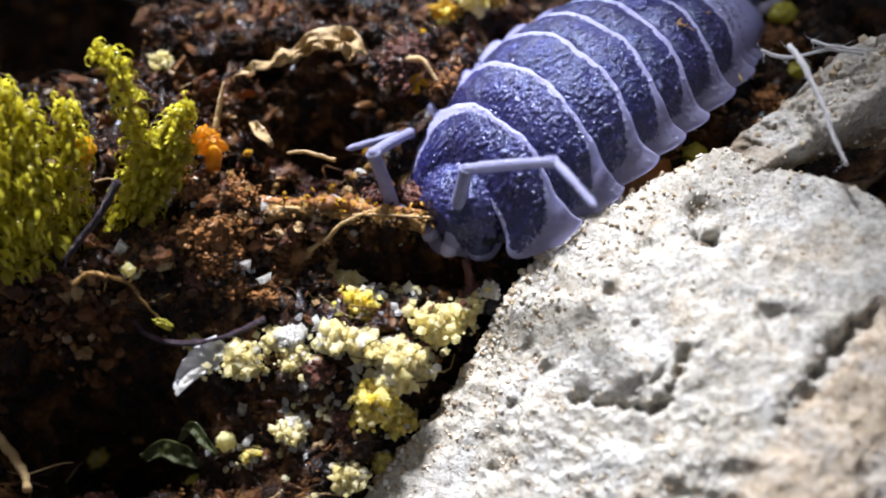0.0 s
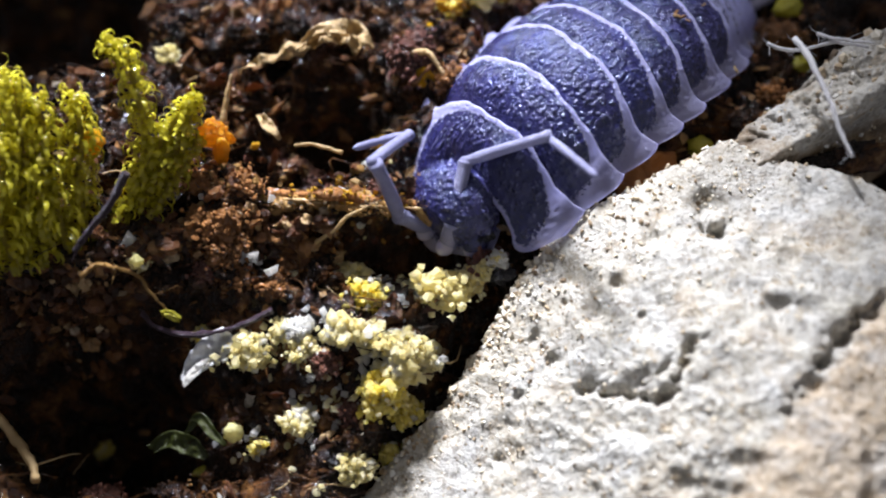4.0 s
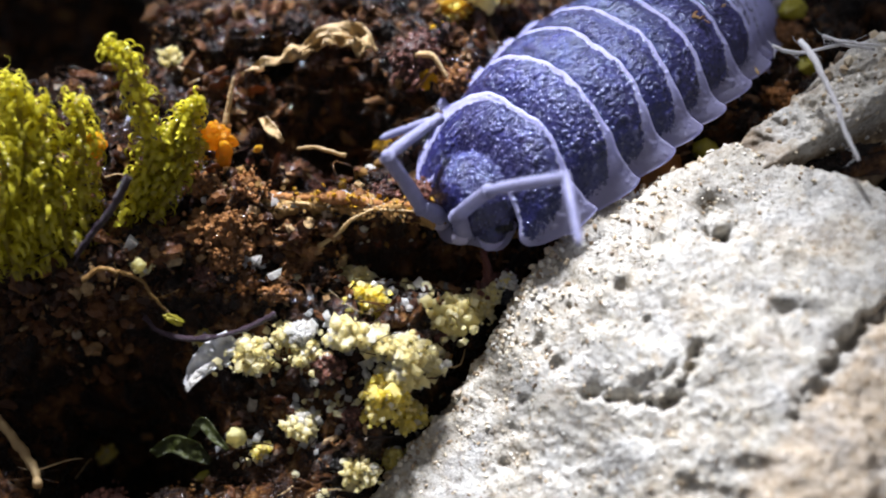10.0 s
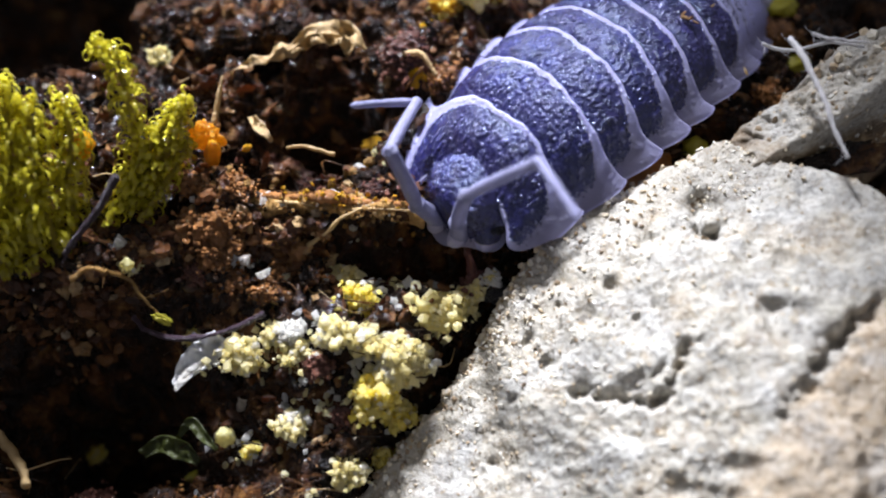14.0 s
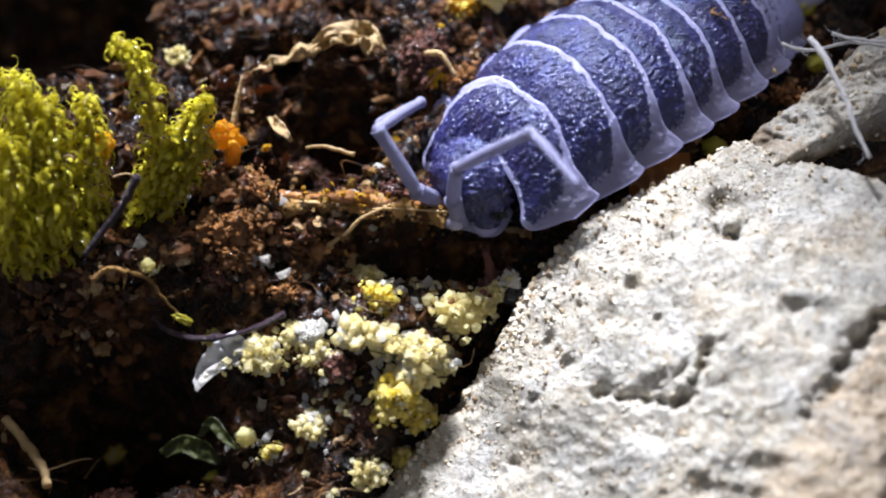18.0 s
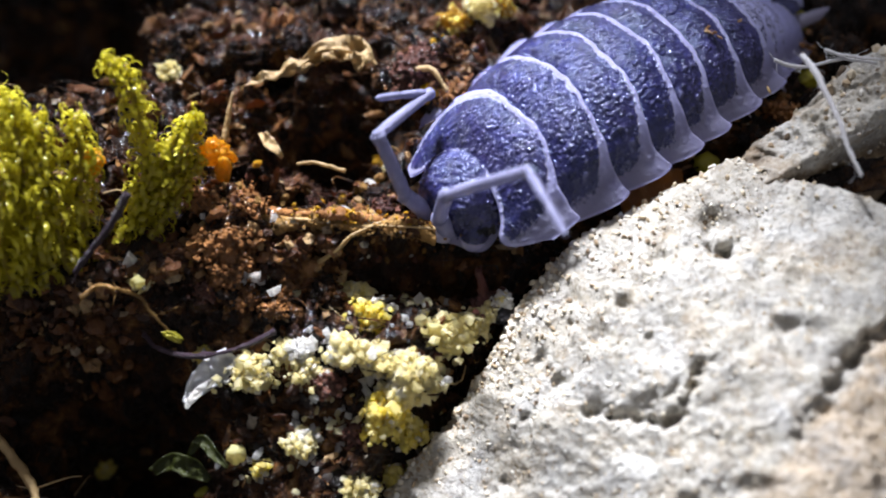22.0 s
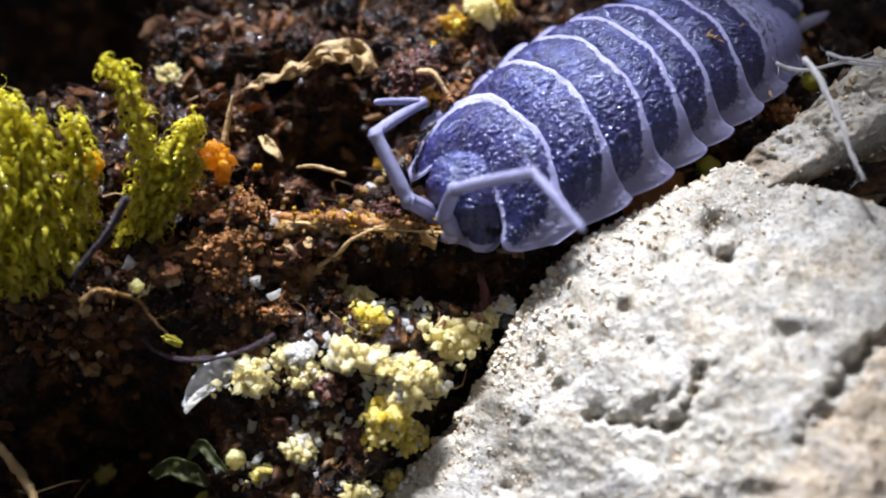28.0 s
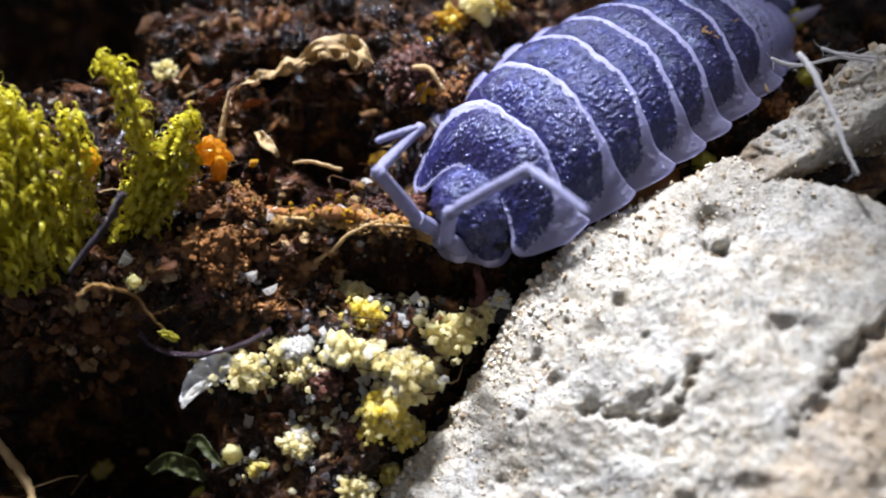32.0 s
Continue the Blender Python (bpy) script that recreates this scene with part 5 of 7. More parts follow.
def strand(name, points, r0, r1, mat, label, category, hairs=0, seed=5):
    path = bent(points, 30)
    o = path[0].copy()
    g = np.random.default_rng(seed)
    v, f = tube(path - o + lumps(path, 3, 0.03, seed, 2)[:, None], np.linspace(r0, r1, 30) * (1 + 0.3 * lumps(path, 5, 1.0, seed, 2)), 7)
    ob = thing(name, mesh_of(name, v, f, mat), mm(*o), label, category)
    if not hairs:
        return ob
    pieces = []
    for _ in range(hairs):
        p, h = path[g.integers(30)] - o, g.normal(0, 0.13, 3)
        pieces.append(tube(bent([p, p + h + g.normal(0, 0.05, 3), p + 2.2 * h + g.normal(0, 0.06, 3)], 7), np.linspace(0.012, 0.005, 7), 4))
    vs, fs, n = [], [], 0
    for a, b in pieces:
        vs.append(a)
        fs += [[i + n for i in face] for face in b]
        n += len(a)
    part("root_hairs", mesh_of("root_hairs", np.concatenate(vs), fs, mat), ob, "fine root hairs")["kind"] = "stuff"
    return ob


def rough_strand(name, points, r0, r1, mat, label, category, seed=5.0):
    """A thick crumbly strand of rotten wood."""
    path = bent(points, 110)
    o = path[0].copy()
    path = path - o
    v, f = tube(path, np.linspace(r0, r1, 110), 22)
    core = np.concatenate([np.repeat(path, 22, 0)])
    swell = 1 + lumps(v, 1.6, 0.9, seed, 4) + np.abs(lumps(v, 4.0, 0.5, seed + 2, 3))
    return thing(name, mesh_of(name, core + (v - core) * np.maximum(swell, 0.15)[:, None], f, mat), mm(*o), label, category)


ribbon("leaf_scrap", ((-6.4, 5.7, 1.4), (-5.35, 6.0, 1.7), (-4.3, 6.4, 1.9), (-3.5, 6.7, 2.15), (-2.8, 6.5, 2.2), (-2.3, 5.9, 2.0)), (0.08, 0.16, 0.26, 0.4, 0.45, 0.3), STRAW, "torn dry beige scrap of leaf on the log", "leaf scrap", 0.05, 0.8, 3.0)
ribbon("leaf_scrap", ((-4.7, 6.1, 1.9), (-3.7, 6.6, 2.4), (-2.7, 6.3, 2.2)), (0.05, 0.16, 0.05), STRAW, "curled dry edge of a beige leaf scrap", "leaf scrap", 0.05, 0.2, 7.0)
ribbon("leaf_scrap", ((-5.7, 4.3, 0.9), (-5.3, 3.7, 1.0), (-4.9, 3.3, 0.8)), (0.06, 0.2, 0.05), STRAW, "thin cream flake of bark", "leaf scrap", 0.04, 0.2, 9.0)
ribbon("leaf_scrap", ((5.4, 2.1, -0.3), (6.0, 2.5, -0.15), (6.6, 2.85, -0.05), (7.4, 3.3, -0.1)), (0.2, 0.5, 0.55, 0.3), RUST, "rust-brown leaf scrap in the crevice", "leaf scrap", 0.06, 0.2, 6.0)
thing("jelly_bead", blob("jelly_bead", (0.4, 0.3, 0.35), LIME, 0.3, 2.5, ICO3), mm(8.2, 3.9, -0.1), "yellow-green bead in the crevice", "fungus")
strand("splinter", ((-6.7, 3.9, 1.0), (-6.55, 4.4, 1.6), (-6.4, 4.8, 2.1)), 0.12, 0.04, STRAW, "brown pointed splinter standing by the moss", "splinter")
strand("splinter", ((-3.76, 0.5, -0.75), (-3.15, 0.65, -0.3), (-2.7, 0.8, 0.15), (-1.85, 1.1, 0.42)), 0.07, 0.04, STRAW, "bent straw splinter at the ledge", "splinter")
strand("splinter", ((-4.5, 3.2, 0.6), (-3.9, 3.15, 0.75), (-3.0, 2.95, 0.6)), 0.05, 0.07, STRAW, "yellow straw splinter on the wood", "splinter")
strand("splinter", ((-1.0, 6.2, 1.8), (-0.4, 5.9, 2.0), (0.1, 5.4, 1.6)), 0.12, 0.07, STRAW, "tan bark splinter on the log", "splinter")
for k, (r0, r1, mat) in enumerate(((0.27, 0.23, LEDGE), (0.17, 0.13, WOOD), (0.14, 0.10, LEDGE), (0.15, 0.09, ORANGE_BARK), (0.04, 0.03, STRAW))):
    e = gen.normal(0, 0.12, (5, 3)) * (1, 0.9, 0.8) + (0, 0.16 * (k % 2) - 0.08, 0.05 * k - 0.08)
    path = np.array(((-5.5, 1.6, 0.0), (-4.4, 1.45, 0.1), (-3.0, 1.35, 0.12), (-1.8, 1.2, 0.05), (-0.1, 1.2, -0.12))) + e
    lip = rough_strand("ledge_root", path, r0, r1, mat, "ochre-brown crumbly woody strand along the ledge's lip", "root", 5.0 + k)
    line = bent(path - path[0], 60)
    bits = [(grain_points(gen, ICO1, gen.uniform(0.04, 0.12), 0.35, (1, 0.7, 0.4)) + line[gen.integers(60)] + gen.normal(0, 0.13, 3), ICO1[1]) for _ in range(26 if k == 2 else 130)]
    part("crust", mesh_of("crust", *joined(bits), (ORANGE_BARK, LEDGE, QUARTZ, AMBER, LEDGE)[k], False), lip, "wet flakes of wood")["kind"] = "stuff"
rough_strand("rootlet", ((-8.95, -1.15, -2.1), (-8.45, -1.6, -2.2), (-7.35, -1.95, -2.05), (-6.05, -2.1, -1.5), (-4.9, -1.6, -1.3)), 0.075, 0.06, DARK_ROOT, "dark purple crumbly rootlet across the hollow", "root", 8.0)
strand("rootlet", ((-10.5, -0.6, 0.2), (-9.9, -0.3, 0.9), (-9.3, 0.1, 1.5), (-8.8, 0.6, 2.2)), 0.10, 0.13, DARK_ROOT, "black rootlet before the moss", "root", 6)
strand("rootlet", ((-9.5, -0.7, -0.4), (-8.95, -0.7, -0.8), (-8.55, -1.0, -1.3), (-8.1, -1.3, -1.8)), 0.07, 0.04, LEDGE, "thin tan rootlet with a green tip", "root", 8)
strand("rootlet", ((-10.45, -1.0, -0.5), (-9.95, -0.7, -0.3), (-9.45, -0.8, -0.4)), 0.09, 0.06, LEDGE, "dull tan rootlet stub", "root", 6)
strand("rootlet", ((-13.4, -3.5, -4.0), (-12.6, -4.3, -4.2), (-12.0, -5.0, -4.3), (-11.7, -5.6, -4.2)), 0.16, 0.12, STRAW, "pale rootlet low on the log", "root", 6)
strand("white_root", ((10.35, 4.6, 3.7), (10.45, 3.8, 3.86), (10.85, 2.45, 3.53), (11.05, 1.45, 3.2), (11.35, 0.65, 2.83)), 0.10, 0.055, ROOT, "hairy white root hanging over the stone", "root", 24)
strand("white_root", ((9.8, 5.2, 3.0), (10.6, 5.0, 2.9), (11.6, 4.9, 3.3), (12.6, 4.6, 3.4)), 0.06, 0.05, ROOT, "thin white root behind the stone", "root", 14)
strand("white_root", ((11.2, 5.2, 3.4), (11.8, 4.8, 3.5), (12.5, 4.2, 3.9)), 0.06, 0.04, ROOT, "thin white root behind the stone", "root", 10)
ribbon("mica_flake", ((-7.6, -2.9, -3.1), (-7.25, -2.5, -2.8), (-6.75, -2.15, -2.5), (-6.2, -1.85, -2.25)), (0.14, 0.32, 0.44, 0.34), MICA, "silvery translucent flake on the dark log", "flake", 0.10, 0.5, 4.0)
ribbon("mica_flake", ((-7.6, -3.2, -2.95), (-7.15, -2.8, -2.6), (-6.6, -2.5, -2.4)), (0.06, 0.15, 0.05), QUARTZ, "bright white splinter along a silvery flake", "flake", 0.09, 0.3, 5.0)
ribbon("liverwort", ((-8.6, -4.5, -4.35), (-8.0, -4.3, -4.1), (-7.4, -4.5, -4.15), (-6.9, -4.8, -4.3)), (0.15, 0.26, 0.3, 0.1), LEAFY, "dull green translucent leaf in the shade", "liverwort", 0.05, 0.25, 8.0)
ribbon("liverwort", ((-7.5, -4.2, -3.9), (-7.1, -3.9, -3.55), (-6.7, -4.3, -3.7), (-6.3, -4.6, -3.9)), (0.06, 0.17, 0.15, 0.05), LEAFY, "curled green leaf in the shade", "liverwort", 0.05, 0.2, 2.0)
thing("jelly_bead", blob("jelly_bead", (0.30, 0.13, 0.17), LIME, 0.5, 8.5, ICO4), mm(-8.0, -1.4, -1.85, 30, 40, 0), "yellow-green bead on a rootlet's tip", "fungus")
thing("jelly_bead", blob("jelly_bead", (0.2, 0.17, 0.22), CREAM, 0.3, 9.5, ICO3), mm(-8.9, -0.45, -0.45), "pale bead on a rootlet", "fungus")
for x, y, r in ((-6.85, -3.85, 0.2), (-6.5, -3.75, 0.17), (-6.35, -3.45, 0.13), (-7.1, -5.2, 0.15), (-8.6, -5.4, 0.14)):
    thing("quartz_flake", grain_meshes[2], on_log(x, y, r * 0.8, rx=40 * x, ry=70 * y), "small white quartz flake in the shade", "flake", "quartz flakes").scale = (r, r, r)
thing("jelly_bead", blob("jelly_bead", (0.32, 0.2, 0.14), LIME, 0.4, 3.5, ICO3), on_log(-7.55, -3.95, 0.15, rz=20), "lime-green leafy bead in the shade", "fungus")
thing("jelly_bead", blob("jelly_bead", (0.3, 0.26, 0.34), CREAM, 0.3, 5.5, ICO3), on_log(-6.15, -4.1, 0.2), "pale amber bead in the shade", "fungus")
for k, (x, y, r, mat) in enumerate(((11.4, 8.2, 0.7, ORANGE_BARK), (13.0, 8.0, 0.8, WOOD), (12.4, 9.8, 0.9, PURPLE_BARK), (10.6, 5.6, 0.4, ORANGE_BARK), (9.6, 4.7, 0.4, WOOD))):
    lump = thing("bark_lump", bark((r, r * 0.8, r * 0.7), 141.0 + 3 * k, mat), on_log(x, y, r * 0.4, rz=50 * k), "crumbly wet bark lump behind the stone", "bark", "bark lumps")
    part("crust", beads((r, r * 0.8, r * 0.7), int(60 + 160 * r), 0.085, 141 + 3 * k, (0, 0, 0), mat), lump, "granular brown crust")["kind"] = "stuff"
for x, y, r in ((12.0, 7.3, 0.4), (11.7, 9.3, 0.45)):
    thing("jelly_bead", blob("jelly_bead", (r, r * 0.8, r * 0.8), LIME, 0.4, x, ICO3), on_log(x, y, r * 0.5), "olive-green bead behind the woodlouse", "fungus")
# added brown lump that stands in for the dark recess under the second stone
thing("bark_lump", bark((1.5, 0.5, 0.45), 41.0, WOOD), mm(11.9, 2.15, 1.0, 0, -8, 12), "crumbly brown lump added to darken the recess between the stones", "bark", "bark lumps")


# ---- what moves ----
def lean(rows, s, share):
    """Tips a front plate towards the head about its foot while the woodlouse stoops."""
    foot = Matrix.Translation(Vector(((s - 0.5) * LONG, 0, arch(s * LONG))) * MM)
    out = []
    for t, m in rows:
        tip = np.interp(t, (0, 2, 3.5, 6, 8, 10, 11.5, 12.5, 14.5, 19, 22, 30, 32), (-4, -7, -8, -6, -5, -4, -7, -5, -4, -1, 0, -1, -3))
        out.append((t, mm(0, 0, 0.03 * share * tip) @ foot @ Matrix.Rotation(radians(share * tip), 4, "Y") @ foot.inverted() @ m))
    return out


def motions():
    walk(isopod, [
        (0, mm(5.097, 5.688, 1.356, -1.64, -2.76, 40.62)),
        (0.5, mm(5.09, 5.665, 1.372, -1.54, -2.9, 40.03)),
        (1, mm(5.033, 5.668, 1.369, -1.51, -3.35, 40.19)),
        (1.5, mm(4.93, 5.719, 1.326, -1.44, -2.74, 40.2)),
        (2, mm(4.909, 5.712, 1.37, -1.48, -3.13, 39.25)),
        (2.5, mm(4.885, 5.721, 1.339, -1.61, -3.22, 39.9)),
        (3, mm(4.84, 5.816, 1.266, -1.61, -1.76, 40.64)),
        (3.5, mm(4.809, 5.811, 1.28, -1.52, -1.8, 41.38)),
        (5.5, mm(5.111, 5.829, 1.406, -3.19, -1, 41.82)),
        (6, mm(5.257, 6.034, 1.331, -4.03, -0.4, 41.03)),
        (6.5, mm(5.449, 6.099, 1.384, -4.41, 0.26, 41.79)),
        (7, mm(5.432, 6.092, 1.343, -4.69, 0.21, 42.21)),
        (7.5, mm(5.411, 6.017, 1.406, -4.17, -0.82, 41.91)),
        (8, mm(5.405, 6.006, 1.384, -4.19, -0.52, 41.7)),
        (8.5, mm(5.438, 5.929, 1.429, -3.92, -0.21, 42.76)),
        (9, mm(5.458, 5.997, 1.406, -4.05, 0.47, 42.02)),
        (9.5, mm(5.217, 5.637, 1.323, -3.67, -2.83, 42.51)),
        (10, mm(5.254, 5.675, 1.428, -3.09, -2.56, 40.71)),
        (10.5, mm(5.133, 5.598, 1.362, -3.5, -3.79, 41.71)),
        (11, mm(5.054, 5.668, 1.209, -4.34, -4.21, 41.38)),
        (11.5, mm(4.99, 5.71, 1.143, -4.76, -4.11, 41.76)),
        (12, mm(5.251, 6.196, 0.985, -4.15, -2.05, 42.05)),
        (12.5, mm(5.278, 5.926, 1.258, -4.07, -1.54, 40.73)),
        (13, mm(5.226, 5.69, 1.348, -3.03, -1.76, 40.54)),
        (13.5, mm(5.221, 5.657, 1.384, -2.59, -2.71, 40.32)),
        (14, mm(5.193, 5.56, 1.445, -2.41, -2.94, 40.44)),
        (14.5, mm(5.18, 5.556, 1.438, -2.48, -2.64, 40.19)),
        (16.5, mm(5.319, 5.686, 1.522, -2.33, -2.96, 37.88)),
        (17, mm(5.356, 5.683, 1.504, -2.65, -3.67, 37.13)),
        (17.5, mm(5.394, 5.692, 1.575, -2.32, -3.89, 36.71)),
        (18, mm(5.464, 5.788, 1.534, -2.81, -3.25, 36.26)),
        (18.5, mm(5.475, 5.753, 1.504, -2.73, -3.93, 36.9)),
        (19, mm(5.478, 5.782, 1.469, -2.85, -2.93, 36.76)),
        (19.5, mm(5.473, 5.767, 1.497, -2.57, -3.64, 36.68)),
        (20, mm(5.43, 5.75, 1.471, -2.61, -3.74, 36.63)),
        (20.5, mm(5.434, 5.743, 1.483, -2.89, -3.81, 36.5)),
        (21, mm(5.455, 5.738, 1.474, -2.86, -2.74, 37.8)),
        (21.5, mm(5.464, 5.828, 1.425, -3.08, -3.37, 36.94)),
        (22, mm(5.48, 5.749, 1.569, -1.84, -4.02, 34.5)),
        (22.5, mm(5.5, 5.724, 1.591, -1.64, -4.91, 33.58)),
        (23, mm(5.484, 5.676, 1.602, -1.83, -4.4, 34.88)),
        (23.5, mm(5.49, 5.708, 1.599, -1.74, -4.51, 35.01)),
        (24, mm(5.478, 5.705, 1.596, -1.71, -3.79, 34.82)),
        (24.5, mm(5.452, 5.667, 1.605, -1.53, -4.34, 34.59)),
        (25, mm(5.46, 5.638, 1.631, -1.55, -4.69, 34.89)),
        (25.5, mm(5.489, 5.661, 1.61, -1.62, -4.47, 34.72)),
        (27.5, mm(5.514, 5.69, 1.582, -1.71, -3.47, 35.15)),
        (28, mm(5.494, 5.709, 1.558, -1.56, -3.38, 35.19)),
        (28.5, mm(5.518, 5.719, 1.529, -1.8, -3.92, 34.88)),
        (29, mm(5.386, 5.601, 1.547, -1.87, -6.2, 33.57)),
        (29.5, mm(5.477, 5.624, 1.549, -1.67, -3.95, 34.78)),
        (30, mm(5.49, 5.596, 1.566, -1.9, -4.32, 35.35)),
        (30.5, mm(5.514, 5.525, 1.584, -1.74, -4.8, 34.59)),
        (31, mm(5.538, 5.646, 1.519, -2.03, -3.53, 35.73)),
        (31.5, mm(5.546, 5.696, 1.484, -2.28, -3.06, 35.6)),
        (32, mm(5.533, 5.651, 1.485, -2.47, -3.42, 36.84)),
    ])
    walk(front_plates[0], lean([
        (0, mm(0.11, -0.212, 0.504, 1.27, -8.81, 0.17)),
        (0.5, mm(0.115, -0.235, 0.52, 1.17, -9.02, 0.63)),
        (1, mm(0.106, -0.268, 0.454, 1.15, -8.16, 0.38)),
        (1.5, mm(0.052, -0.32, 0.446, 1.16, -8.28, 0.25)),
        (2, mm(0.08, -0.289, 0.414, 1.15, -7.76, 0.12)),
        (2.5, mm(0.078, -0.282, 0.474, 1.29, -8.57, 0)),
        (3, mm(-0.01, -0.23, 0.71, 1.39, -11.9, 0.67)),
        (3.5, mm(-0.054, -0.174, 0.887, 1.17, -14.06, 1.9)),
        (5.5, mm(0.397, 0.046, 0.472, 0.65, -7.79, 2.23)),
        (6, mm(0.411, 0.15, 0.483, 0.31, -7.81, 3.04)),
        (6.5, mm(0.474, 0.236, 0.527, 0.22, -8.28, 3.53)),
        (7, mm(0.367, 0.165, 0.539, 0.35, -8.73, 2.94)),
        (7.5, mm(0.341, 0.102, 0.494, 0.42, -8.13, 2.6)),
        (8, mm(0.309, 0.08, 0.496, 0.47, -8.32, 2.39)),
        (8.5, mm(0.318, 0.044, 0.454, 0.52, -7.78, 2.16)),
        (9, mm(0.396, 0.121, 0.325, 0.26, -5.91, 2.44)),
        (9.5, mm(0.124, 0.144, 0.577, -0.07, -8.2, 3.42)),
        (10, mm(0.136, -0.049, 0.11, 0.17, -2.23, 0.96)),
        (10.5, mm(0.236, -0.24, 0.15, 1, -4.15, -0.58)),
        (11, mm(0.245, -0.07, 0.411, 1, -7.35, 0.5)),
        (11.5, mm(0.115, -0.076, 0.624, 0.93, -10.24, 1.41)),
        (12, mm(0.225, 0.082, 0.551, 0.66, -8.79, 1.76)),
        (12.5, mm(0.156, 0.21, 0.488, -0.02, -7.09, 2.8)),
        (13, mm(0.109, 0.014, 0.243, 0.13, -4.02, 1.51)),
        (13.5, mm(0.074, -0.076, 0.173, 0.13, -3.05, 1.29)),
        (14, mm(0.058, -0.043, 0.232, 0.05, -3.71, 1.71)),
        (14.5, mm(0.037, -0.008, 0.21, -0.07, -3.11, 1.77)),
        (16.5, mm(0.029, -0.004, 0.047, 0.01, -0.78, 0.45)),
        (17, mm(-0.018, -0.019, 0.036, 0.06, -0.84, 0.02)),
        (17.5, mm(0.014, 0.056, 0.122, -0.07, -1.6, 0.91)),
        (18, mm(0.062, 0.16, 0.319, -0.27, -4.02, 2.56)),
        (18.5, mm(0.001, 0.037, 0.136, -0.01, -2.02, 0.8)),
        (19, mm(0.045, 0.068, 0.188, -0.09, -2.58, 1.48)),
        (19.5, mm(0.041, 0.081, 0.182, -0.09, -2.43, 1.39)),
        (20, mm(-0.008, 0.048, 0.153, 0.01, -2.32, 0.74)),
        (20.5, mm(-0.014, 0.045, 0.214, -0.02, -3.16, 1.2)),
        (21, mm(0.01, 0.073, 0.213, -0.03, -3.11, 1.23)),
        (21.5, mm(-0.002, 0.063, 0.243, -0.07, -3.47, 1.51)),
        (22, mm(-0.006, 0.001, 0.046, -0.03, -0.61, 0.39)),
        (22.5, mm(0.006, -0.02, 0.026, -0.03, -0.31, 0.43)),
        (23, mm(0.011, -0.015, -0.009, 0.03, 0.02, -0.05)),
        (23.5, mm(0.012, -0.026, -0.017, 0.04, 0.08, -0.11)),
        (24, mm(0.017, -0.028, -0.031, 0.04, 0.3, -0.15)),
        (24.5, mm(-0.004, -0.051, -0.059, 0.06, 0.6, -0.45)),
        (25, mm(0.008, -0.051, -0.07, 0.03, 0.88, -0.36)),
        (25.5, mm(-0.023, -0.033, -0.005, -0, 0.04, -0.01)),
        (27.5, mm(0.015, -0.007, -0.006, 0.03, -0.03, -0.05)),
        (28, mm(0, 0, -0, 0, 0, 0)),
        (28.5, mm(0.006, 0.009, 0.01, -0, -0.13, 0.07)),
        (29, mm(0.015, -0.013, 0.068, 0.03, -1.11, 0.46)),
        (29.5, mm(0.055, 0.029, 0.012, 0.02, -0.2, 0.16)),
        (30, mm(0.008, 0.008, 0.003, 0.08, -0.26, -0.29)),
        (30.5, mm(0.007, -0.023, -0.089, 0.09, 0.97, -0.89)),
        (31, mm(0.029, 0.054, 0.071, 0.07, -1.17, 0.16)),
        (31.5, mm(0.021, 0.124, 0.251, -0.09, -3.4, 1.51)),
        (32, mm(0.006, 0.105, 0.345, -0.11, -4.8, 2.08)),
    ], 0.16, 1.0))
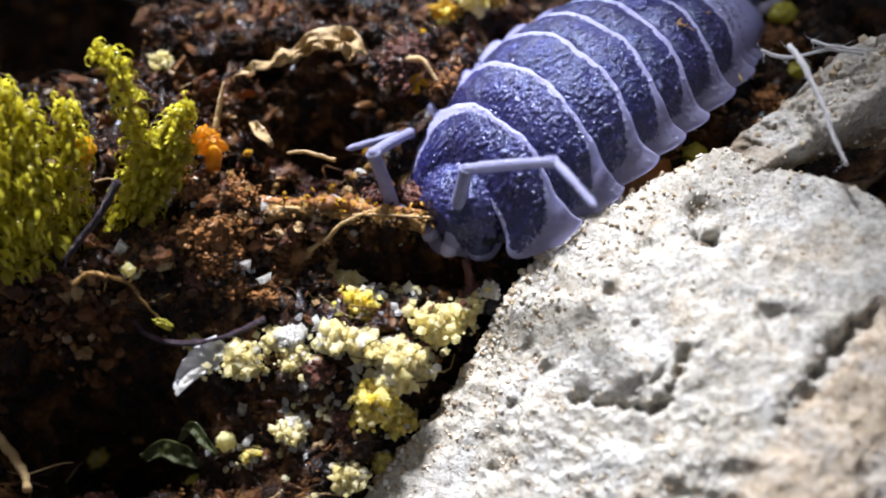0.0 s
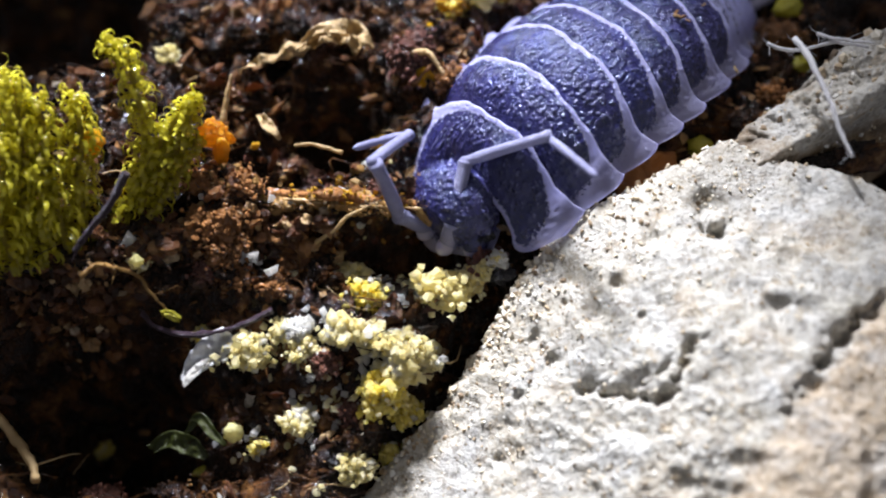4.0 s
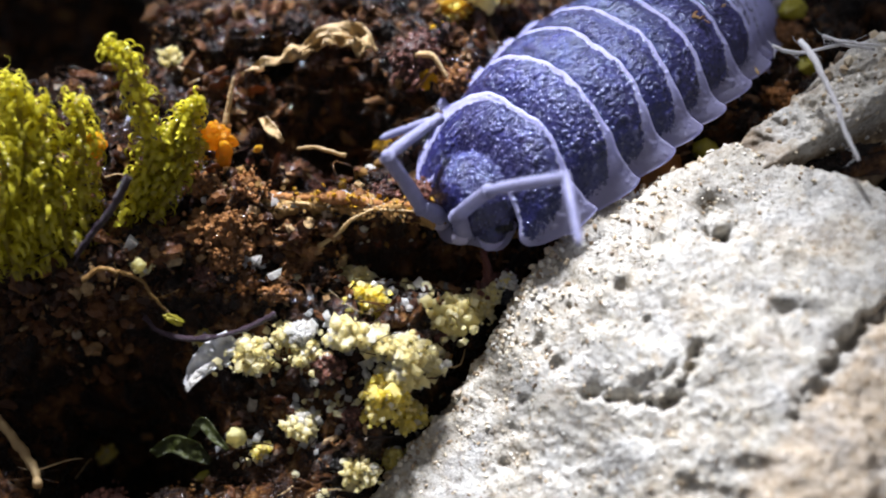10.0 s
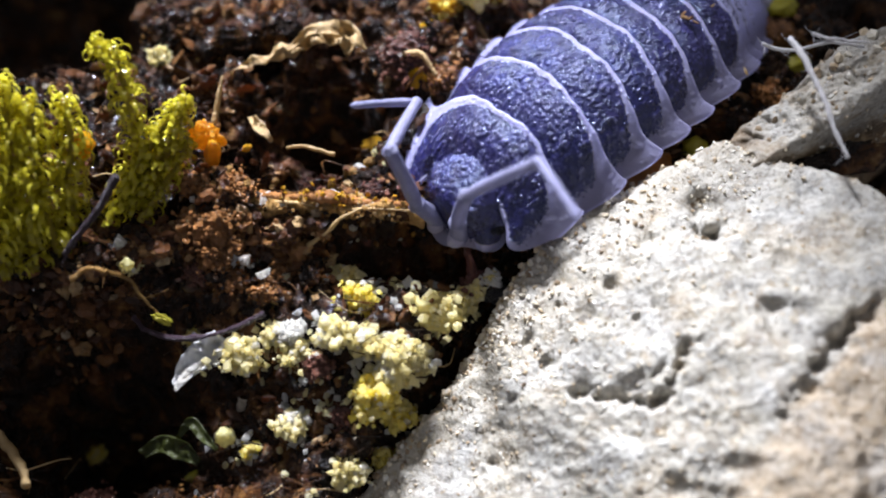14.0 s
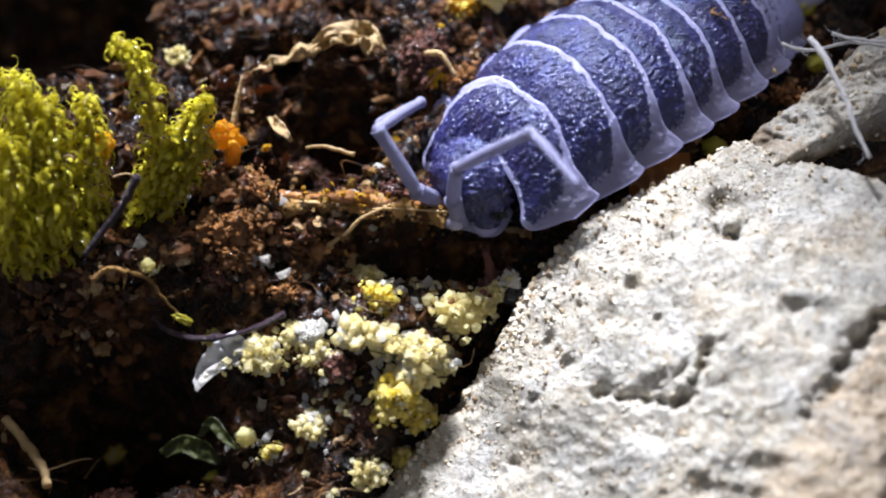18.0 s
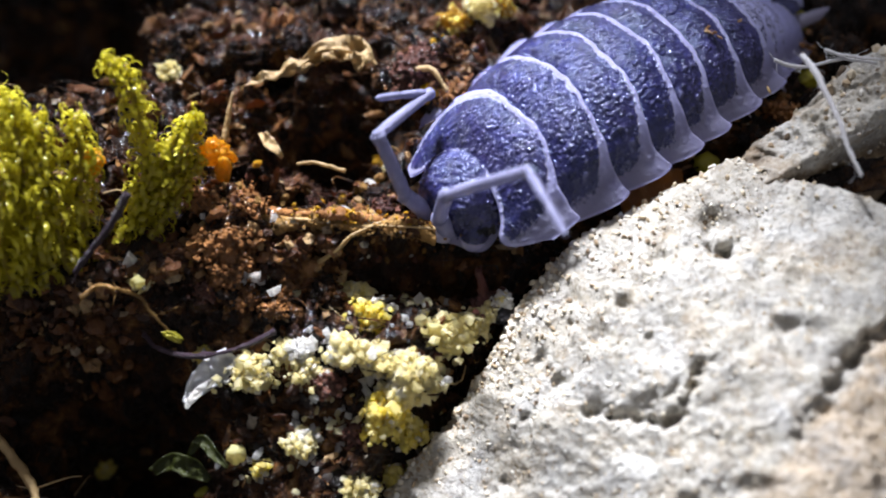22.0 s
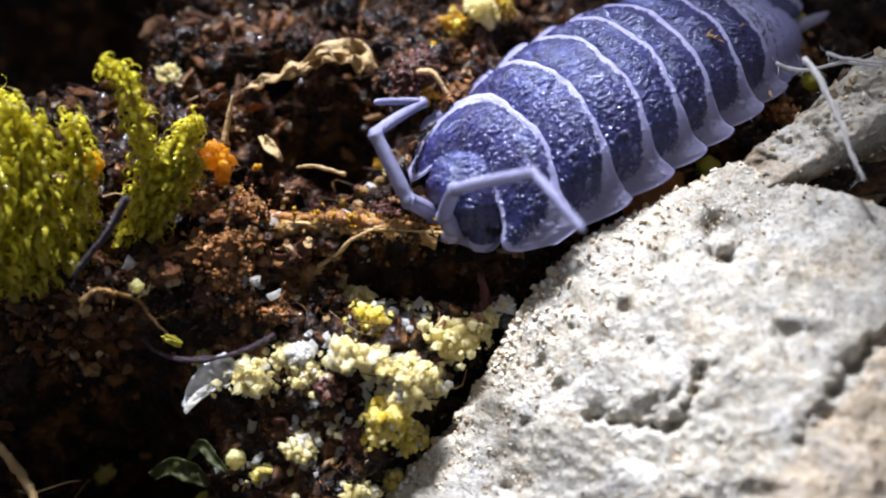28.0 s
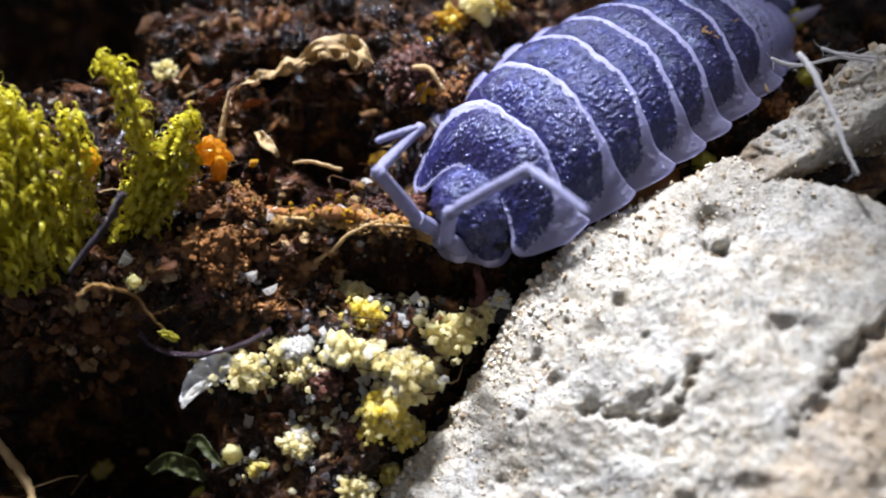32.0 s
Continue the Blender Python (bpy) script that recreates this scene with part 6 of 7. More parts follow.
    walk(front_plates[1], lean([
        (0, mm(0.081, -0.13, 0.313, 0.79, -5.46, 0.13)),
        (0.5, mm(0.085, -0.144, 0.323, 0.74, -5.59, 0.41)),
        (1, mm(0.077, -0.164, 0.282, 0.72, -5.06, 0.26)),
        (1.5, mm(0.043, -0.196, 0.277, 0.72, -5.13, 0.18)),
        (2, mm(0.059, -0.178, 0.257, 0.71, -4.81, 0.09)),
        (2.5, mm(0.06, -0.173, 0.295, 0.8, -5.31, 0.02)),
        (3, mm(0.017, -0.139, 0.442, 0.87, -7.38, 0.45)),
        (3.5, mm(-0.001, -0.104, 0.553, 0.78, -8.71, 1.21)),
        (5.5, mm(0.257, 0.03, 0.293, 0.44, -4.83, 1.39)),
        (6, mm(0.266, 0.094, 0.3, 0.24, -4.84, 1.89)),
        (6.5, mm(0.307, 0.147, 0.327, 0.2, -5.13, 2.19)),
        (7, mm(0.242, 0.103, 0.335, 0.27, -5.41, 1.83)),
        (7.5, mm(0.223, 0.065, 0.307, 0.3, -5.04, 1.62)),
        (8, mm(0.204, 0.051, 0.308, 0.33, -5.15, 1.49)),
        (8.5, mm(0.208, 0.028, 0.282, 0.36, -4.82, 1.35)),
        (9, mm(0.252, 0.076, 0.201, 0.19, -3.66, 1.51)),
        (9.5, mm(0.09, 0.09, 0.358, 0.02, -5.09, 2.11)),
        (10, mm(0.085, -0.03, 0.068, 0.11, -1.38, 0.59)),
        (10.5, mm(0.149, -0.148, 0.093, 0.62, -2.57, -0.35)),
        (11, mm(0.161, -0.042, 0.255, 0.63, -4.56, 0.33)),
        (11.5, mm(0.089, -0.045, 0.388, 0.61, -6.35, 0.89)),
        (12, mm(0.152, 0.052, 0.342, 0.44, -5.45, 1.1)),
        (12.5, mm(0.106, 0.131, 0.303, 0.03, -4.4, 1.73)),
        (13, mm(0.071, 0.009, 0.151, 0.09, -2.49, 0.94)),
        (13.5, mm(0.048, -0.047, 0.107, 0.09, -1.89, 0.8)),
        (14, mm(0.039, -0.026, 0.144, 0.04, -2.3, 1.06)),
        (14.5, mm(0.025, -0.005, 0.131, -0.03, -1.93, 1.1)),
        (16.5, mm(0.018, -0.002, 0.029, 0.01, -0.48, 0.28)),
        (17, mm(-0.011, -0.012, 0.022, 0.04, -0.52, 0.01)),
        (17.5, mm(0.009, 0.035, 0.076, -0.04, -0.99, 0.56)),
        (18, mm(0.042, 0.099, 0.198, -0.15, -2.49, 1.58)),
        (18.5, mm(0.001, 0.023, 0.085, -0, -1.25, 0.5)),
        (19, mm(0.029, 0.042, 0.116, -0.05, -1.6, 0.92)),
        (19.5, mm(0.027, 0.05, 0.113, -0.05, -1.51, 0.86)),
        (20, mm(-0.004, 0.03, 0.095, 0.01, -1.44, 0.46)),
        (20.5, mm(-0.007, 0.028, 0.133, -0.01, -1.96, 0.74)),
        (21, mm(0.008, 0.045, 0.132, -0.01, -1.93, 0.76)),
        (21.5, mm(0.001, 0.039, 0.151, -0.03, -2.15, 0.94)),
        (22, mm(-0.004, 0.001, 0.029, -0.02, -0.38, 0.24)),
        (22.5, mm(0.004, -0.012, 0.016, -0.02, -0.19, 0.27)),
        (23, mm(0.007, -0.009, -0.006, 0.02, 0.01, -0.03)),
        (23.5, mm(0.007, -0.016, -0.011, 0.03, 0.05, -0.07)),
        (24, mm(0.011, -0.017, -0.019, 0.02, 0.19, -0.09)),
        (24.5, mm(-0.003, -0.032, -0.036, 0.04, 0.37, -0.28)),
        (25, mm(0.005, -0.031, -0.043, 0.02, 0.54, -0.22)),
        (25.5, mm(-0.014, -0.02, -0.003, -0, 0.02, -0.01)),
        (27.5, mm(0.009, -0.005, -0.003, 0.02, -0.02, -0.03)),
        (28, mm(0, 0, -0, 0, 0, 0)),
        (28.5, mm(0.004, 0.006, 0.006, -0, -0.08, 0.05)),
        (29, mm(0.009, -0.008, 0.042, 0.02, -0.69, 0.29)),
        (29.5, mm(0.034, 0.018, 0.008, 0.02, -0.13, 0.1)),
        (30, mm(0.005, 0.005, 0.002, 0.05, -0.16, -0.18)),
        (30.5, mm(0.005, -0.014, -0.055, 0.06, 0.6, -0.55)),
        (31, mm(0.018, 0.034, 0.044, 0.04, -0.73, 0.1)),
        (31.5, mm(0.015, 0.077, 0.156, -0.04, -2.11, 0.94)),
        (32, mm(0.008, 0.065, 0.214, -0.05, -2.98, 1.29)),
    ], 0.25, 0.85))
    walk(front_plates[2], lean([
        (0, mm(0.042, -0.058, 0.142, 0.36, -2.47, 0.07)),
        (0.5, mm(0.044, -0.064, 0.146, 0.34, -2.52, 0.19)),
        (1, mm(0.039, -0.074, 0.127, 0.33, -2.28, 0.12)),
        (1.5, mm(0.024, -0.088, 0.125, 0.33, -2.32, 0.09)),
        (2, mm(0.031, -0.08, 0.116, 0.32, -2.17, 0.05)),
        (2.5, mm(0.032, -0.077, 0.133, 0.36, -2.4, 0.02)),
        (3, mm(0.017, -0.062, 0.2, 0.4, -3.33, 0.22)),
        (3.5, mm(0.013, -0.046, 0.25, 0.37, -3.93, 0.56)),
        (5.5, mm(0.12, 0.014, 0.132, 0.21, -2.18, 0.63)),
        (6, mm(0.125, 0.043, 0.135, 0.13, -2.18, 0.85)),
        (6.5, mm(0.144, 0.067, 0.148, 0.11, -2.32, 0.99)),
        (7, mm(0.115, 0.047, 0.151, 0.14, -2.44, 0.83)),
        (7.5, mm(0.106, 0.029, 0.138, 0.15, -2.27, 0.73)),
        (8, mm(0.097, 0.023, 0.139, 0.17, -2.33, 0.68)),
        (8.5, mm(0.098, 0.013, 0.127, 0.18, -2.18, 0.61)),
        (9, mm(0.117, 0.034, 0.091, 0.1, -1.65, 0.68)),
        (9.5, mm(0.046, 0.041, 0.162, 0.03, -2.3, 0.95)),
        (10, mm(0.039, -0.014, 0.031, 0.05, -0.62, 0.27)),
        (10.5, mm(0.069, -0.067, 0.042, 0.28, -1.16, -0.16)),
        (11, mm(0.076, -0.019, 0.115, 0.29, -2.06, 0.15)),
        (11.5, mm(0.047, -0.02, 0.175, 0.29, -2.86, 0.41)),
        (12, mm(0.074, 0.024, 0.155, 0.21, -2.46, 0.5)),
        (12.5, mm(0.052, 0.059, 0.137, 0.03, -1.99, 0.78)),
        (13, mm(0.033, 0.004, 0.068, 0.05, -1.12, 0.42)),
        (13.5, mm(0.022, -0.021, 0.048, 0.04, -0.85, 0.36)),
        (14, mm(0.019, -0.012, 0.065, 0.02, -1.04, 0.48)),
        (14.5, mm(0.012, -0.002, 0.059, -0.01, -0.87, 0.5)),
        (16.5, mm(0.008, -0.001, 0.013, 0, -0.22, 0.13)),
        (17, mm(-0.005, -0.005, 0.01, 0.02, -0.23, 0.01)),
        (17.5, mm(0.004, 0.016, 0.034, -0.02, -0.45, 0.25)),
        (18, mm(0.021, 0.045, 0.09, -0.06, -1.13, 0.71)),
        (18.5, mm(0.001, 0.01, 0.038, -0, -0.57, 0.22)),
        (19, mm(0.014, 0.019, 0.053, -0.02, -0.72, 0.41)),
        (19.5, mm(0.013, 0.023, 0.051, -0.02, -0.68, 0.39)),
        (20, mm(-0.001, 0.013, 0.043, 0.01, -0.65, 0.21)),
        (20.5, mm(-0.002, 0.013, 0.06, -0, -0.88, 0.34)),
        (21, mm(0.004, 0.021, 0.06, -0, -0.87, 0.34)),
        (21.5, mm(0.002, 0.018, 0.068, -0.01, -0.97, 0.42)),
        (22, mm(-0.002, 0, 0.013, -0.01, -0.17, 0.11)),
        (22.5, mm(0.002, -0.005, 0.007, -0.01, -0.09, 0.12)),
        (23, mm(0.003, -0.004, -0.003, 0.01, 0, -0.01)),
        (23.5, mm(0.003, -0.007, -0.005, 0.01, 0.02, -0.03)),
        (24, mm(0.005, -0.008, -0.009, 0.01, 0.08, -0.04)),
        (24.5, mm(-0.001, -0.014, -0.016, 0.02, 0.17, -0.13)),
        (25, mm(0.002, -0.014, -0.02, 0.01, 0.25, -0.1)),
        (25.5, mm(-0.006, -0.009, -0.002, -0, 0.01, -0)),
        (27.5, mm(0.004, -0.002, -0.002, 0.01, -0.01, -0.01)),
        (28, mm(0, 0, -0, 0, 0, 0)),
        (28.5, mm(0.002, 0.003, 0.003, -0, -0.04, 0.02)),
        (29, mm(0.004, -0.004, 0.019, 0.01, -0.31, 0.13)),
        (29.5, mm(0.015, 0.008, 0.003, 0.01, -0.06, 0.04)),
        (30, mm(0.002, 0.002, 0.001, 0.02, -0.07, -0.08)),
        (30.5, mm(0.002, -0.006, -0.025, 0.03, 0.27, -0.25)),
        (31, mm(0.008, 0.015, 0.02, 0.02, -0.33, 0.04)),
        (31.5, mm(0.008, 0.035, 0.07, -0.02, -0.95, 0.42)),
        (32, mm(0.005, 0.029, 0.097, -0.01, -1.35, 0.58)),
    ], 0.345, 0.55))
    walk(head, [
        (0, mm(-5.698, -0.373, -0.386, 1.26, -10.2, 1.53)),
        (1, mm(-5.796, -0.477, -0.39, 1.14, -9.37, 2.03)),
        (2, mm(-5.832, -0.517, -0.404, 1.14, -9.24, 2.21)),
        (3, mm(-5.824, -0.43, -0.505, 1.37, -12.96, 1.85)),
        (3.5, mm(-5.999, -0.443, -0.562, 1.17, -13.96, 2.54)),
        (5.5, mm(-5.682, -0.073, -0.279, 0.69, -6.61, 1.07)),
        (6, mm(-5.44, -0.271, -0.298, 0.25, -8.82, 4.12)),
        (6.5, mm(-5.835, -0.081, -0.345, 0.3, -7.01, 2.9)),
        (7, mm(-5.888, -0.195, -0.404, 0.37, -8.25, 3.35)),
        (8, mm(-5.841, -0.257, -0.391, 0.47, -8.34, 3.18)),
        (9, mm(-5.752, -0.263, -0.322, 0.24, -6.46, 3.68)),
        (9.5, mm(-5.91, -0.293, -0.27, -0.08, -8.41, 4.18)),
        (10, mm(-5.731, -0.306, -0.099, 0.15, -3.68, 2.67)),
        (11, mm(-5.837, -0.129, -0.327, 1, -6.97, 0.56)),
        (11.5, mm(-5.998, -0.428, -0.486, 0.92, -10.68, 3.29)),
        (12, mm(-5.537, -0.274, -0.338, 0.6, -10.51, 3.47)),
        (12.5, mm(-5.864, -0.199, -0.253, -0.05, -7.72, 3.95)),
        (13, mm(-5.763, -0.425, -0.193, 0.07, -6.2, 4.43)),
        (14, mm(-5.59, -0.438, -0.116, -0.03, -6.21, 4.1)),
        (14.5, mm(-5.644, -0.429, -0.085, -0.15, -5.6, 4.37)),
        (16.5, mm(-5.754, -0.106, 0.032, 0, -1.75, 1.09)),
        (17, mm(-5.829, -0.139, -0.012, 0.06, -2.29, 1.33)),
        (18, mm(-5.949, -0.149, -0.068, -0.28, -4.26, 2.98)),
        (19, mm(-5.787, -0.114, -0.015, -0.11, -3.24, 1.81)),
        (20, mm(-5.782, -0.332, -0.102, -0.03, -5.14, 3.99)),
        (21, mm(-5.791, -0.189, -0.074, -0.06, -4.66, 2.7)),
        (22, mm(-5.904, -0.216, -0.01, -0.04, -2.28, 2.32)),
        (23, mm(-5.897, -0.34, -0.05, 0.03, -2.67, 3.53)),
        (24, mm(-5.749, -0.297, -0.009, 0.05, -2.51, 3.01)),
        (25, mm(-5.88, -0.327, -0.012, 0.05, -1.75, 3.11)),
        (28, mm(-5.696, -0.185, 0.034, 0, -2.29, 2.09)),
        (28.5, mm(-5.865, -0.1, 0.031, -0, -1.32, 1.21)),
        (29, mm(-5.749, 0.183, 0.11, 0.04, 0.26, -2.35)),
        (30, mm(-5.859, -0.008, 0.028, 0.09, -1.04, 0.22)),
        (31, mm(-5.983, -0.246, -0.091, 0.06, -3.15, 3.18)),
        (32, mm(-5.919, -0.483, -0.213, -0.21, -7.35, 5.82)),
    ])
    walk(left_antenna[0], [
        (0, bone((-6.83, 0.04, -1.77), (-7.43, 1.14, -1.25))),
        (1, bone((-6.95, -0.07, -1.75), (-7.63, 0.66, -0.85))),
        (2, bone((-6.99, -0.12, -1.77), (-7.61, 0.47, -0.72))),
        (3, bone((-6.89, -0.02, -1.94), (-7.62, 0.45, -0.9))),
        (3.5, bone((-7.04, -0.05, -2.01), (-7.85, 0.42, -1.04))),
        (5.5, bone((-6.89, 0.34, -1.59), (-7.7, 0.31, -0.51))),
        (6, bone((-6.62, 0.07, -1.66), (-7.46, 0.94, -1.05))),
        (6.5, bone((-7.05, 0.28, -1.67), (-7.98, 0.62, -0.75))),
        (7, bone((-7.08, 0.16, -1.75), (-7.82, -0.32, -0.74))),
        (8, bone((-7.03, 0.11, -1.74), (-7.86, -0.02, -0.68))),
        (9, bone((-6.98, 0.08, -1.63), (-7.89, 0.02, -0.63))),
        (9.5, bone((-7.1, 0.04, -1.62), (-7.79, 0.13, -0.47))),
        (10, bone((-7.02, 0.06, -1.35), (-7.78, 0.08, -0.24))),
        (11, bone((-7.04, 0.3, -1.64), (-7.54, 0.53, -0.41))),
        (11.5, bone((-7.13, -0.05, -1.88), (-8.1, 0.13, -0.96))),
        (12, bone((-6.67, 0.09, -1.73), (-7.44, 0.33, -0.65))),
        (12.5, bone((-7.07, 0.14, -1.59), (-7.63, 0.18, -0.37))),
        (13, bone((-7, -0.1, -1.5), (-7.56, 0.24, -0.32))),
        (14, bone((-6.83, -0.11, -1.42), (-7.47, 0.02, -0.24))),
        (14.5, bone((-6.9, -0.11, -1.38), (-7.55, 0.14, -0.22))),
        (16.5, bone((-7.07, 0.29, -1.18), (-7.81, 0.15, -0.06))),
        (17, bone((-7.14, 0.25, -1.23), (-7.96, 0.34, -0.16))),
        (18, bone((-7.22, 0.2, -1.34), (-8, 0.22, -0.23))),
        (19, bone((-7.08, 0.26, -1.26), (-7.82, 0.35, -0.13))),
        (20, bone((-7.04, 0, -1.39), (-7.84, 0.33, -0.35))),
        (21, bone((-7.06, 0.17, -1.35), (-7.79, 0.56, -0.28))),
        (22, bone((-7.22, 0.15, -1.23), (-7.83, 0.38, -0.05))),
        (23, bone((-7.21, 0, -1.28), (-8.01, 0.18, -0.21))),
        (24, bone((-7.06, 0.06, -1.24), (-7.87, 0.24, -0.17))),
        (25, bone((-7.21, 0.02, -1.22), (-7.92, 0.22, -0.09))),
        (28, bone((-7.01, 0.19, -1.19), (-7.79, 0.44, -0.11))),
        (28.5, bone((-7.19, 0.29, -1.17), (-7.86, 0.46, -0.01))),
        (29, bone((-7.08, 0.66, -1.05), (-7.91, 0.8, 0))),
        (30, bone((-7.19, 0.41, -1.16), (-7.9, 0.69, -0.05))),
        (31, bone((-7.28, 0.1, -1.33), (-8.01, 0.34, -0.21))),
        (32, bone((-7.14, -0.19, -1.55), (-7.84, 0.03, -0.41))),
    ])
    walk(left_antenna[1], [
        (0, bone((-7.43, 1.14, -1.25), (-7.5, 1.75, 0.81))),
        (1, bone((-7.63, 0.66, -0.85), (-7.63, 1.22, 1.23))),
        (2, bone((-7.61, 0.47, -0.72), (-7.7, 0.87, 1.39))),
        (3, bone((-7.62, 0.45, -0.9), (-7.82, 1.44, 1))),
        (3.5, bone((-7.85, 0.42, -1.04), (-8.07, 1.01, 1.02))),
        (5.5, bone((-7.7, 0.31, -0.51), (-8.26, 0.88, 1.49))),
        (6, bone((-7.46, 0.94, -1.05), (-8.33, 1.21, 0.89))),
        (6.5, bone((-7.98, 0.62, -0.75), (-8.96, 0.74, 1.16))),
        (7, bone((-7.82, -0.32, -0.74), (-8.52, 0.76, 0.98))),
        (8, bone((-7.86, -0.02, -0.68), (-8.34, 0.78, 1.25))),
        (9, bone((-7.89, 0.02, -0.63), (-8.84, 0.61, 1.2))),
        (9.5, bone((-7.79, 0.13, -0.47), (-8.4, 0.81, 1.48))),
        (10, bone((-7.78, 0.08, -0.24), (-8.29, 0.7, 1.76))),
        (11, bone((-7.54, 0.53, -0.41), (-8.28, 1.05, 1.54))),
        (11.5, bone((-8.1, 0.13, -0.96), (-8.38, 0.56, 1.13))),
        (12, bone((-7.44, 0.33, -0.65), (-7.77, 1.07, 1.35))),
        (12.5, bone((-7.63, 0.18, -0.37), (-7.32, 0.9, 1.63))),
        (13, bone((-7.56, 0.24, -0.32), (-7.43, 0.78, 1.76))),
        (14, bone((-7.47, 0.02, -0.24), (-7.77, 0.56, 1.82))),
        (14.5, bone((-7.55, 0.14, -0.22), (-7.89, 0.51, 1.87))),
        (16.5, bone((-7.81, 0.15, -0.06), (-7.48, 1.64, 1.47))),
        (17, bone((-7.96, 0.34, -0.16), (-8.11, 1.22, 1.79))),
        (18, bone((-8, 0.22, -0.23), (-8.25, 1.51, 1.47))),
        (19, bone((-7.82, 0.35, -0.13), (-8.05, 1.42, 1.71))),
        (20, bone((-7.84, 0.33, -0.35), (-8.14, 1.38, 1.51))),
        (21, bone((-7.79, 0.56, -0.28), (-7.81, 1.21, 1.77))),
        (22, bone((-7.83, 0.38, -0.05), (-7.99, 1.16, 1.94))),
        (23, bone((-8.01, 0.18, -0.21), (-7.89, 1.74, 1.27))),
        (24, bone((-7.87, 0.24, -0.17), (-7.79, 1.82, 1.29))),
        (25, bone((-7.92, 0.22, -0.09), (-7.98, 1.52, 1.62))),
        (28, bone((-7.79, 0.44, -0.11), (-7.71, 2.02, 1.34))),
        (28.5, bone((-7.86, 0.46, -0.01), (-7.81, 2.03, 1.46))),
        (29, bone((-7.91, 0.8, 0), (-8.11, 1.56, 2.01))),
        (30, bone((-7.9, 0.69, -0.05), (-8, 1.48, 1.94))),
        (31, bone((-8.01, 0.34, -0.21), (-8.42, 1.05, 1.77))),
        (32, bone((-7.84, 0.03, -0.41), (-8.49, 0.69, 1.53))),
    ])
    walk(left_antenna[2], [
        (0, bone((-7.5, 1.75, 0.81), (-5.41, 2.76, -0.57))),
        (1, bone((-7.63, 1.22, 1.23), (-5.67, 2.36, -0.24))),
        (2, bone((-7.7, 0.87, 1.39), (-5.84, 2.21, -0.04))),
        (3, bone((-7.82, 1.44, 1), (-5.87, 2.49, -0.56))),
        (3.5, bone((-8.07, 1.01, 1.02), (-5.99, 2.02, -0.37))),
        (5.5, bone((-8.26, 0.88, 1.49), (-6.13, 2.27, 0.58))),
        (6, bone((-8.33, 1.21, 0.89), (-6.78, 2.92, -0.51))),
        (6.5, bone((-8.96, 0.74, 1.16), (-6.96, 1.84, -0.28))),
        (7, bone((-8.52, 0.76, 0.98), (-6.08, 1.55, 0.14))),
        (8, bone((-8.34, 0.78, 1.25), (-5.94, 1.67, 0.38))),
        (9, bone((-8.84, 0.61, 1.2), (-6.42, 1.59, 0.53))),
        (9.5, bone((-8.4, 0.81, 1.48), (-5.95, 1.45, 0.55))),
        (10, bone((-8.29, 0.7, 1.76), (-5.81, 1.46, 1.02))),
        (11, bone((-8.28, 1.05, 1.54), (-6.16, 2.04, 0.19))),
        (11.5, bone((-8.38, 0.56, 1.13), (-6.01, 1.39, 0.15))),
        (12, bone((-7.77, 1.07, 1.35), (-5.82, 2.23, -0.12))),
        (12.5, bone((-7.32, 0.9, 1.63), (-5.6, 2.33, 0.12))),
        (13, bone((-7.43, 0.78, 1.76), (-5.43, 2.26, 0.7))),
        (14, bone((-7.77, 0.56, 1.82), (-5.62, 2.07, 1.18))),
        (14.5, bone((-7.89, 0.51, 1.87), (-5.67, 1.95, 1.33))),
        (16.5, bone((-7.48, 1.64, 1.47), (-5.05, 2.57, 0.75))),
        (17, bone((-8.11, 1.22, 1.79), (-5.83, 2.39, 0.94))),
        (18, bone((-8.25, 1.51, 1.47), (-6.05, 2.63, 0.39))),
        (19, bone((-8.05, 1.42, 1.71), (-5.71, 2.41, 0.79))),
        (20, bone((-8.14, 1.38, 1.51), (-5.88, 2.51, 0.56))),
        (21, bone((-7.81, 1.21, 1.77), (-5.46, 2.14, 0.82))),
        (22, bone((-7.99, 1.16, 1.94), (-5.57, 2.19, 1.33))),
        (23, bone((-7.89, 1.74, 1.27), (-5.54, 2.87, 0.56))),
        (24, bone((-7.79, 1.82, 1.29), (-5.45, 2.98, 0.6))),
        (25, bone((-7.98, 1.52, 1.62), (-5.66, 2.75, 0.96))),
        (28, bone((-7.71, 2.02, 1.34), (-5.4, 3.04, 0.39))),
        (28.5, bone((-7.81, 2.03, 1.46), (-5.55, 2.96, 0.32))),
        (29, bone((-8.11, 1.56, 2.01), (-5.67, 2.17, 1.02))),
        (30, bone((-8, 1.48, 1.94), (-5.65, 2.28, 0.89))),
        (31, bone((-8.42, 1.05, 1.77), (-6.12, 2.17, 0.91))),
        (32, bone((-8.49, 0.69, 1.53), (-6.2, 1.92, 0.82))),
    ])
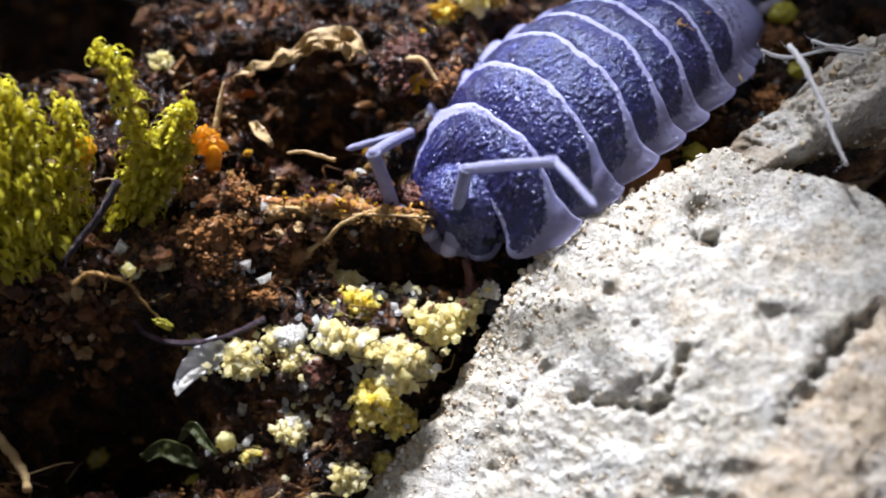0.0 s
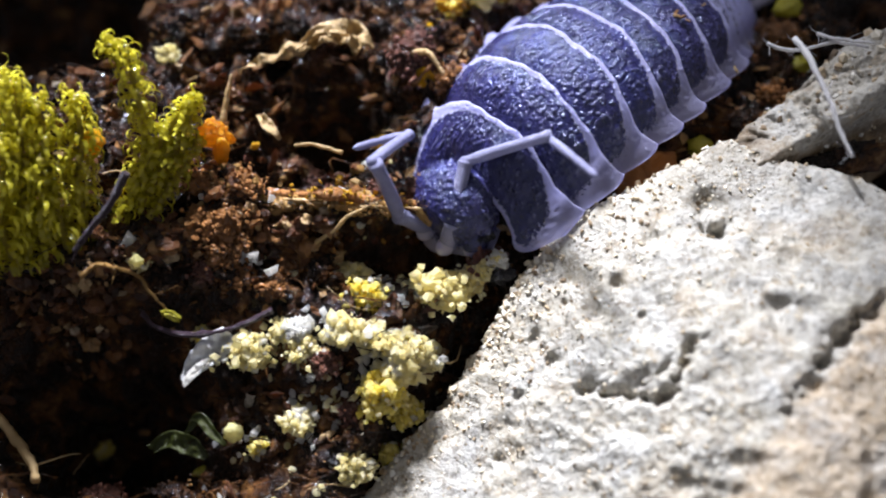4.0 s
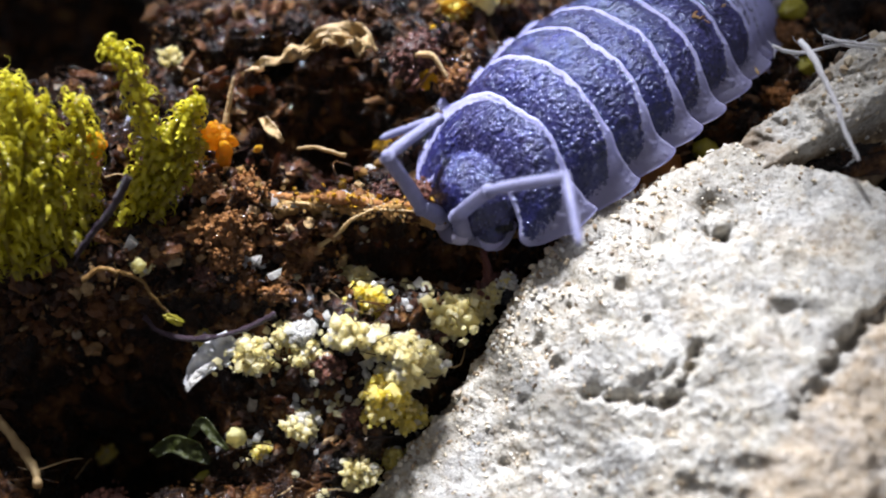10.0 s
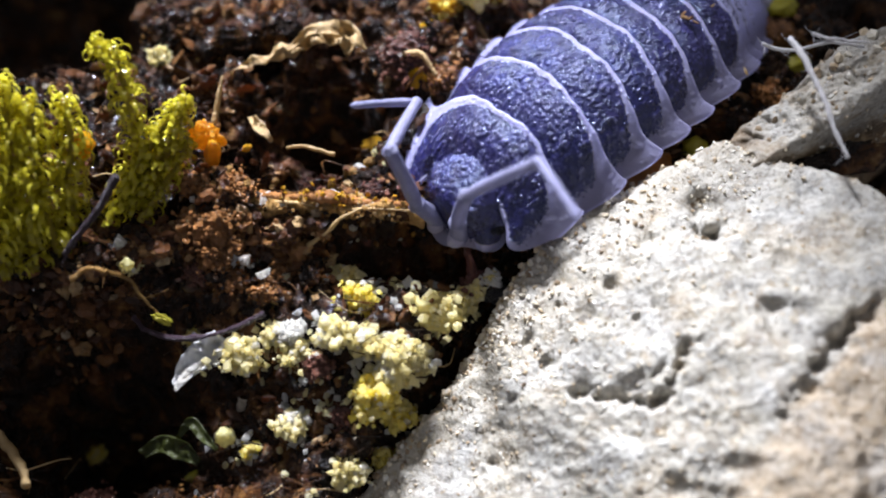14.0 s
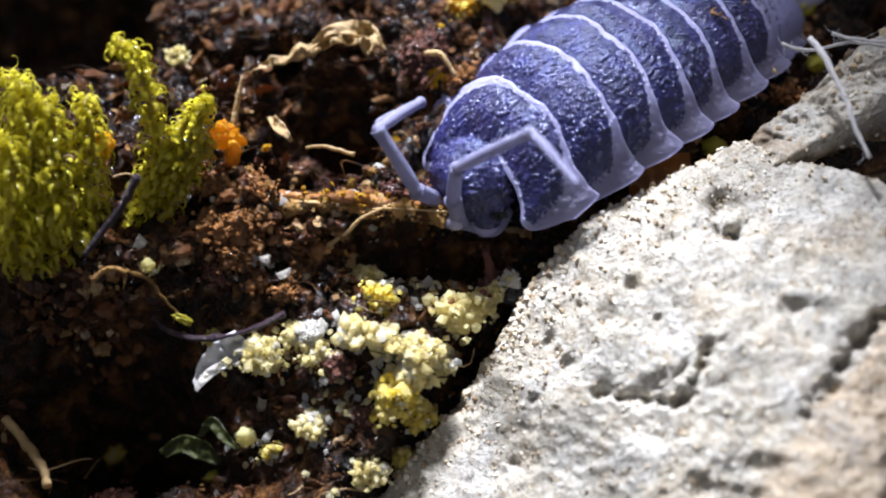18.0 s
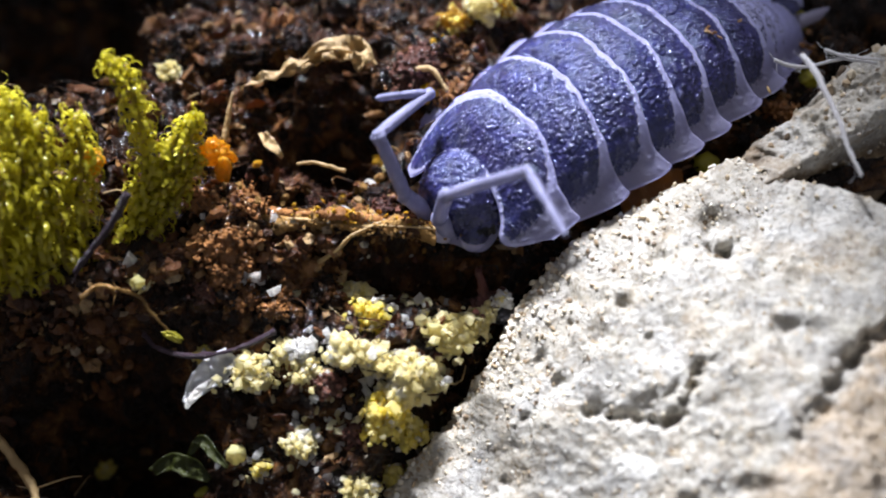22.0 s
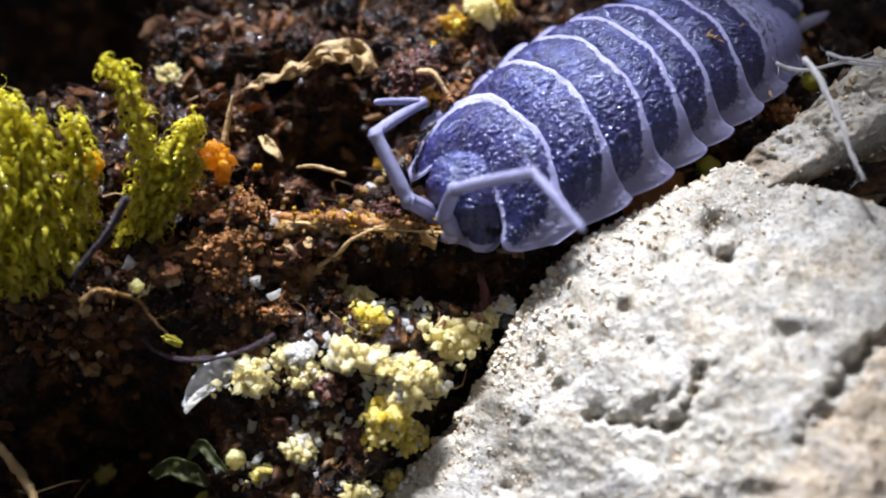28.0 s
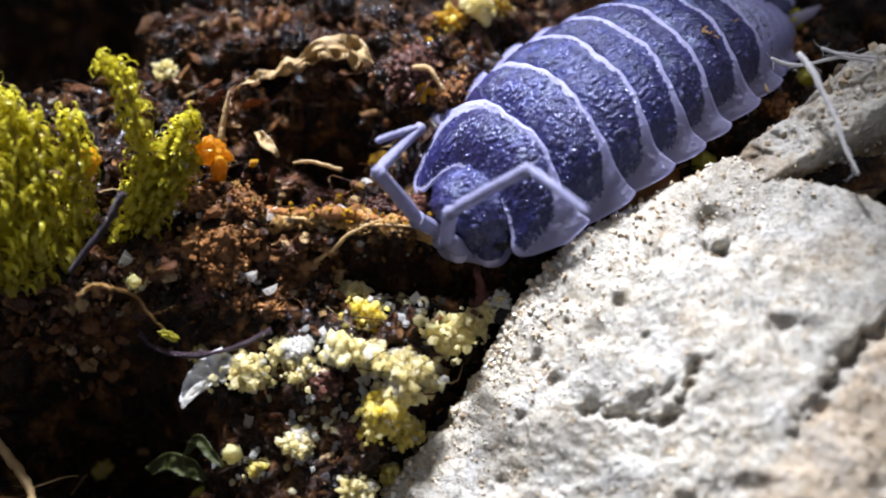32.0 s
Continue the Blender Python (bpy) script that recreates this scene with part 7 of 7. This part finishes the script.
    walk(left_antenna[3], [
        (0, bone((-5.41, 2.76, -0.57), (-7.51, 3.18, -0.11))),
        (1, bone((-5.67, 2.36, -0.24), (-7.77, 2.7, 0.3))),
        (2, bone((-5.84, 2.21, -0.04), (-7.8, 2.52, 0.92))),
        (3, bone((-5.87, 2.49, -0.56), (-8.01, 2.56, -0.03))),
        (3.5, bone((-5.99, 2.02, -0.37), (-8, 1.9, 0.52))),
        (5.5, bone((-6.13, 2.27, 0.58), (-8.3, 2.54, 0.84))),
        (6, bone((-6.78, 2.92, -0.51), (-8.81, 2.14, -0.83))),
        (6.5, bone((-6.96, 1.84, -0.28), (-8.63, 0.45, -0.65))),
        (7, bone((-6.08, 1.55, 0.14), (-7.6, 0.16, 0.93))),
        (8, bone((-5.94, 1.67, 0.38), (-7.56, 0.34, 1.04))),
        (9, bone((-6.42, 1.59, 0.53), (-8.01, 0.14, 0.97))),
        (9.5, bone((-5.95, 1.45, 0.55), (-7.33, 0.22, 1.74))),
        (10, bone((-5.81, 1.46, 1.02), (-7.91, 1.47, 1.65))),
        (11, bone((-6.16, 2.04, 0.19), (-8.35, 1.77, 0.1))),
        (11.5, bone((-6.01, 1.39, 0.15), (-7.59, 0.12, 1.01))),
        (12, bone((-5.82, 2.23, -0.12), (-8.01, 2.43, -0.25))),
        (12.5, bone((-5.6, 2.33, 0.12), (-7.63, 3.07, -0.31))),
        (13, bone((-5.43, 2.26, 0.7), (-7.36, 3.3, 0.59))),
        (14, bone((-5.62, 2.07, 1.18), (-7.6, 2.51, 2.05))),
        (14.5, bone((-5.67, 1.95, 1.33), (-7.67, 2.55, 2.03))),
        (16.5, bone((-5.05, 2.57, 0.75), (-7.09, 2.51, 1.57))),
        (17, bone((-5.83, 2.39, 0.94), (-7.75, 1.62, 1.69))),
        (18, bone((-6.05, 2.63, 0.39), (-8.01, 2.03, 1.19))),
        (19, bone((-5.71, 2.41, 0.79), (-7.78, 2.17, 1.5))),
        (20, bone((-5.88, 2.51, 0.56), (-7.88, 2.11, 1.4))),
        (21, bone((-5.46, 2.14, 0.82), (-7.43, 2.16, 1.79))),
        (22, bone((-5.57, 2.19, 1.33), (-7.46, 1.97, 2.42))),
        (23, bone((-5.54, 2.87, 0.56), (-7.45, 2.57, 1.6))),
        (24, bone((-5.45, 2.98, 0.6), (-7.37, 2.81, 1.67))),
        (25, bone((-5.66, 2.75, 0.96), (-7.5, 2.43, 2.13))),
        (28, bone((-5.4, 3.04, 0.39), (-7.18, 2.79, 1.66))),
        (28.5, bone((-5.55, 2.96, 0.32), (-7.52, 2.66, 1.25))),
        (29, bone((-5.67, 2.17, 1.02), (-7.34, 1.43, 2.24))),
        (30, bone((-5.65, 2.28, 0.89), (-7.37, 1.7, 2.12))),
        (31, bone((-6.12, 2.17, 0.91), (-7.89, 1.46, 1.99))),
        (32, bone((-6.2, 1.92, 0.82), (-8.02, 1.35, 1.91))),
    ])
    walk(right_antenna[0], [
        (0, bone((-6.8, -0.8, -1.78), (-6.55, -0.71, -0.77))),
        (1, bone((-6.92, -0.91, -1.77), (-6.64, -0.84, -0.76))),
        (2, bone((-6.96, -0.96, -1.78), (-6.47, -0.76, -0.87))),
        (3, bone((-6.86, -0.86, -1.96), (-6.56, -0.71, -0.96))),
        (3.5, bone((-7, -0.88, -2.03), (-6.86, -0.9, -0.99))),
        (5.5, bone((-6.88, -0.5, -1.6), (-6.69, -0.96, -0.68))),
        (6, bone((-6.56, -0.77, -1.66), (-6.79, -1.18, -0.73))),
        (6.5, bone((-7.01, -0.56, -1.67), (-7.01, -1.08, -0.76))),
        (7, bone((-7.03, -0.67, -1.76), (-7.15, -1.14, -0.82))),
        (8, bone((-6.98, -0.73, -1.75), (-6.94, -1.08, -0.76))),
        (9, bone((-6.93, -0.75, -1.64), (-7.22, -1.07, -0.68))),
        (9.5, bone((-7.04, -0.8, -1.62), (-6.93, -0.87, -0.58))),
        (10, bone((-6.98, -0.78, -1.35), (-7.21, -0.84, -0.33))),
        (11, bone((-7.03, -0.54, -1.66), (-6.84, -0.69, -0.63))),
        (11.5, bone((-7.08, -0.89, -1.89), (-7.02, -0.9, -0.84))),
        (12, bone((-6.62, -0.75, -1.74), (-6.82, -0.98, -0.73))),
        (12.5, bone((-7.01, -0.7, -1.59), (-6.91, -0.98, -0.58))),
        (13, bone((-6.94, -0.94, -1.5), (-6.94, -1.3, -0.52))),
        (14, bone((-6.77, -0.94, -1.42), (-6.97, -1.19, -0.42))),
        (14.5, bone((-6.83, -0.94, -1.38), (-6.88, -1.07, -0.34))),
        (16.5, bone((-7.06, -0.55, -1.18), (-7.28, -0.65, -0.16))),
        (17, bone((-7.12, -0.59, -1.23), (-7.4, -0.54, -0.22))),
        (18, bone((-7.18, -0.64, -1.33), (-7.36, -0.69, -0.3))),
        (19, bone((-7.05, -0.58, -1.26), (-7.32, -0.65, -0.24))),
        (20, bone((-6.99, -0.84, -1.39), (-7.41, -0.86, -0.43))),
        (21, bone((-7.02, -0.67, -1.35), (-7.35, -0.67, -0.35))),
        (22, bone((-7.18, -0.69, -1.23), (-7.45, -0.83, -0.23))),
        (23, bone((-7.16, -0.84, -1.28), (-7.45, -0.86, -0.27))),
        (24, bone((-7.02, -0.78, -1.24), (-7.3, -0.92, -0.23))),
        (25, bone((-7.16, -0.82, -1.22), (-7.4, -0.87, -0.2))),
        (28, bone((-6.98, -0.65, -1.19), (-7.28, -0.67, -0.18))),
        (28.5, bone((-7.17, -0.55, -1.17), (-7.35, -0.55, -0.13))),
        (29, bone((-7.12, -0.18, -1.05), (-7.44, -0.32, -0.07))),
        (30, bone((-7.18, -0.43, -1.17), (-7.52, -0.49, -0.17))),
        (31, bone((-7.24, -0.74, -1.33), (-7.62, -0.8, -0.36))),
        (32, bone((-7.05, -1.02, -1.54), (-7.54, -1.02, -0.61))),
    ])
    walk(right_antenna[1], [
        (0, bone((-6.55, -0.71, -0.77), (-5.99, -0.66, 0.89))),
        (1, bone((-6.64, -0.84, -0.76), (-6, -0.82, 0.87))),
        (2, bone((-6.47, -0.76, -0.87), (-5.84, -0.79, 0.76))),
        (3, bone((-6.56, -0.71, -0.96), (-5.84, -0.37, 0.6))),
        (3.5, bone((-6.86, -0.9, -0.99), (-5.76, -0.22, 0.19))),
        (5.5, bone((-6.69, -0.96, -0.68), (-5.81, -0.72, 0.82))),
        (6, bone((-6.79, -1.18, -0.73), (-5.6, -0.76, 0.48))),
        (6.5, bone((-7.01, -1.08, -0.76), (-5.74, -0.82, 0.41))),
        (7, bone((-7.15, -1.14, -0.82), (-6.53, -1.47, 0.78))),
        (8, bone((-6.94, -1.08, -0.76), (-6.7, -1.53, 0.92))),
        (9, bone((-7.22, -1.07, -0.68), (-7.04, -1.65, 0.96))),
        (9.5, bone((-6.93, -0.87, -0.58), (-6.17, -1.3, 0.93))),
        (10, bone((-7.21, -0.84, -0.33), (-6.73, -1.75, 1.09))),
        (11, bone((-6.84, -0.69, -0.63), (-5.64, -0.13, 0.51))),
        (11.5, bone((-7.02, -0.9, -0.84), (-5.91, -0.22, 0.33))),
        (12, bone((-6.82, -0.98, -0.73), (-5.57, -0.56, 0.42))),
        (12.5, bone((-6.91, -0.98, -0.58), (-6.36, -1.43, 1.02))),
        (13, bone((-6.94, -1.3, -0.52), (-6.32, -1.56, 1.1))),
        (14, bone((-6.97, -1.19, -0.42), (-7.01, -1.75, 1.23))),
        (14.5, bone((-6.88, -1.07, -0.34), (-7.08, -1.69, 1.29))),
        (16.5, bone((-7.28, -0.65, -0.16), (-7.26, -1.12, 1.53))),
        (17, bone((-7.4, -0.54, -0.22), (-7.37, -0.97, 1.47))),
        (18, bone((-7.36, -0.69, -0.3), (-7.39, -1.13, 1.4))),
        (19, bone((-7.32, -0.65, -0.24), (-7.4, -1.21, 1.41))),
        (20, bone((-7.41, -0.86, -0.43), (-7.35, -1.3, 1.27))),
        (21, bone((-7.35, -0.67, -0.35), (-7.37, -1.26, 1.3))),
        (22, bone((-7.45, -0.83, -0.23), (-7.51, -1.48, 1.4))),
        (23, bone((-7.45, -0.86, -0.27), (-7.45, -1.4, 1.39))),
        (24, bone((-7.3, -0.92, -0.23), (-7.05, -1.28, 1.46))),
        (25, bone((-7.4, -0.87, -0.2), (-7.33, -1.43, 1.45))),
        (28, bone((-7.28, -0.67, -0.18), (-7.19, -1.27, 1.46))),
        (28.5, bone((-7.35, -0.55, -0.13), (-7.08, -0.92, 1.56))),
        (29, bone((-7.44, -0.32, -0.07), (-7.48, -0.79, 1.62))),
        (30, bone((-7.52, -0.49, -0.17), (-7.34, -1, 1.49))),
        (31, bone((-7.62, -0.8, -0.36), (-7.57, -1.12, 1.36))),
        (32, bone((-7.54, -1.02, -0.61), (-7.63, -1.5, 1.07))),
    ])
    walk(right_antenna[2], [
        (0, bone((-5.99, -0.66, 0.89), (-4.58, -2.77, 1.8))),
        (1, bone((-6, -0.82, 0.87), (-4.33, -2.82, 1.59))),
        (2, bone((-5.84, -0.79, 0.76), (-4.56, -2.8, 2.04))),
        (3, bone((-5.84, -0.37, 0.6), (-4.15, -2.18, 1.67))),
        (3.5, bone((-5.76, -0.22, 0.19), (-4.11, -1.95, 1.45))),
        (5.5, bone((-5.81, -0.72, 0.82), (-3.82, -2.5, 1.18))),
        (6, bone((-5.6, -0.76, 0.48), (-3.67, -2.64, 0.73))),
        (6.5, bone((-5.74, -0.82, 0.41), (-3.92, -2.81, 0.57))),
        (7, bone((-6.53, -1.47, 0.78), (-4.72, -3.48, 0.9))),
        (8, bone((-6.7, -1.53, 0.92), (-4.96, -3.43, 1.72))),
        (9, bone((-7.04, -1.65, 0.96), (-5, -3.33, 1.52))),
        (9.5, bone((-6.17, -1.3, 0.93), (-5.08, -3.5, 2.05))),
        (10, bone((-6.73, -1.75, 1.09), (-5.89, -3.83, 2.59))),
        (11, bone((-5.64, -0.13, 0.51), (-4.39, -2.24, 1.64))),
        (11.5, bone((-5.91, -0.22, 0.33), (-4.63, -2.2, 1.65))),
        (12, bone((-5.57, -0.56, 0.42), (-4.21, -2.71, 1.31))),
        (12.5, bone((-6.36, -1.43, 1.02), (-4.98, -3.72, 1.35))),
        (13, bone((-6.32, -1.56, 1.1), (-5.68, -3.46, 2.91))),
        (14, bone((-7.01, -1.75, 1.23), (-5.93, -3.44, 3.04))),
        (14.5, bone((-7.08, -1.69, 1.29), (-5.87, -3.33, 3.06))),
        (16.5, bone((-7.26, -1.12, 1.53), (-5.83, -2.98, 2.86))),
        (17, bone((-7.37, -0.97, 1.47), (-5.87, -2.83, 2.73))),
        (18, bone((-7.39, -1.13, 1.4), (-6.04, -2.72, 3.11))),
        (19, bone((-7.4, -1.21, 1.41), (-6.03, -3.03, 2.86))),
        (20, bone((-7.35, -1.3, 1.27), (-5.98, -2.96, 2.89))),
        (21, bone((-7.37, -1.26, 1.3), (-6.01, -3.04, 2.8))),
        (22, bone((-7.51, -1.48, 1.4), (-6.01, -3.2, 2.84))),
        (23, bone((-7.45, -1.4, 1.39), (-5.86, -3.02, 2.86))),
        (24, bone((-7.05, -1.28, 1.46), (-5.87, -3.2, 2.95))),
        (25, bone((-7.33, -1.43, 1.45), (-5.92, -3.25, 2.86))),
        (28, bone((-7.19, -1.27, 1.46), (-6.01, -3.18, 2.96))),
        (28.5, bone((-7.08, -0.92, 1.56), (-5.69, -2.8, 2.92))),
        (29, bone((-7.48, -0.79, 1.62), (-5.67, -2.54, 2.57))),
        (30, bone((-7.34, -1, 1.49), (-5.86, -2.82, 2.82))),
        (31, bone((-7.57, -1.12, 1.36), (-6.03, -2.63, 2.98))),
        (32, bone((-7.63, -1.5, 1.07), (-5.94, -2.82, 2.72))),
    ])
    walk(right_antenna[3], [
        (0, bone((-4.58, -2.77, 1.8), (-5.25, -4.93, 2.26))),
        (1, bone((-4.33, -2.82, 1.59), (-4.95, -5, 1.98))),
        (2, bone((-4.56, -2.8, 2.04), (-5.03, -5, 2.49))),
        (3, bone((-4.15, -2.18, 1.67), (-4.72, -4.33, 2.24))),
        (3.5, bone((-4.11, -1.95, 1.45), (-4.54, -4.14, 1.98))),
        (5.5, bone((-3.82, -2.5, 1.18), (-4.6, -4.66, 1.32))),
        (6, bone((-3.67, -2.64, 0.73), (-4.94, -4.55, 0.66))),
        (6.5, bone((-3.92, -2.81, 0.57), (-5.15, -4.72, 0.22))),
        (7, bone((-4.72, -3.48, 0.9), (-6.09, -5.32, 0.78))),
        (8, bone((-4.96, -3.43, 1.72), (-5.98, -5.49, 1.82))),
        (9, bone((-5, -3.33, 1.52), (-6.03, -5.38, 1.63))),
        (9.5, bone((-5.08, -3.5, 2.05), (-6.06, -5.57, 2.25))),
        (10, bone((-5.89, -3.83, 2.59), (-7.26, -5.68, 2.61))),
        (11, bone((-4.39, -2.24, 1.64), (-5.17, -4.38, 2.01))),
        (11.5, bone((-4.63, -2.2, 1.65), (-5.03, -4.46, 1.62))),
        (12, bone((-4.21, -2.71, 1.31), (-5.43, -4.62, 1.71))),
        (12.5, bone((-4.98, -3.72, 1.35), (-6.62, -5.33, 1.4))),
        (13, bone((-5.68, -3.46, 2.91), (-7.07, -5.29, 2.89))),
        (14, bone((-5.93, -3.44, 3.04), (-6.67, -5.62, 3.22))),
        (14.5, bone((-5.87, -3.33, 3.06), (-6.48, -5.54, 3.14))),
        (16.5, bone((-5.83, -2.98, 2.86), (-6.41, -5.2, 2.9))),
        (17, bone((-5.87, -2.83, 2.73), (-6.48, -5.05, 2.87))),
        (18, bone((-6.04, -2.72, 3.11), (-6.38, -4.99, 3.17))),
        (19, bone((-6.03, -3.03, 2.86), (-6.48, -5.28, 3.09))),
        (20, bone((-5.98, -2.96, 2.89), (-6.34, -5.22, 3.16))),
        (21, bone((-6.01, -3.04, 2.8), (-6.47, -5.29, 2.96))),
        (22, bone((-6.01, -3.2, 2.84), (-6.54, -5.43, 2.76))),
        (23, bone((-5.86, -3.02, 2.86), (-6.06, -5.31, 2.85))),
        (24, bone((-5.87, -3.2, 2.95), (-6.25, -5.47, 2.91))),
        (25, bone((-5.92, -3.25, 2.86), (-6.29, -5.52, 2.99))),
        (28, bone((-6.01, -3.18, 2.96), (-6.25, -5.47, 2.97))),
        (28.5, bone((-5.69, -2.8, 2.92), (-5.86, -5.09, 2.99))),
        (29, bone((-5.67, -2.54, 2.57), (-5.93, -4.83, 2.67))),
        (30, bone((-5.86, -2.82, 2.82), (-6.1, -5.1, 2.96))),
        (31, bone((-6.03, -2.63, 2.98), (-6.08, -4.92, 3.19))),
        (32, bone((-5.94, -2.82, 2.72), (-5.93, -5.1, 2.97))),
    ])
    walk(clump, [
        (0, mm(0.05, -1.3, -2.03)), (3, mm(0.05, -1.3, -2.03)), (3.5, mm(0.08, -1.05, -1.9)),
        (5.5, mm(-0.02, -0.05, -0.65, 25, 8, -20)), (5.8, mm(0.3, -0.05, -0.65, 25, 10, -20)), (6, mm(0.5, -0.05, -0.7, 25, 10, -18)), (6.3, mm(0.5, -0.1, -0.85, 22, 8, -16)),
        (6.5, mm(0.25, -0.35, -1.15, 15, 4, -12)), (7, mm(0.12, -0.65, -1.55, 8, 0, -6)), (7.5, mm(0.15, -0.8, -1.75, 0, 0, -2)), (9, mm(0.27, -1.1, -2.05)),
        (11.3, mm(0.27, -1.1, -2.05)), (11.7, mm(0.1, -0.7, -1.6, 5, 0, -8)), (12, mm(0.1, -0.15, -0.85, 22, 8, -18)), (12.3, mm(0.7, 0.0, -0.65, 22, 10, -14)), (12.5, mm(0.2, -1.0, -1.95)),
        (13, mm(0.1, -1.1, -2.02)), (14.5, mm(0.1, -1.05, -2.0)), (17, mm(0.04, -1.1, -2.02)), (20, mm(0.1, -1.1, -2.02)), (24, mm(0.1, -1.25, -2.12)), (28, mm(0.15, -1.2, -2.1)), (32, mm(0.15, -1.2, -2.1))])


motions()
